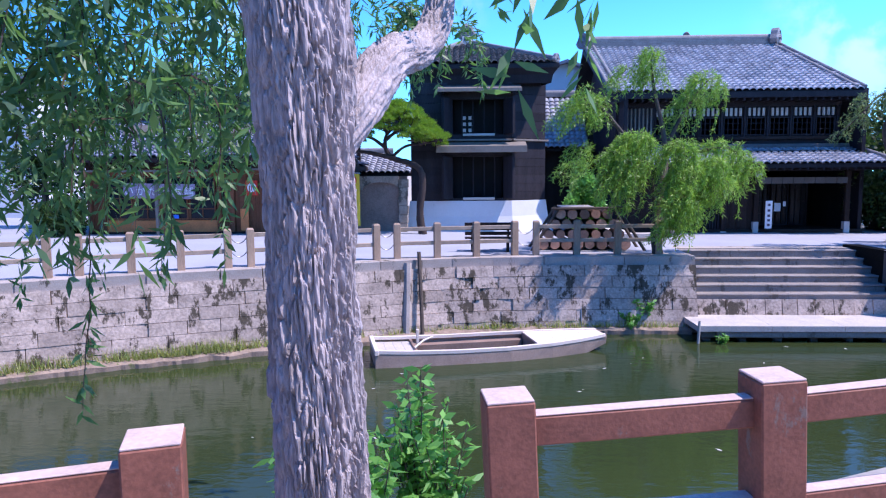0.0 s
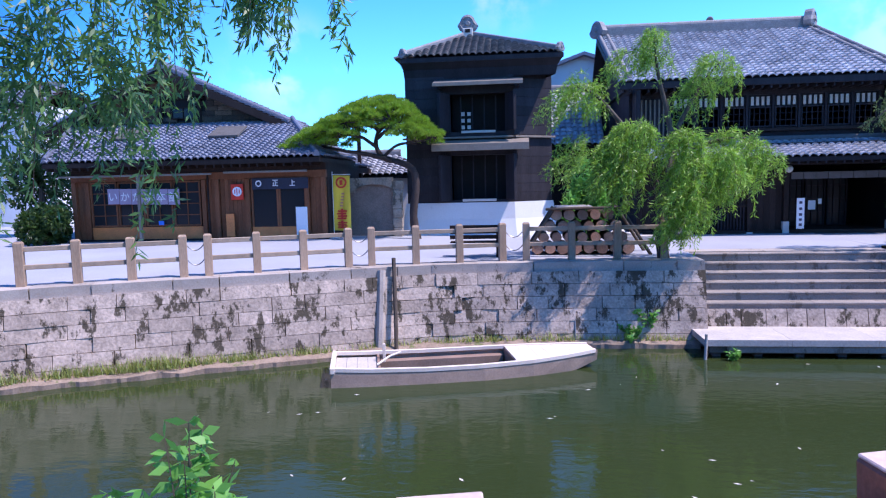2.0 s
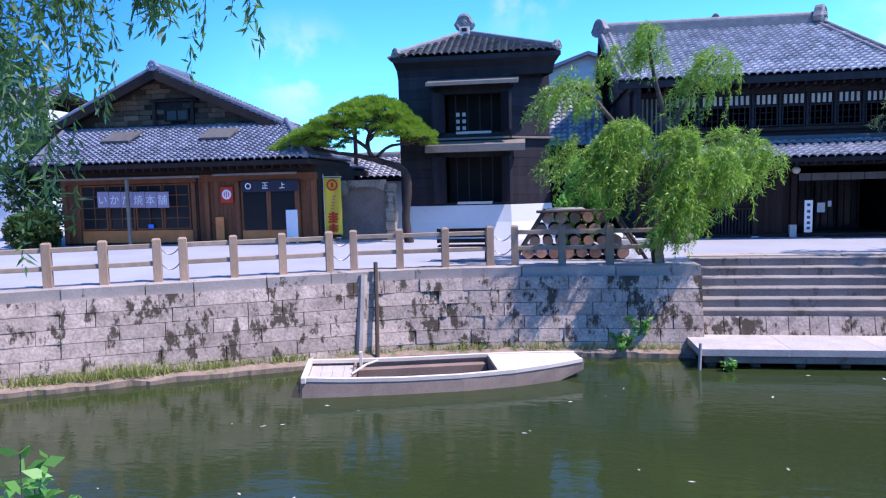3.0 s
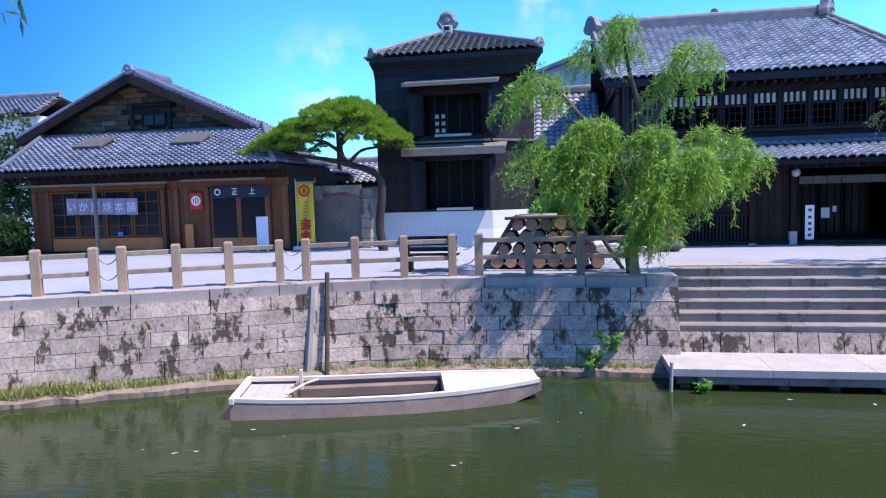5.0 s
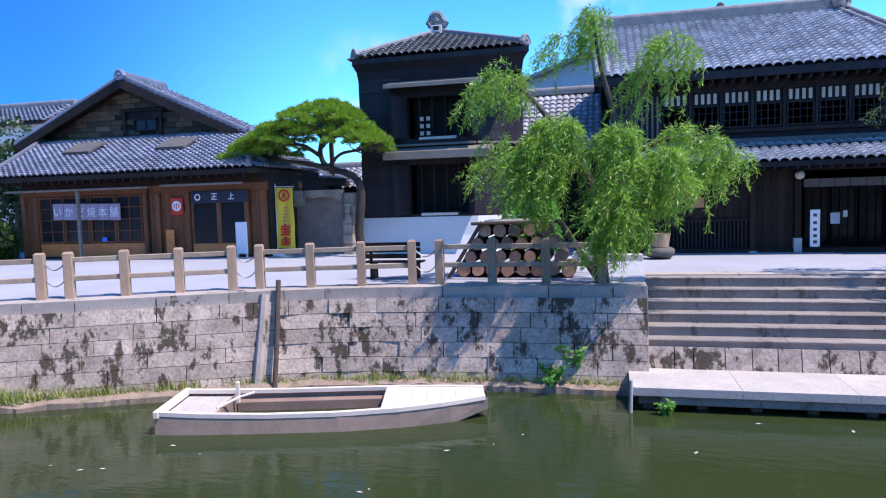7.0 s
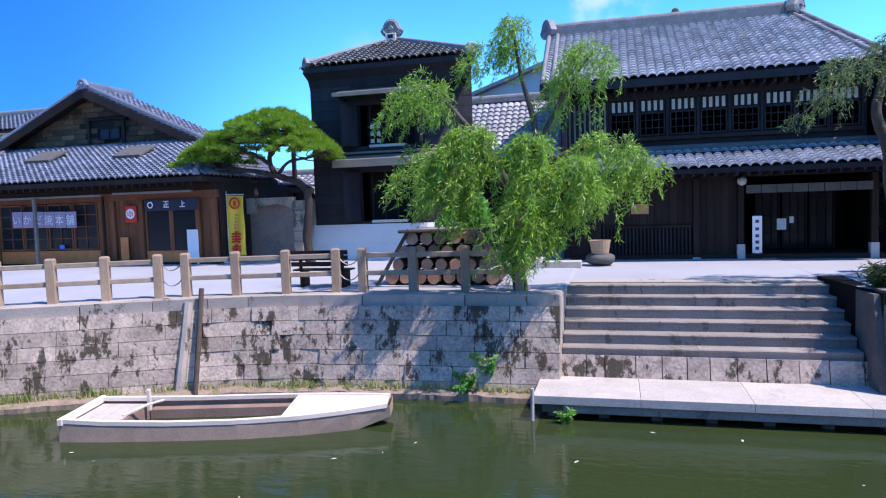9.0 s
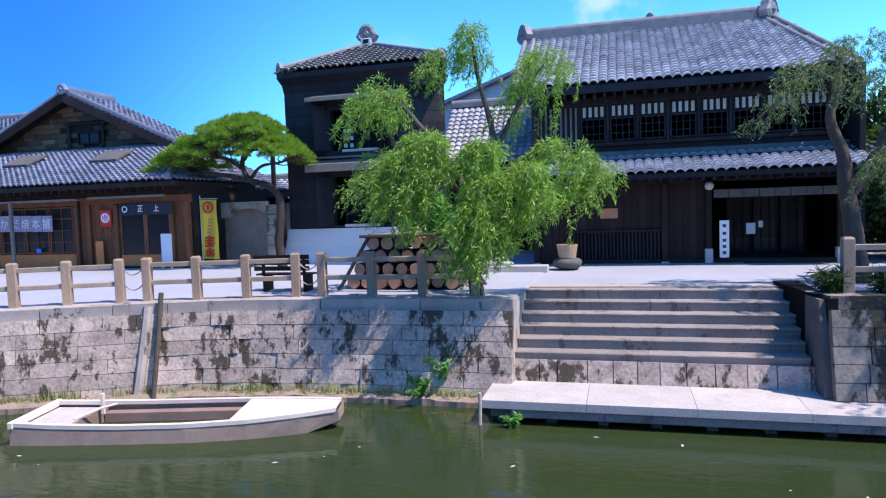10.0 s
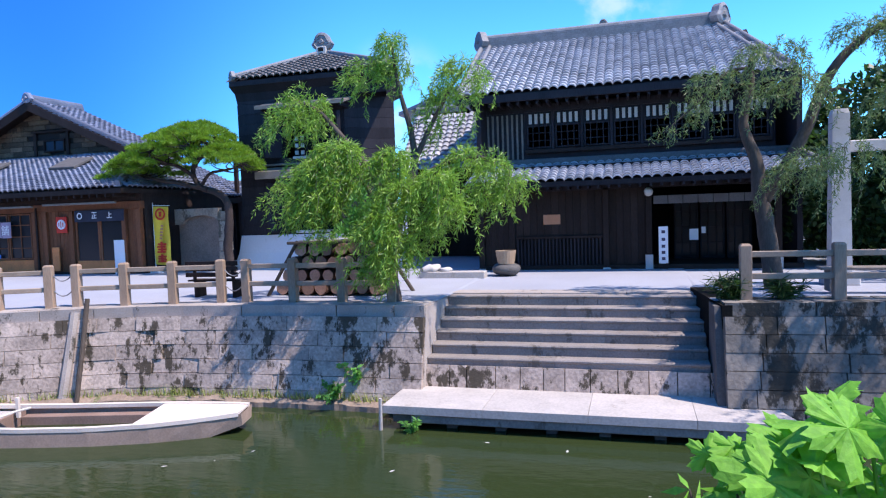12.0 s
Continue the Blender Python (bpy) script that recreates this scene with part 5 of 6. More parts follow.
tree("willow_tree", (14.55, 25.0, 2.5), "gnarled willow with sparse drooping twigs beside the steps",
     [([(14.55, 25.0, 2.4), (14.4, 25.0, 3.6), (14.25, 25.0, 4.6), (14.2, 25.0, 5.2), (13.95, 25.0, 6.0), (14.1, 25.0, 6.8), (14.1, 25.0, 7.4)], 0.21, 0.05),
      ([(14.3, 25.0, 4.3), (14.75, 25.0, 5.0), (15.2, 25.0, 5.9), (15.5, 25.0, 6.7), (15.9, 25.0, 7.3), (16.6, 25.0, 7.85), (17.6, 25.0, 8.2)], 0.15, 0.06),
      ([(14.1, 25.0, 7.2), (13.6, 24.9, 7.1), (13.0, 24.8, 6.5), (12.3, 24.7, 5.9)], 0.04, 0.015),
      # limb carried on out of view to hold the added shading clumps
      ([(16.6, 25.0, 7.85), (17.1, 23.9, 8.0), (17.7, 22.6, 8.1), (18.2, 21.2, 7.9)], 0.07, 0.03),
      ([(15.4, 25.0, 6.4), (15.7, 24.9, 6.6), (16.0, 24.8, 6.5)], 0.05, 0.02)],
     BARK_DARK,
     [((13.5, 24.9, 6.9), (0.5, 0.4, 0.25), 45, 0.9), ((12.9, 24.8, 6.3), (0.35, 0.3, 0.2), 24, 0.7), ((12.4, 24.7, 5.9), (0.25, 0.2, 0.15), 12, 0.5), ((14.5, 24.6, 7.35), (0.6, 0.5, 0.3), 75, 0.7), ((14.8, 23.8, 6.5), (0.45, 0.5, 0.4), 60, 0.9),
      ((16.3, 24.9, 7.7), (0.6, 0.4, 0.3), 80, 0.6), ((17.4, 24.9, 8.2), (0.6, 0.4, 0.3), 50, 0.8), ((15.0, 23.9, 5.0), (0.45, 0.6, 0.25), 60, 0.9), ((15.7, 24.2, 5.1), (0.5, 0.5, 0.3), 44, 0.9), ((17.0, 24.8, 6.2), (0.5, 0.4, 0.4), 30, 1.2),
      # clumps out of view, added to shade the fence, wall and steps
      ((17.3, 23.6, 7.7), (0.8, 0.7, 0.5), 130, 1.2), ((16.9, 22.8, 6.9), (0.4, 0.5, 0.3), 50, 1.0), ((18.1, 22.2, 7.7), (0.9, 0.7, 0.5), 150, 1.2), ((18.2, 21.0, 7.4), (0.8, 0.6, 0.5), 110, 1.1)],
     WILLOW_GREY, 42, leaf=0.11, width=0.0095, step=0.03, sway=0.6, wind=-0.3)

# near willow: bark ridges are real geometry
def furrowed(pts, rad, sides, relief):
    """A limb whose bark stands up in long, broken ridges between dark furrows."""
    vs, fs, run = [], [], 0.0
    for i, p in enumerate(pts):
        d = (pts[min(i + 1, len(pts) - 1)] - pts[max(i - 1, 0)]).normalized()
        u = d.cross(Vector((0, 1, 0))).normalized()
        w = u.cross(d)
        run += (p - pts[i - 1]).length if i else p.z
        for k in range(sides):
            a = 2 * math.pi * k / sides
            c, sn = math.cos(a), math.sin(a)
            q = Vector((c * 8.0 * rad[i] / 0.2, sn * 8.0 * rad[i] / 0.2, run * 4.6))
            q += 0.75 * noise.noise_vector(q * 0.6) + 0.25 * noise.noise_vector(q * 2.1)
            e, _ = noise.voronoi(q)
            plate = min(1.0, max(0.0, (e[1] - e[0]) / 0.26)) ** 0.7
            r = rad[i] * (1 + 0.05 * noise.noise(Vector((c, sn, run * 0.8)))) + relief * plate * (0.7 + 0.6 * noise.noise(q * 0.8)) + 0.22 * relief * noise.noise(q * 3.3)
            vs.append(p + (u * c + w * sn) * r)
    for i in range(len(pts) - 1):
        for k in range(sides):
            a, b = i * sides + k, i * sides + (k + 1) % sides
            fs.append((a, b, b + sides, a + sides))
    return vs, fs


def near_willow():
    t = thing("willow_tree", (0.12, 6.3, 2.5), "old willow with deeply furrowed grey-brown bark beside the fence", "tree")
    pts = smooth_path([(0.20, 6.3, 2.3), (0.17, 6.3, 3.2), (0.15, 6.3, 4.0), (0.14, 6.3, 4.8), (0.11, 6.3, 5.5), (0.06, 6.32, 5.9)], 60)
    rad = list(np.interp(np.linspace(0, 1, len(pts)), (0, 0.15, 0.55, 0.72, 1.0), (0.225, 0.195, 0.185, 0.215, 0.21)))
    vs, fs = furrowed(pts, rad, 230, 0.042)
    mesh_part("trunk", vs, fs, BARK, t)
    rng = random.Random(4)
    for lp, r0, r1 in (([(0.05, 6.3, 5.6), (0.0, 6.3, 6.3), (-0.3, 6.3, 7.2), (-0.7, 6.4, 8.0)], 0.24, 0.1),
                       ([(0.12, 6.32, 4.75), (0.32, 6.55, 5.05), (0.46, 6.95, 5.34), (0.60, 7.40, 5.50), (0.70, 7.65, 5.75), (0.74, 7.8, 6.3), (0.7, 7.9, 7.0)], 0.13, 0.06),
                       ([(0.05, 6.3, 5.9), (-0.6, 6.5, 6.4), (-1.5, 6.8, 6.6)], 0.14, 0.05),
                       ([(-0.3, 6.3, 7.1), (-0.3, 8.0, 7.9), (0.1, 10.0, 7.8), (0.5, 11.3, 6.8)], 0.10, 0.02),
                       ([(-0.3, 8.0, 7.9), (-1.0, 9.6, 7.6), (-1.6, 11.0, 6.6)], 0.06, 0.02)):
        if lp[0] == (0.12, 6.32, 4.75):
            p = smooth_path(lp, 24)
            v, f = furrowed(p, list(np.linspace(r0, r1, len(p))), 110, 0.028)
        else:
            p = smooth_path(lp, 6)
            v, f = tube(p, list(np.linspace(r0, r1, len(p))), 12, 0.06, rng)
        mesh_part("limb", v, f, BARK, t, "", True)
    v, f, tw = weeping([((-1.2, 6.9, 5.9), (0.9, 0.5, 0.5), 75, 1.5), ((-2.0, 7.4, 5.9), (0.9, 0.6, 0.5), 70, 1.9), ((-0.6, 6.6, 5.9), (0.5, 0.4, 0.3), 30, 0.9),
                        ((0.7, 7.6, 6.4), (0.5, 0.5, 0.3), 22, 0.8), ((-2.6, 8.2, 5.6), (0.8, 0.6, 0.4), 60, 1.7),
                        ((0.55, 11.2, 6.45), (0.35, 0.3, 0.2), 34, 1.0), ((-0.25, 11.2, 6.55), (0.4, 0.3, 0.2), 26, 1.1), ((-1.15, 11.0, 6.4), (0.45, 0.4, 0.4), 55, 1.5), ((-1.7, 11.0, 5.6), (0.5, 0.4, 0.5), 70, 1.5),
                        ((1.34, 5.1, 5.55), (0.15, 0.14, 0.1), 7, 0.8), ((-1.0, 6.9, 5.2), (0.3, 0.3, 0.3), 16, 1.5), ((-1.6, 7.2, 5.0), (0.3, 0.3, 0.3), 12, 1.3)], 43, leaf=0.13, width=0.015, step=0.045)
    fast_mesh("crown", v, f, WILLOW_NEAR, t, "drooping blue-green willow leaves")
    tagged(mesh_part("twig_spray", tw[0], tw[1], BARK_DARK, t), kind="stuff")


near_willow()


# ---- pine ----
def pine():
    t = thing("pine_tree", (-0.5, 26.9, 2.6), "cloud-pruned garden pine with an umbrella of bright green needles", "tree")
    rng = random.Random(9)
    nr = np.random.default_rng(9)
    X = (-4.95, -4.2, -3.3, -2.6, -1.9, -1.4, -0.8, -0.4, 0.0, 0.35)

    def crest(x):
        return float(np.interp(x, X, (5.86, 6.22, 6.66, 7.06, 7.30, 7.34, 7.14, 6.72, 6.32, 6.08)))

    def under(x):
        return float(np.interp(x, X, (5.72, 5.9, 6.12, 6.42, 6.6, 6.6, 6.42, 6.16, 6.0, 5.92)))
    limbs = [([(-0.5, 26.9, 2.45), (-0.62, 26.9, 3.4), (-0.52, 26.9, 4.4), (-0.62, 26.9, 4.95), (-1.05, 27.0, 5.2), (-1.6, 27.1, 5.35), (-1.85, 27.1, 5.8), (-1.75, 27.1, 6.3)], 0.15, 0.06),
             ([(-1.3, 27.0, 5.28), (-2.2, 27.0, 5.5), (-2.9, 26.9, 5.62), (-3.8, 27.0, 5.8), (-4.6, 27.0, 5.76)], 0.085, 0.025),
             ([(-1.8, 27.1, 5.7), (-2.3, 26.9, 6.05), (-2.9, 26.9, 6.15), (-3.5, 26.8, 6.3)], 0.07, 0.02),
             ([(-1.8, 27.1, 6.0), (-1.4, 26.9, 6.25), (-0.9, 26.9, 6.3), (-0.5, 26.8, 6.45)], 0.07, 0.02),
             ([(-1.6, 27.1, 5.4), (-1.1, 26.9, 5.75), (-0.4, 26.9, 5.85), (0.1, 26.9, 5.98)], 0.06, 0.02),
             ([(-1.75, 27.1, 6.2), (-2.1, 27.3, 6.6), (-2.5, 27.3, 6.8)], 0.05, 0.02),
             ([(-1.75, 27.1, 6.2), (-1.4, 27.3, 6.6), (-1.2, 27.4, 6.9)], 0.05, 0.02),
             ([(-2.6, 26.9, 6.1), (-2.7, 26.4, 6.3), (-2.6, 26.1, 6.45)], 0.035, 0.015), ([(-1.4, 26.9, 6.2), (-1.2, 26.4, 6.4), (-1.2, 26.1, 6.5)], 0.035, 0.015)]
    nodes = []
    for i, (lp, r0, r1) in enumerate(limbs):
        p = smooth_path(lp, 5)
        nodes += p[len(p) // 2:] if i else p[-4:]
        v, f = tube(p, list(np.linspace(r0, r1, len(p))), 9, 0.12, rng)
        mesh_part("limb" if i else "trunk", v, f, BARK_PINE, t, "", True)
    # needle pads over an uneven dome, each held by its own crooked twig
    pads = []
    for k in range(900):
        x = rng.uniform(-4.85, 0.25)
        span = 1.35 * math.sqrt(max(0.05, 1 - ((x + 2.2) / 2.75) ** 2))
        y = 27.0 + rng.uniform(-span, span)
        edge = abs(y - 27.0) / max(span, 0.1)
        top, low = crest(x), under(x)
        z = (top if rng.random() < 0.55 else rng.uniform(low, top)) - (top - low) * 0.75 * edge ** 2.2
        r = rng.uniform(0.17, 0.30)
        if all((x - a) ** 2 + (y - b) ** 2 * 0.7 + ((z - c) * 1.7) ** 2 > (0.70 * (r + q)) ** 2 for a, b, c, q in pads):
            pads.append((x, y, z, r))
    P, D, twigs = [], [], []
    for x, y, z, r in pads:
        at = Vector((x, y, z - 0.12))
        base = min(nodes, key=lambda q: (q - at).length)
        mid = base.lerp(at, 0.5) + Vector((rng.uniform(-0.12, 0.12), rng.uniform(-0.1, 0.1), rng.uniform(-0.14, 0.02)))
        p = smooth_path([base, mid, at], 4)
        twigs.append(tube(p, list(np.linspace(0.026, 0.010, len(p))), 5))
        for _ in range(int(620 * r)):
            a, q = nr.uniform(0, 6.283), nr.uniform(0, 1) ** 0.55
            p = np.array([x + r * q * math.cos(a), y + r * q * math.sin(a), z - 0.10 + 0.10 * (1 - q * q) + nr.normal() * 0.025])
            out = np.array([math.cos(a) * q, math.sin(a) * q, 0])
            for _ in range(4):
                P.append(p)
                D.append(out * 0.8 + np.array([0, 0, 0.75]) + nr.normal(size=3) * 0.5)
    sv, sf = join(twigs)
    tagged(mesh_part("twig_spray", sv, sf, BARK_PINE, t), kind="stuff")
    v, f = leaves(P, D, 0.12, 0.008, nr)
    fast_mesh("crown", v, f, PINE, t, "uneven pads of bright green needles")
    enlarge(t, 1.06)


pine()
# ---- near bank ----
def near_edge(x):
    return float(np.interp(x, (-60, -20, -4, 0, 3, 5, 13, 20, 60), (-45, -8, 6.0, 7.0, 7.5, 8.4, 10.9, 12.0, 0)))


def near_bank():
    xs = [-3000, -60, -30, -20, -12, -8, -4, -2, 0, 1.5, 3, 4, 5, 7, 9, 11, 13, 16, 20, 30, 60, 3000]
    vs, fs = [], []
    for x in xs:
        e = near_edge(x)
        vs += [(x, -3000, 2.62), (x, e - 1.5, 2.62), (x, e, 2.58), (x, e + 1.2, 1.6), (x, e + 2.6, 0.1), (x, e + 2.7, -0.5)]
    for i in range(len(xs) - 1):
        for k in range(5):
            a = 6 * i + k
            fs.append((a, a + 6, a + 7, a + 1))
    structure("bank_near", vs, fs, PATH_PAVING, "earth bank on the near side of the canal")
    # added wall behind the camera, never in view; holds back sky light from there
    structure("wall_rear", [(-60, -9, 2.5), (60, -9, 2.5), (60, -9, 8.5), (-60, -9, 8.5), (-60, -10, 2.5), (60, -10, 2.5), (60, -10, 8.5), (-60, -10, 8.5)],
              [(0, 1, 2, 3), (7, 6, 5, 4), (3, 2, 6, 7), (0, 3, 7, 4), (1, 5, 6, 2)], DARKWOOD, "plain dark wall added out of view behind the near bank")


near_bank()
for a, b, n, z, up in (((1.13, 6.31), (2.47, 6.48), 2, 2.62, 0.06), ((2.47, 6.48), (3.70, 6.70), 2, 2.68, 0.06), ((-1.75, 5.25), (-0.40, 5.74), 2, 2.62, 0.0)):
    h = fence("fence", a, b, n, z, 1.02, 0.235, (REDWOOD, REDWOOD, REDCAP), "red-brown painted wooden fence with pale worn caps on the near bank", "near bank fence", rails=(0.86, 0.34), cap=0.01, rise=up)
    if a == (2.47, 6.48):  # shares its first post with the span before
        for o in [c for c in h.children if c.name.startswith("post")][:1]:
            for c in list(o.children):
                bpy.data.objects.remove(c)
            bpy.data.objects.remove(o)


def sprig_plant(name, at, stems, hgt, spread, leaf, width, mat, label, seed, lean=(0, 0)):
    """A leafy bush: arching stems with pairs of leaves."""
    t = thing(name, at, label, "bush")
    nr = np.random.default_rng(seed)
    P, D, tubes = [], [], []
    for _ in range(stems):
        a = nr.uniform(0, 6.28)
        d = np.array([math.cos(a), math.sin(a), 0]) * nr.uniform(0.1, 1) * spread + np.array([lean[0], lean[1], 0])
        L = hgt * nr.uniform(0.6, 1.1)
        pts = []
        for k in range(16):
            u = k / 15
            p = np.array(at) + d * u ** 1.3 + np.array([0, 0, L * u * (1 - 0.12 * u)])
            pts.append(p)
            if u > 0.2:
                for s in (0, 1, 2):
                    q = nr.normal(size=3)
                    q[2] = q[2] * 0.5 - 0.05
                    P.append(p)
                    D.append(q)
        tubes.append(tube(pts, list(np.linspace(0.012, 0.004, 16)), 4))
    v, f = leaves(P, D, leaf, width, nr)
    fast_mesh("foliage", v, f, mat, t)
    sv, sf = join(tubes)
    tagged(mesh_part("stem_spray", sv, sf, BARK_DARK, t), kind="stuff")


sprig_plant("bush", (0.43, 8.95, 1.2), 16, 1.95, 0.38, 0.15, 0.03, BUSH, "leafy green shrub on the near bank slope", 1)
sprig_plant("bush", (0.10, 8.5, 1.2), 12, 1.35, 0.45, 0.15, 0.032, BUSH, "low leafy green shrub on the near bank slope", 2)
sprig_plant("bush", (0.7, 8.75, 1.2), 12, 1.5, 0.3, 0.15, 0.03, BUSH, "low leafy green shrub on the near bank slope", 6)
sprig_plant("bush", (-0.6, 8.7, 1.2), 14, 1.15, 0.5, 0.15, 0.03, BUSH, "low leafy green shrub on the near bank slope", 11)
sprig_plant("bush", (-0.2, 9.0, 1.1), 14, 1.4, 0.4, 0.15, 0.03, BUSH, "leafy green shrub on the near bank slope", 12)
sprig_plant("bush", (5.9, 22.25, 0.5), 9, 0.75, 0.4, 0.14, 0.05, BUSH, "small leafy weed growing from the canal wall", 3)
sprig_plant("bush", (5.45, 21.9, 0.42), 6, 0.4, 0.4, 0.12, 0.04, BUSH, "small leafy weed growing from the canal wall", 4)
sprig_plant("bush", (7.55, 20.84, 0.12), 7, 0.45, 0.16, 0.12, 0.02, BUSH, "dry weed hanging at the dock's edge", 5)
sprig_plant("bush", (13.35, 22.75, 2.45), 26, 0.55, 0.45, 0.25, 0.012, FOREST, "dark spiky clump of grass at the head of the wall", 7)
sprig_plant("bush", (14.3, 22.75, 2.45), 18, 0.5, 0.45, 0.25, 0.012, FOREST, "dark spiky clump of grass at the head of the wall", 8)


def broad_plant():
    """Large lobed leaves on stalks at the near bank."""
    at = (12.3, 11.4, 2.0)
    t = thing("broadleaf_plant", at, "bright green plant with large lobed leaves on the near bank", "plant")
    rng = random.Random(17)
    for i in range(125):
        c = Vector((rng.uniform(11.87, 13.0), 11.5 + rng.uniform(-0.25, 0.3), 0))
        top = float(np.interp(c.x, (11.82, 12.02, 12.15, 13.0), (3.42, 3.57, 3.70, 3.76)))
        c.z = top - 0.04 - 0.6 * rng.random() ** 1.3
        r = rng.uniform(0.06, 0.135)
        tilt = Euler((rng.uniform(-0.3, 1.3), rng.uniform(-0.9, 0.9), rng.uniform(-0.5, 0.5))).to_matrix().to_4x4()
        m = Matrix.Translation(c) @ tilt @ Matrix.Rotation(rng.uniform(0, 6.28), 4, "Z")
        n = 40
        ring = []
        for k in range(n):
            a = 2 * math.pi * k / n
            lob = 0.62 + 0.52 * abs(math.cos(2.5 * a)) ** 1.3 + (0.09 if k % 2 else -0.09) + rng.uniform(-0.05, 0.05)
            if k == n // 2:
                lob *= 0.45
            ring.append(m @ Vector((math.cos(a) * r * lob, math.sin(a) * r * lob, 0.07 * r * math.cos(5 * a) - 0.12 * r * lob * lob + rng.uniform(-0.04, 0.04) * r)))
        vs = [m @ Vector((0, 0, 0.02))] + ring
        fs = [(0, 1 + k, 1 + (k + 1) % n) for k in range(n)]
        lf = mesh_part("leaf", vs, fs, BROAD, t)
        base = Vector((12.3 + rng.uniform(-0.15, 0.25), 11.4, 2.0))
        v, f = tube([base, base.lerp(c, 0.55) + Vector((0, 0, 0.2)), c], [0.012, 0.009, 0.006], 5)
        mesh_part("stalk", v, f, BUSH, lf)


broad_plant()
sprig_plant("bush", (12.02, 11.4, 2.0), 22, 1.5, 0.2, 0.13, 0.011, BROAD, "narrow-leaved green weed on the near bank", 31, (-0.05, 0))


# ---- street furniture on the far bank ----
def banner():
    b = thing("shop_banner", (-3.3, 27.1, 2.65), "yellow upright cloth banner with red printing on a white foot", "banner")
    g = 2.65
    v, f = tube([(-3.62, 27.1, g), (-3.62, 27.1, 4.95)], [0.016, 0.012], 8)
    mesh_part("pole", v, f, WHITE, b)
    v, f = tube([(-3.64, 27.1, 4.86), (-3.0, 27.1, 4.84)], [0.01, 0.01], 6)
    mesh_part("crossbar", v, f, WHITE, b)
    box("foot", b, WHITE, (-3.78, -3.42), (26.95, 27.25), (g - 0.05, g + 0.18), 0.03, "white plastic foot")
    # softly rippled cloth
    n, m2 = 10, 24
    vs, fs = [], []
    for j in range(m2 + 1):
        for i in range(n + 1):
            u, w = i / n, j / m2
            vs.append((-3.60 + 0.58 * u, 27.1 - 0.03 * math.sin(7 * u + 3 * w) - 0.02 * math.sin(9 * w), 4.83 - 1.85 * w - 0.03 * u))
    for j in range(m2):
        for i in range(n):
            a = j * (n + 1) + i
            fs.append((a, a + 1, a + n + 2, a + n + 1))
    cl = mesh_part("cloth", vs, fs, YELLOW, b, "", True)
    y = 27.04
    bm = bmesh.new()
    c = Vector((-3.31, 0, 4.58))
    for r0, r1 in ((0.13, 0.19),):
        k = 20
        ring = [[bm.verts.new((c.x + r * math.cos(2 * math.pi * i / k), y, c.z + r * math.sin(2 * math.pi * i / k))) for i in range(k)] for r in (r0, r1)]
        for i in range(k):
            bm.faces.new((ring[0][i], ring[0][(i + 1) % k], ring[1][(i + 1) % k], ring[1][i]))
    add_box(bm, (c.x - 0.05, c.x + 0.05), (y - 0.004, y), (c.z - 0.08, c.z + 0.08))
    part("emblem", bm, RED, cl, "red round emblem")
    for z0, z1, a in ((3.35, 3.68, 0.17), (3.05, 3.28, 0.17)):
        bm = bmesh.new()
        for k in range(4):
            zz = z0 + (z1 - z0) * k / 4
            add_box(bm, (c.x - a + 0.02 * (k % 2), c.x + a - 0.03 * ((k + 1) % 2)), (y - 0.004, y), (zz, zz + (z1 - z0) / 5.6))
        add_box(bm, (c.x - 0.04, c.x + 0.04), (y - 0.007, y), (z0, z1 + 0.03))
        part("print_bar", bm, RED, cl)
    bm = bmesh.new()
    for k in range(5):
        add_box(bm, (c.x - 0.06 + 0.015 * k, c.x + 0.04 + 0.015 * k), (y - 0.004, y), (3.78 + 0.1 * k, 3.84 + 0.1 * k))
    part("print_bar", bm, ORANGE, cl)
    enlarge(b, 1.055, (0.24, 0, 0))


banner()


def sign_board():
    s = thing("sign_board", (-4.75, 27.0, 2.65), "blank white standing sign board before the shop", "sign")
    box("panel", s, WHITE, (-4.98, -4.58), (27.08, 27.12), (2.80, 3.80), 0.01)
    for x in (-4.96, -4.64):
        box("leg", s, WHITE, (x, x + 0.04), (27.05, 27.15), (2.62, 2.82), 0.004)
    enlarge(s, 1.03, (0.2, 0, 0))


sign_board()


def text_mesh(name, body, size, at, mat, parent, extrude=0.002):
    cu = bpy.data.curves.new(name, "FONT")
    cu.body, cu.size, cu.extrude, cu.align_x = body, size, extrude, "CENTER"
    ob = bpy.data.objects.new(name, cu)
    me = bpy.data.meshes.new_from_object(ob)
    bpy.data.objects.remove(ob)
    if not len(me.polygons):
        return None
    me.materials.append(mat)
    o = new(name, me)
    BASE[o] = BASE.get(parent, Vector((0, 0, 0)))
    o.parent = parent
    o.matrix_basis = Matrix.Translation(Vector(at) - BASE[o]) @ pose(0, 0, 0, 90, 0, 0)
    return o


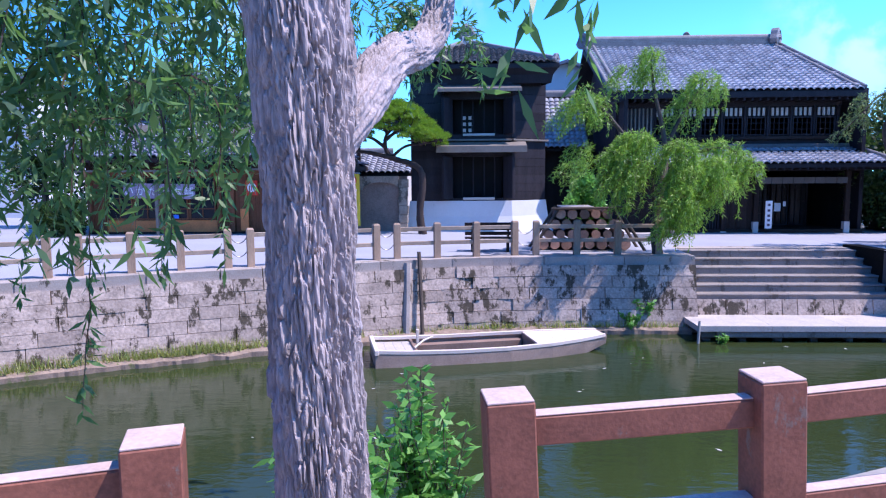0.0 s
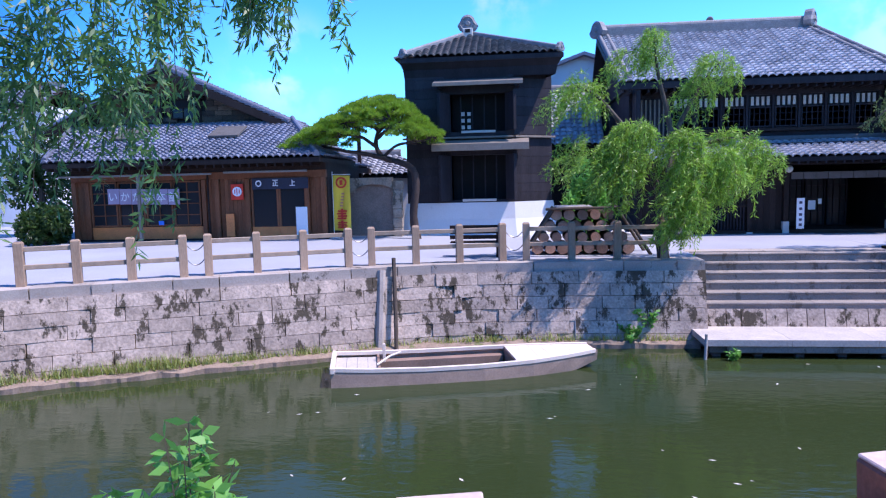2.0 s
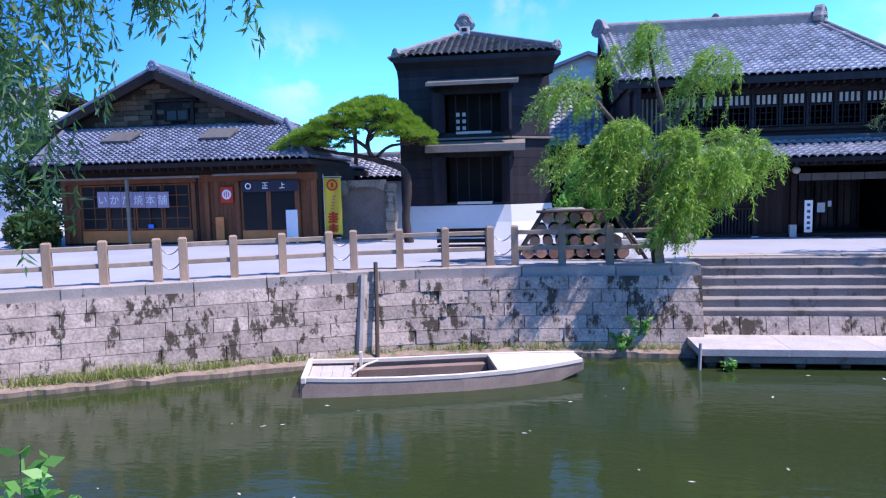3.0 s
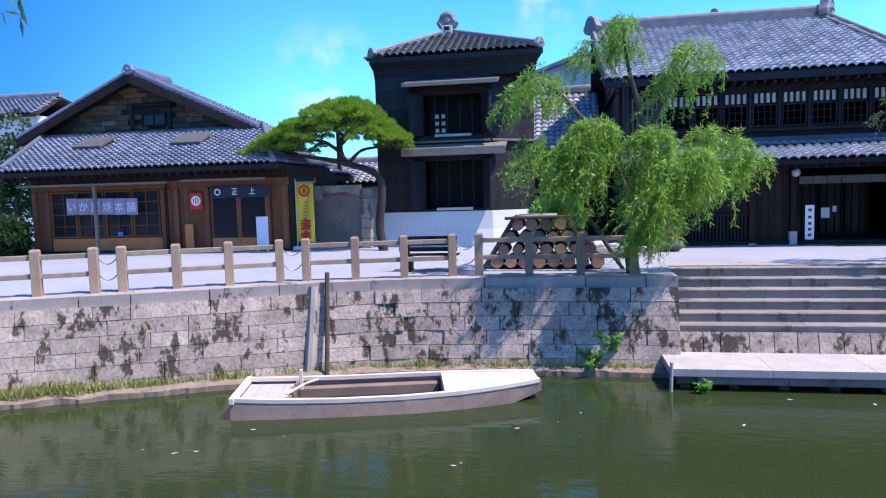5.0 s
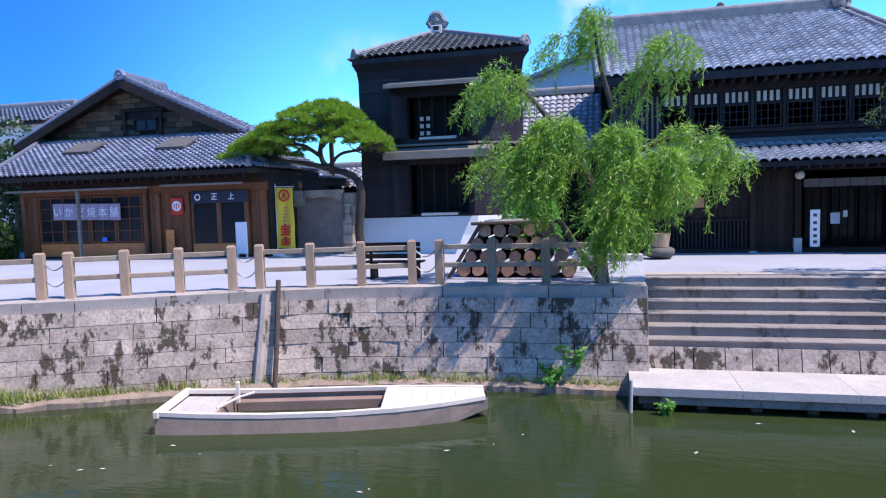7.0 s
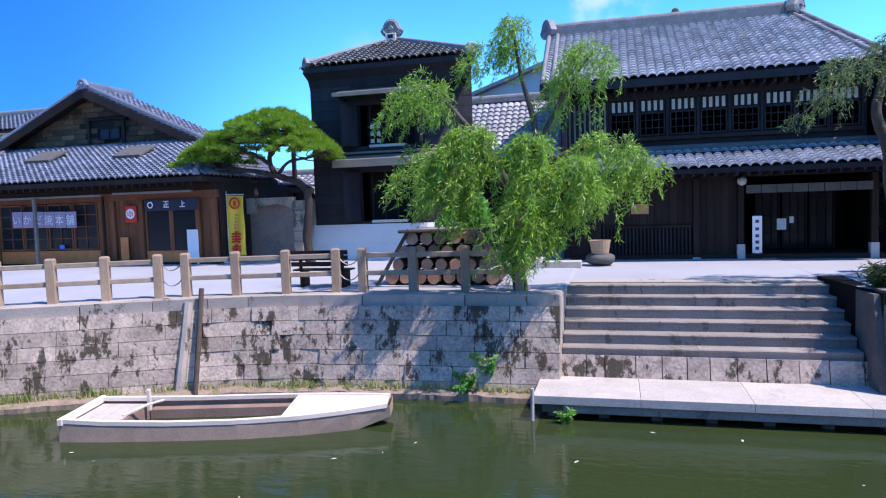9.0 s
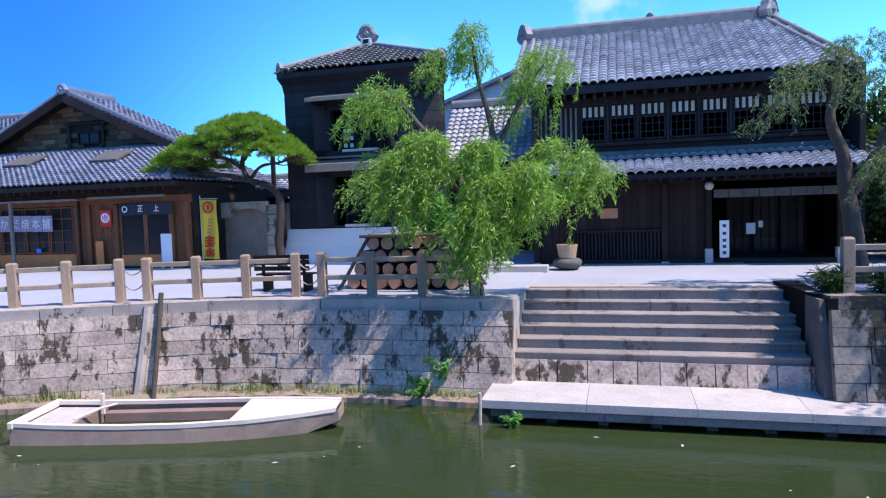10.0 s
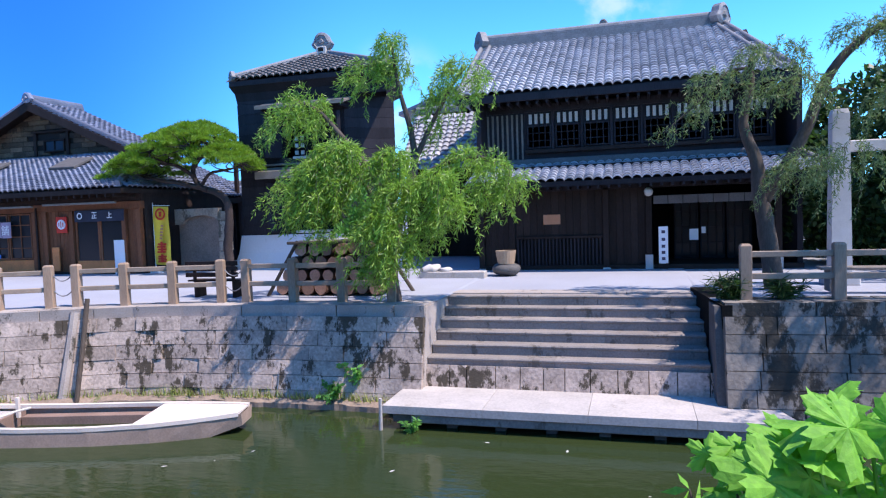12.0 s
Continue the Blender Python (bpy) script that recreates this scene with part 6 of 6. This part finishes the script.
def noren():
    n = thing("noren_curtain", (-10.3, 27.15, 4.0), "short faded lilac shop curtain in six panels with white lettering", "curtain")
    chars = "\u3044\u304b\u3060\u713c\u672c\u8217"
    v, f = tube([(-11.75, 27.2, 4.56), (-8.95, 27.2, 4.52)], [0.014, 0.014], 6)
    mesh_part("rod", v, f, DARKWOOD, n)
    for i in range(6):
        x = -11.66 + i * 0.445
        vs, fs = [], []
        for j in range(7):
            for k in range(7):
                vs.append((x + 0.43 * k / 6, 27.18 - 0.02 * math.sin(k * 1.3 + i) * j / 6, 4.55 - 0.54 * j / 6 - 0.01 * i))
        for j in range(6):
            for k in range(6):
                a = j * 7 + k
                fs.append((a, a + 1, a + 8, a + 7))
        p = mesh_part("panel", vs, fs, CLOTH, n, "", True)
        text_mesh("letter", chars[i], 0.36, (x + 0.215, 27.14, 4.14 - 0.01 * i), WHITE, p)
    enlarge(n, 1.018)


noren()


def entrance_curtain():
    n = thing("entrance_curtain", (-5.5, 27.25, 4.6), "dark navy curtain with white marks over the shop entrance", "curtain")
    vs, fs = [], []
    for j in range(3):
        for k in range(25):
            vs.append((-6.5 + 2.0 * k / 24, 27.3 - 0.012 * math.sin(k * 1.1) * j, 4.80 - 0.19 * j))
    for j in range(2):
        for k in range(24):
            a = j * 25 + k
            fs.append((a, a + 1, a + 26, a + 25))
    c = mesh_part("cloth", vs, fs, NAVY, n, "", True)
    bm = bmesh.new()
    k = 16
    rings = [[bm.verts.new((-6.25 + r * math.cos(2 * math.pi * i / k), 27.256, 4.62 + r * math.sin(2 * math.pi * i / k))) for i in range(k)] for r in (0.07, 0.11)]
    for i in range(k):
        bm.faces.new((rings[0][i], rings[0][(i + 1) % k], rings[1][(i + 1) % k], rings[1][i]))
    part("mark", bm, WHITE, c)
    for x, bars in ((-5.65, ((-0.1, 0.1, 0.09, 0.115), (-0.012, 0.016, -0.07, 0.09), (0.02, 0.085, 0.0, 0.025), (-0.08, -0.055, -0.07, 0.03))), (-5.05, ((-0.016, 0.012, -0.07, 0.11), (0.012, 0.09, 0.02, 0.046)))):
        bm = bmesh.new()
        for a, b, z0, z1 in bars + ((-0.1, 0.1, -0.095, -0.07),):
            add_box(bm, (x + a, x + b), (27.253, 27.258), (4.62 + z0, 4.62 + z1))
        part("mark", bm, WHITE, c)
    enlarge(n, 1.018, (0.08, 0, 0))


entrance_curtain()


def round_emblem():
    e = thing("wall_emblem", (-7.05, 27.3, 4.36), "red board with a round white emblem on the shop wall", "sign")
    box("board", e, RED, (-7.28, -6.84), (27.28, 27.33), (4.08, 4.62), 0.01)
    bm = bmesh.new()
    bmesh.ops.create_cone(bm, cap_ends=True, segments=24, radius1=0.165, radius2=0.165, depth=0.02, matrix=pose(-7.05, 27.27, 4.36, 90))
    d = part("disc", bm, WHITE, e)
    bm = bmesh.new()
    for x, hh in ((-7.13, 0.07), (-7.05, 0.11), (-6.97, 0.07)):
        add_box(bm, (x - 0.014, x + 0.014), (27.25, 27.258), (4.36 - hh, 4.36 + hh))
    part("mark", bm, RED, d)
    box("lit_board", e, AMBERWOOD, (-7.5, -7.2), (27.26, 27.3), (2.8, 3.6), 0.01)
    enlarge(e, 1.018, (0.1, 0, 0))


round_emblem()


def window_notice(x, z, w, hh, y, mat, label):
    o = box("notice", None, mat, (x, x + w), (y, y + 0.006), (z, z + hh), 0.0)
    tagged(o, label, "notice")


window_notice(-10.2, 3.23, 0.2, 0.14, 27.7, shader("blue_card", (0.05, 0.22, 0.75), 0.5, 0.1), "small blue card in the shop window")
window_notice(13.27, 3.22, 0.26, 0.34, 31.0, WHITE, "white paper notice on the dark shop door")
window_notice(13.62, 3.42, 0.12, 0.2, 31.0, WHITE, "small white paper slip on the dark shop door")
window_notice(8.95, 3.84, 0.52, 0.30, 29.93, ORANGE, "faded orange board on the dark wall")


def flag_sign():
    s = thing("upright_sign", (12.45, 29.6, 2.5), "narrow white upright sign with dark marks beside the entrance", "sign")
    box("panel", s, WHITE, (12.32, 12.58), (29.58, 29.61), (2.62, 3.70), 0.006)
    for z in (3.5, 3.28, 3.08, 2.9, 2.72):
        box("print_bar", s, INK, (12.40, 12.50), (29.574, 29.58), (z, z + 0.09), 0.0)
    for x in (12.34, 12.52):
        box("leg", s, DARKWOOD, (x, x + 0.04), (29.58, 29.62), (2.46, 2.64), 0.003)


flag_sign()


def tub():
    t = thing("planter_tub", (8.05, 28.3, 2.5), "pale wooden tub on a dark stone by the house", "planter")
    k, prof = 20, [(0.24, 2.78), (0.30, 3.16), (0.27, 3.16), (0.22, 2.84)]
    vs = [(8.05 + r * math.cos(2 * math.pi * i / k), 28.3 + r * math.sin(2 * math.pi * i / k), z) for r, z in prof for i in range(k)]
    fs = [(j * k + i, j * k + (i + 1) % k, (j + 1) * k + (i + 1) % k, (j + 1) * k + i) for j in range(3) for i in range(k)] + [list(range(k))[::-1], list(range(3 * k, 4 * k))]
    mesh_part("tub", vs, fs, TUB, t)
    bm = bmesh.new()
    bmesh.ops.create_icosphere(bm, subdivisions=3, radius=1, matrix=Matrix.Translation((8.05, 28.3, 2.62)) @ Matrix.Diagonal((0.42, 0.36, 0.2, 1)))
    for v in bm.verts:
        v.co += Vector((0, 0, 0.05)) * noise.noise(v.co * 3)
    part("stone", bm, ROCK, t, "", True)


tub()
tagged(box("low_plinth", None, PALE, (5.6, 7.55), (27.6, 28.0), (2.4, 2.62), 0.02), "low pale stone plinth at the street's edge", "plinth")


def rocks():
    rng = random.Random(2)
    for x, y, r in ((5.9, 27.8, 0.22), (6.35, 27.8, 0.16)):
        bm = bmesh.new()
        bmesh.ops.create_icosphere(bm, subdivisions=3, radius=1, matrix=pose(x, y, road_z(x, y) + (0.16 if y > 25 else 0.0) + r * 0.4) @ Matrix.Diagonal((r * 1.2, r, r * 0.6, 1)))
        for v in bm.verts:
            v.co += Vector((0.6, 0.8, 0.7)) * 0.5 * r * noise.noise(v.co * 5)
        tagged(part("rock", bm, GRANITE, None, "", True), "rounded pale garden stone", "rock", "garden stones")


rocks()


# stacked logs behind the fence
def log_stack():
    z0 = 2.42
    rk = thing("log_rack", (4.3, 24.2, 2.4), "dark timber rack with cut logs and a pale board", "rack")
    for x in (3.05, 6.05):
        s = 1 if x < 4 else -1
        v, f = tube([(x - s * 0.25, 24.0, 2.38), (x + s * 0.6, 24.05, 3.74)], [0.05, 0.045], 8)
        mesh_part("brace", v, f, BARK_DARK, rk)
        v, f = tube([(x - s * 0.25, 25.0, 2.38), (x + s * 0.6, 24.95, 3.74)], [0.05, 0.045], 8)
        mesh_part("brace", v, f, BARK_DARK, rk)
    v, f = tube([(3.4, 24.0, 3.70), (5.65, 24.0, 3.72)], [0.04, 0.04], 8)
    mesh_part("top_rail", v, f, BARK_DARK, rk)
    box("cover_board", rk, PALE, (3.7, 4.7), (24.0, 25.0), (3.73, 3.77), 0.01, "pale cover board")
    rng = random.Random(6)
    rows = ((3.0, 8, 0.17), (3.18, 7, 0.165), (3.36, 6, 0.165), (3.54, 5, 0.16))
    for j, (xs, n, r) in enumerate(rows):
        for i in range(n):
            rr = r * rng.uniform(0.88, 1.04)
            x, z = xs + 0.36 * i + 0.17, z0 + 0.16 + j * 0.315
            lg = thing("log", (x, 24.5, z), "short cut log with reddish-brown end in the stack", "log", "stacked logs")
            k = 14
            off = [1 + rng.uniform(-0.06, 0.06) for _ in range(k)]
            y0 = 24.05 + rng.uniform(-0.06, 0.06)
            vs = [(x + rr * off[q] * math.cos(2 * math.pi * q / k), y, z + rr * off[q] * math.sin(2 * math.pi * q / k)) for y in (y0, 25.0) for q in range(k)]
            mesh_part("bark", vs, [(q, (q + 1) % k, (q + 1) % k + k, q + k) for q in range(k)], LOGBARK, lg)
            vs = [(x + (a - x) * 0.94, y0 - 0.004 if y < 24.6 else 25.004, z + (c - z) * 0.94) for a, y, c in vs]
            mesh_part("end_face", vs[:k], [list(range(k))], LOGEND, lg)
            mesh_part("end_face", vs[k:], [list(range(k - 1, -1, -1))], LOGEND, lg)


log_stack()


def bench():
    b = thing("bench", (1.5, 23.9, 2.4), "dark wooden bench with a slatted back facing the street", "bench")
    for x in (0.95, 2.05):
        box("leg", b, DARKWOOD, (x - 0.04, x + 0.04), (23.65, 24.05), (2.38, 2.80), 0.008)
        box("back_post", b, DARKWOOD, (x - 0.035, x + 0.035), (23.62, 23.69), (2.80, 3.24), 0.008)
    for i in range(3):
        box("seat_slat", b, DARKWOOD, (0.72, 2.22), (23.66 + 0.14 * i, 23.78 + 0.14 * i), (2.80, 2.84), 0.006)
    for z in (2.92, 3.07, 3.20):
        box("back_slat", b, DARKWOOD, (0.72, 2.22), (23.59, 23.62), (z, z + 0.11), 0.006)


bench()


def bench_right():
    b = thing("bench", (16.0, 24.2, 2.5), "grey wooden bench beyond the fence", "bench")
    for x in (15.4, 16.6):
        box("leg", b, GREYWOOD, (x - 0.05, x + 0.05), (24.0, 24.4), (2.48, 2.92), 0.01)
    for i in range(3):
        box("seat_slat", b, GREYWOOD, (15.2, 16.8), (23.98 + 0.15 * i, 24.11 + 0.15 * i), (2.92, 2.97), 0.008)


bench_right()


# ---- garden gate between shop and storehouse ----
def gate():
    g = thing("garden_gate", (-2.45, 29.0, 2.65), "old garden gate with an arched pale stone surround", "gate")
    for x in (-1.70,):
        for k in range(6):
            z = 2.6 + 0.34 * k
            box("stone", g, GATESTONE, (x - 0.16 - 0.02 * (k % 2), x + 0.16 + 0.02 * (k % 3)), (28.85, 29.15), (z, z + 0.33), 0.02)
    pts = []
    for a in np.linspace(0, math.pi, 11):
        pts.append((-2.575 - 0.72 * math.cos(a), 4.22 + 0.3 * math.sin(a)))
    outline = [(-3.6, 4.22), (-3.29, 4.22)] + pts[1:-1] + [(-1.86, 4.22), (-1.86, 4.75), (-3.6, 4.75)]
    prism("arch", g, GATESTONE, outline, 1, 28.9, 29.1)
    box("door_leaf", g, GATEWOOD, (-3.6, -1.86), (29.12, 29.2), (2.6, 4.6), 0.0, "faded grey-brown gate leaf")


gate()


# ---- houses and greenery farther off ----
def far_house(x0, x1, y, z, ridge, wall, label, deep=6.0, tile=TILE_SHOP, gable=False):
    h = thing("house", ((x0 + x1) / 2, y + deep / 2, 2.5), label, "house", "houses behind")
    xm = (x0 + x1) / 2
    if gable:  # gable towards the street
        prism("wall", h, wall, [(x0, 2.5), (x1, 2.5), (x1, z), (xm, ridge - 0.15), (x0, z)], 1, y, y + deep)
        for s, xe in ((-1, x0 - 0.5), (1, x1 + 0.5)):
            ze = z - 0.5 * (ridge - z) / ((x1 - x0) / 2)
            slab("roof", h, tile, [(xm, y - 0.5, ridge), (xe, y - 0.5, ze), (xe, y + deep, ze), (xm, y + deep, ridge)], 0.16)
    else:
        box("wall", h, wall, (x0, x1), (y, y + deep), (2.5, z), 0.0)
        for s, ye in ((-1, y - 0.6), (1, y + deep + 0.6)):
            ym = y + deep / 2
            slab("roof", h, DARKWOOD, [(x0 - 0.5, ye, z), (x1 + 0.5, ye, z), (x1 - 0.9, ym, ridge), (x0 + 0.9, ym, ridge)], 0.14)
        tiled(h, tile, (x0 - 0.5, y - 0.64, z + 0.02), (1, 0, 0), (0, deep / 2 + 0.6, ridge - z), x1 - x0 + 1, math.hypot(deep / 2 + 0.6, ridge - z),
              left=lambda s: 1.4 * s, right=lambda s: x1 - x0 + 1 - 1.4 * s, parts=0, w=0.3, h=0.3)
        ridge_stack("ridge", h, (x0 + 0.9, y + deep / 2, ridge), (x1 - 0.9, y + deep / 2, ridge), 0.36, 0.2)
    return h


far_house(-31.0, -22.4, 38.6, 9.1, 10.5, PLASTER, "pale two-storey house with a blue-grey hipped roof behind the shop")
far_house(1.5, 10.5, 40.0, 9.3, 10.85, PLASTER, "white plastered gabled storehouse behind the street", gable=True)
far_house(-9.0, -2.2, 36.0, 4.9, 5.9, PLASTER, "low house with a pale tiled roof behind the garden gate", deep=4.0, tile=TILE)
# low annex in the alley
def alley_wall():
    a = thing("tiled_annex", (5.2, 36.5, 2.5), "low annex with pale tiled roof behind the storehouse", "annex")
    box("wall", a, DARKWOOD, (2.45, 6.7), (36.0, 38.0), (2.5, 6.3), 0.0)
    slab("roof", a, DARKWOOD, [(2.4, 35.2, 6.0), (6.75, 35.2, 6.0), (6.75, 38.0, 8.7), (2.4, 38.0, 8.7)], 0.12)
    v = Vector((0, 2.8, 2.7))
    tiled(a, TILE, (2.4, 35.15, 6.04), (1, 0, 0), v, 4.3, v.length, parts=60, w=0.27, h=0.28)
    ridge_stack("ridge", a, (2.4, 38.0, 8.7), (6.75, 38.0, 8.7), 0.4, 0.2)


alley_wall()


def stone_pillar():
    p = thing("stone_pillar", (16.0, 26.0, 2.5), "tall pale granite gate pillar beside the house", "pillar")
    vs = []
    for z, w in ((2.4, 0.21), (6.2, 0.17), (6.3, 0.14)):
        vs += [(16.05 - w, 26 - w, z), (16.05 + w, 26 - w, z), (16.05 + w, 26 + w, z), (16.05 - w, 26 + w, z)]
    fs = [(4 * r + i, 4 * r + (i + 1) % 4, 4 * r + 4 + (i + 1) % 4, 4 * r + 4 + i) for r in (0, 1) for i in range(4)] + [(8, 9, 10, 11)]
    mesh_part("shaft", vs, fs, GRANITE, p)
    box("base", p, GRANITE, (15.7, 16.4), (25.7, 26.3), (2.4, 2.62), 0.03)
    box("crossbeam", p, GRANITE, (16.24, 19.5), (25.9, 26.1), (5.35, 5.6), 0.02)


stone_pillar()


def shrub_mass(at, size, n, leaf, seed, label, mat=FOREST, name="tree"):
    t = thing(name, at, label, name)
    nr = np.random.default_rng(seed)
    P, D = [], []
    lumps = [(nr.normal(size=3) * 0.45, nr.uniform(0.35, 0.6)) for _ in range(14)]
    for k in range(n):
        c, r = lumps[nr.integers(len(lumps))]
        u = nr.normal(size=3)
        u /= np.linalg.norm(u)
        p = (c + u * r * nr.uniform(0.75, 1.05)) * np.array(size) + np.array(at) + np.array([0, 0, size[2] * 1.1])
        P.append(p)
        D.append(u + nr.normal(size=3) * 0.7)
    v, f = leaves(P, D, leaf, leaf * 0.3, nr)
    fast_mesh("crown", v, f, mat, t)
    vv, ff = tube([(at[0], at[1], at[2] - 0.1), (at[0] + 0.1, at[1], at[2] + size[2])], [0.2, 0.1], 8)
    mesh_part("trunk", vv, ff, BARK_DARK, t)


shrub_mass((-14.0, 26.7, 2.5), (0.8, 0.7, 0.85), 5000, 0.16, 51, "dark green garden shrub beside the shop")
shrub_mass((-17.6, 31.5, 2.6), (1.5, 1.2, 2.2), 5000, 0.2, 52, "dark green tree behind the shop")
shrub_mass((20.5, 31.0, 2.5), (3.0, 2.0, 2.6), 14000, 0.22, 53, "dark green trees beside the merchant house")
shrub_mass((25.0, 36.0, 2.5), (4.0, 3.0, 3.4), 14000, 0.26, 54, "dark green trees beyond the merchant house")
shrub_mass((18.2, 34.0, 2.5), (1.5, 1.2, 2.5), 11000, 0.2, 58, "dark green trees behind the merchant house's end")
shrub_mass((17.6, 31.6, 2.4), (0.9, 0.8, 1.0), 7000, 0.16, 59, "dark green hedge at the merchant house's end")
shrub_mass((18.3, 30.2, 2.4), (1.6, 1.0, 1.2), 8000, 0.18, 57, "dark green hedge beside the merchant house")
shrub_mass((19.5, 27.5, 2.5), (1.5, 1.2, 1.3), 7000, 0.16, 55, "dark green shrub behind the stone pillar")
shrub_mass((4.75, 25.7, 2.4), (0.5, 0.45, 1.15), 6000, 0.14, 56, "dense yellow-green shrub beside the log stack", BUSH)


def chimney():
    tagged(box("flue", None, DARKWOOD, (-4.25, -4.1), (33.6, 33.75), (2.5, 7.7), 0.01), "slim dark flue pipe rising behind the shop", "flue")


chimney()


def floating_leaves():
    rng = random.Random(77)
    vs, fs = [], []
    for _ in range(36):
        x, y = rng.uniform(-3, 13), rng.uniform(13.5, 20.5)
        a, l = rng.uniform(0, 6.28), rng.uniform(0.03, 0.07)
        d, w = Vector((math.cos(a), math.sin(a), 0)) * l, Vector((-math.sin(a), math.cos(a), 0)) * l * 0.35
        c = Vector((x, y, WATER_Z + 0.006))
        k = len(vs)
        vs += [c - d, c + w, c + d, c - w]
        fs.append((k, k + 1, k + 2, k + 3))
    tagged(mesh_part("fallen_leaves", vs, fs, GRANITE), "pale fallen willow leaves floating on the canal", "leaves", kind="stuff")


floating_leaves()
